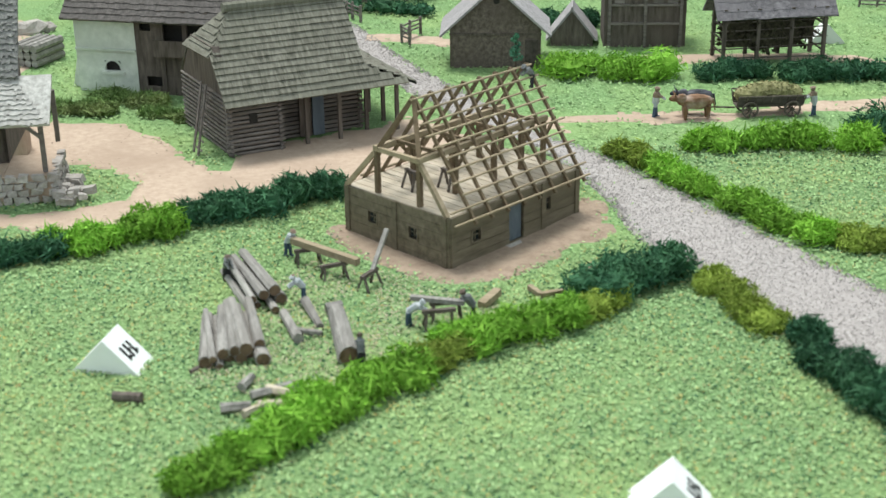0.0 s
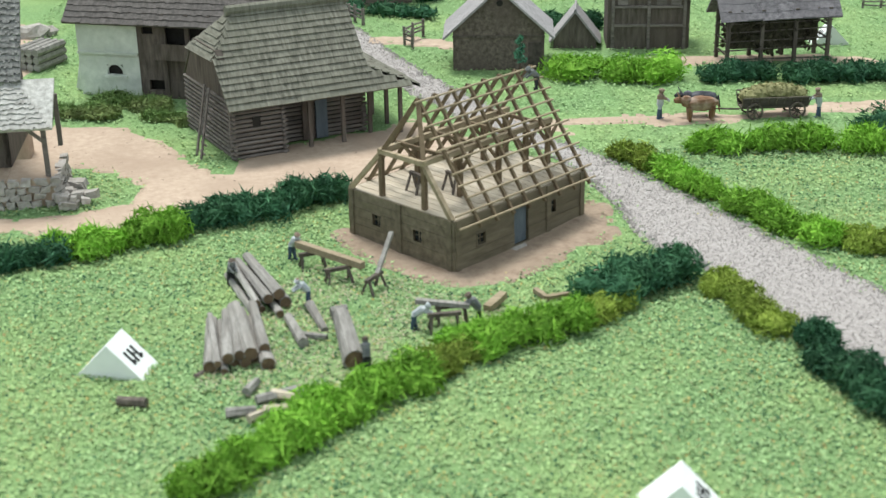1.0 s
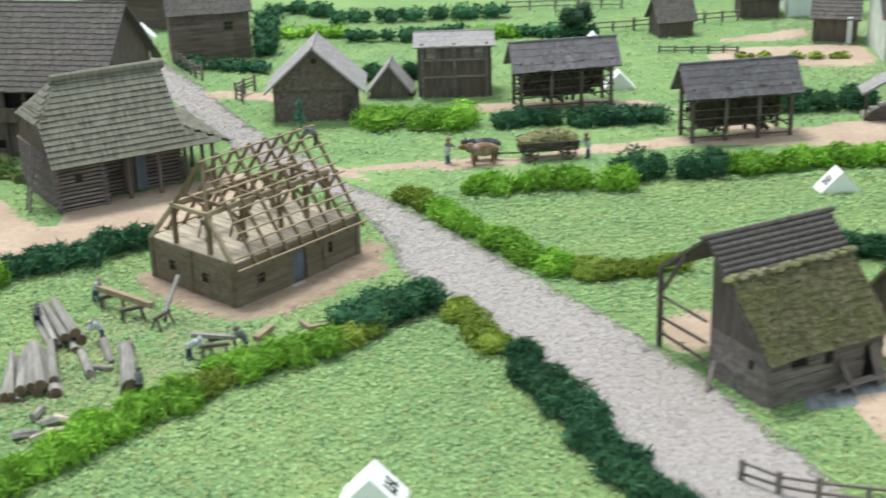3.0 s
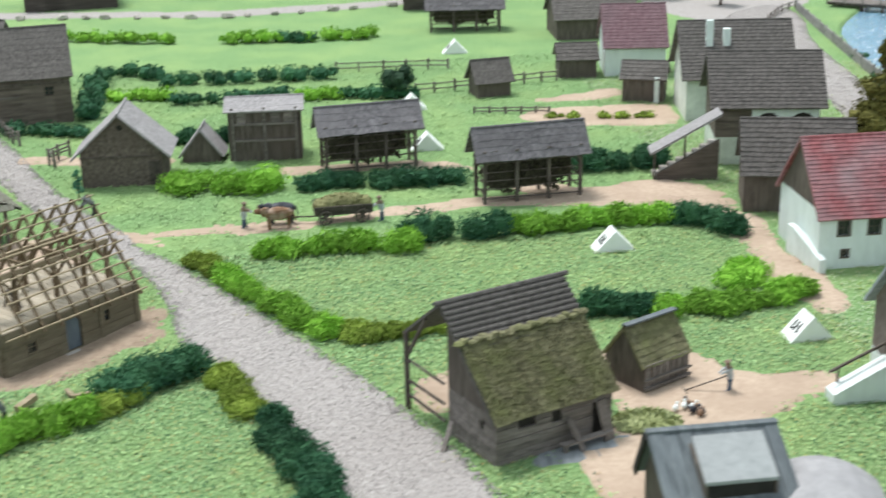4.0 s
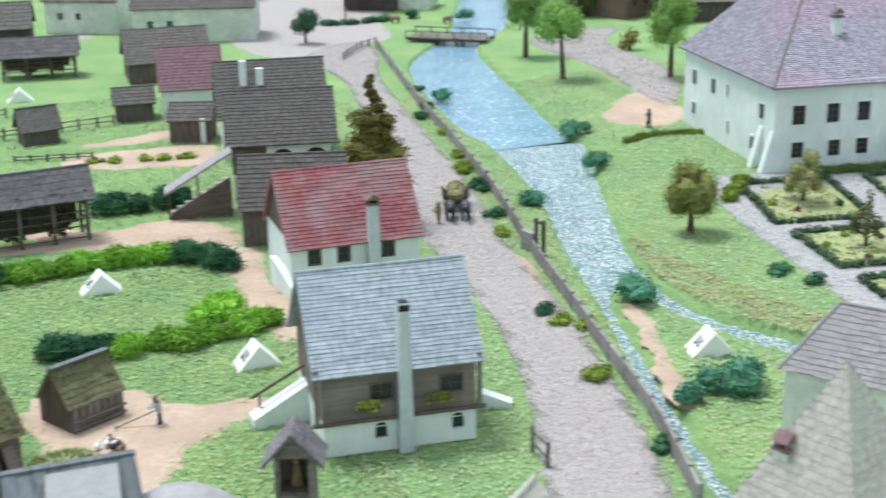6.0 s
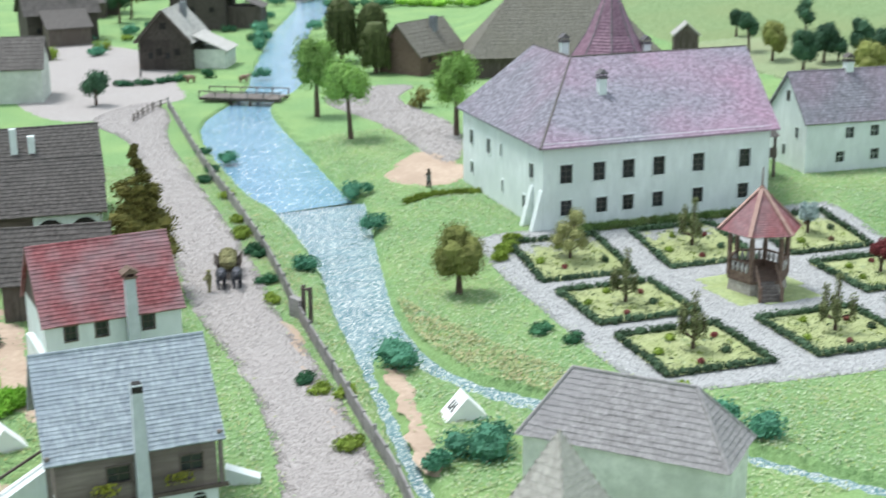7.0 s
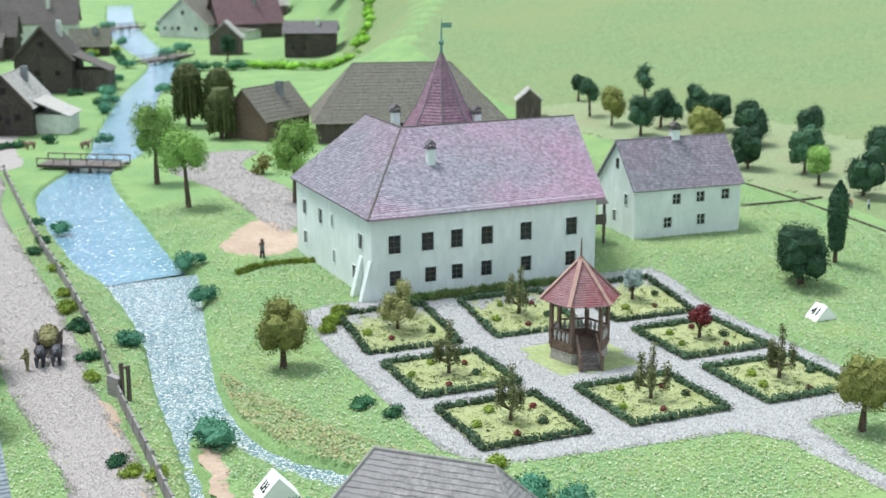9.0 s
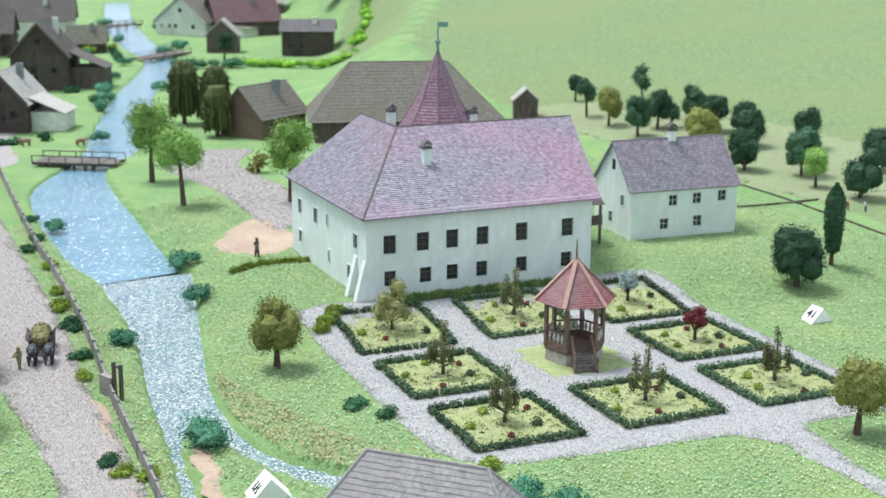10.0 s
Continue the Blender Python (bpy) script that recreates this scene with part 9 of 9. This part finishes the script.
for k in range(26):
    x = -60 + 118 * k / 25 + random.uniform(-1.5, 1.5)
    y = np.interp(x, (-60, -9.2, 10, 24.4, 41.3, 60), (236, 227, 222.8, 224.3, 227.8, 236)) - 0.8
    solo("edging_stone", Geo().ball((0, 0, 0.3), random.uniform(0.6, 1.1), (1.3, 0.8, 0.6), 0.25, 7, 4), STONE, "grey stone along the edge of the far lane", "stone", x, float(y), 0, random.uniform(0, 360), "lane stones")
scatter("grass", "dark green specks in the near meadow", "grass", 26000, (-36, 44, 62, 100), 0.2, HEDGE_D, 15, None, 0.09)
scatter("grass", "pale specks in the near meadow", "grass", 20000, (-36, 44, 62, 100), 0.17, LIGHTMOSS, 16, None, 0.1)
scatter("grass", "pale moss specks on the manor lawns", "grass", 70000, (60, 40, 200, 165), 0.25, LIGHTMOSS, 21, None, 0.09)
scatter("grass", "dark green specks on the manor lawns", "grass", 16000, (60, 40, 195, 165), 0.22, HEDGE_Y, 17, None, 0.08)
pebbles("gravel", "grey stones of the manor drive", [curve_through([(126, 138), (130, 141), (135, 150), (140, 165), (143, 190), (152, 205), (140, 208), (131, 195), (130, 170), (127, 150)])], 16000, 0.13, PEBBLE, 6)
scatter("twigs", "small dark bits of wood on the bare earth", "debris", 16000, (-45, 72, 62, 112), 0.2, WOODBROWN, 18, lambda x, y: np.any([inside(x, y, p) for mt, p in BARE if mt is DIRT], axis=0) & (np.random.RandomState(4).rand(len(x)) < 0.05), 0.13, 0.2)
random.seed(77)
for k in range(30):
    f = k / 29
    x = (96 + 90 * f if k % 3 else 118 + 70 * f) + random.uniform(-7, 7)
    y = (262 + 130 * f if k % 3 else 236 + 150 * f) + random.uniform(-8, 8)
    if float(river_depth(np.array([x]), np.array([y]))[0]) > -2.5:
        continue
    r = random.uniform(1.2, 2.4)
    hedge("village_bush", "small dark green bush between the far houses", [(x - r * 0.4, y), (x + r * 0.4, y + 0.3)], r * 1.6, r * 1.4, (HEDGE_D, SHRUB, HEDGE_Y)[k % 3], 0.5, 60, "village bushes", "bush", 300 + k)
for k, (x, y, h) in enumerate(((133, 338, 12), (128, 330, 10), (165, 372, 8), (206, 346, 8), (158, 402, 10))):
    tree("village_tree", "dark tree between the far houses", x, y, h, h * 0.32, LEAF_D if k % 2 else LEAF_C, 0.3, leaves=1500, lumps=10, leaf=0.5, group="village trees", seed=k)
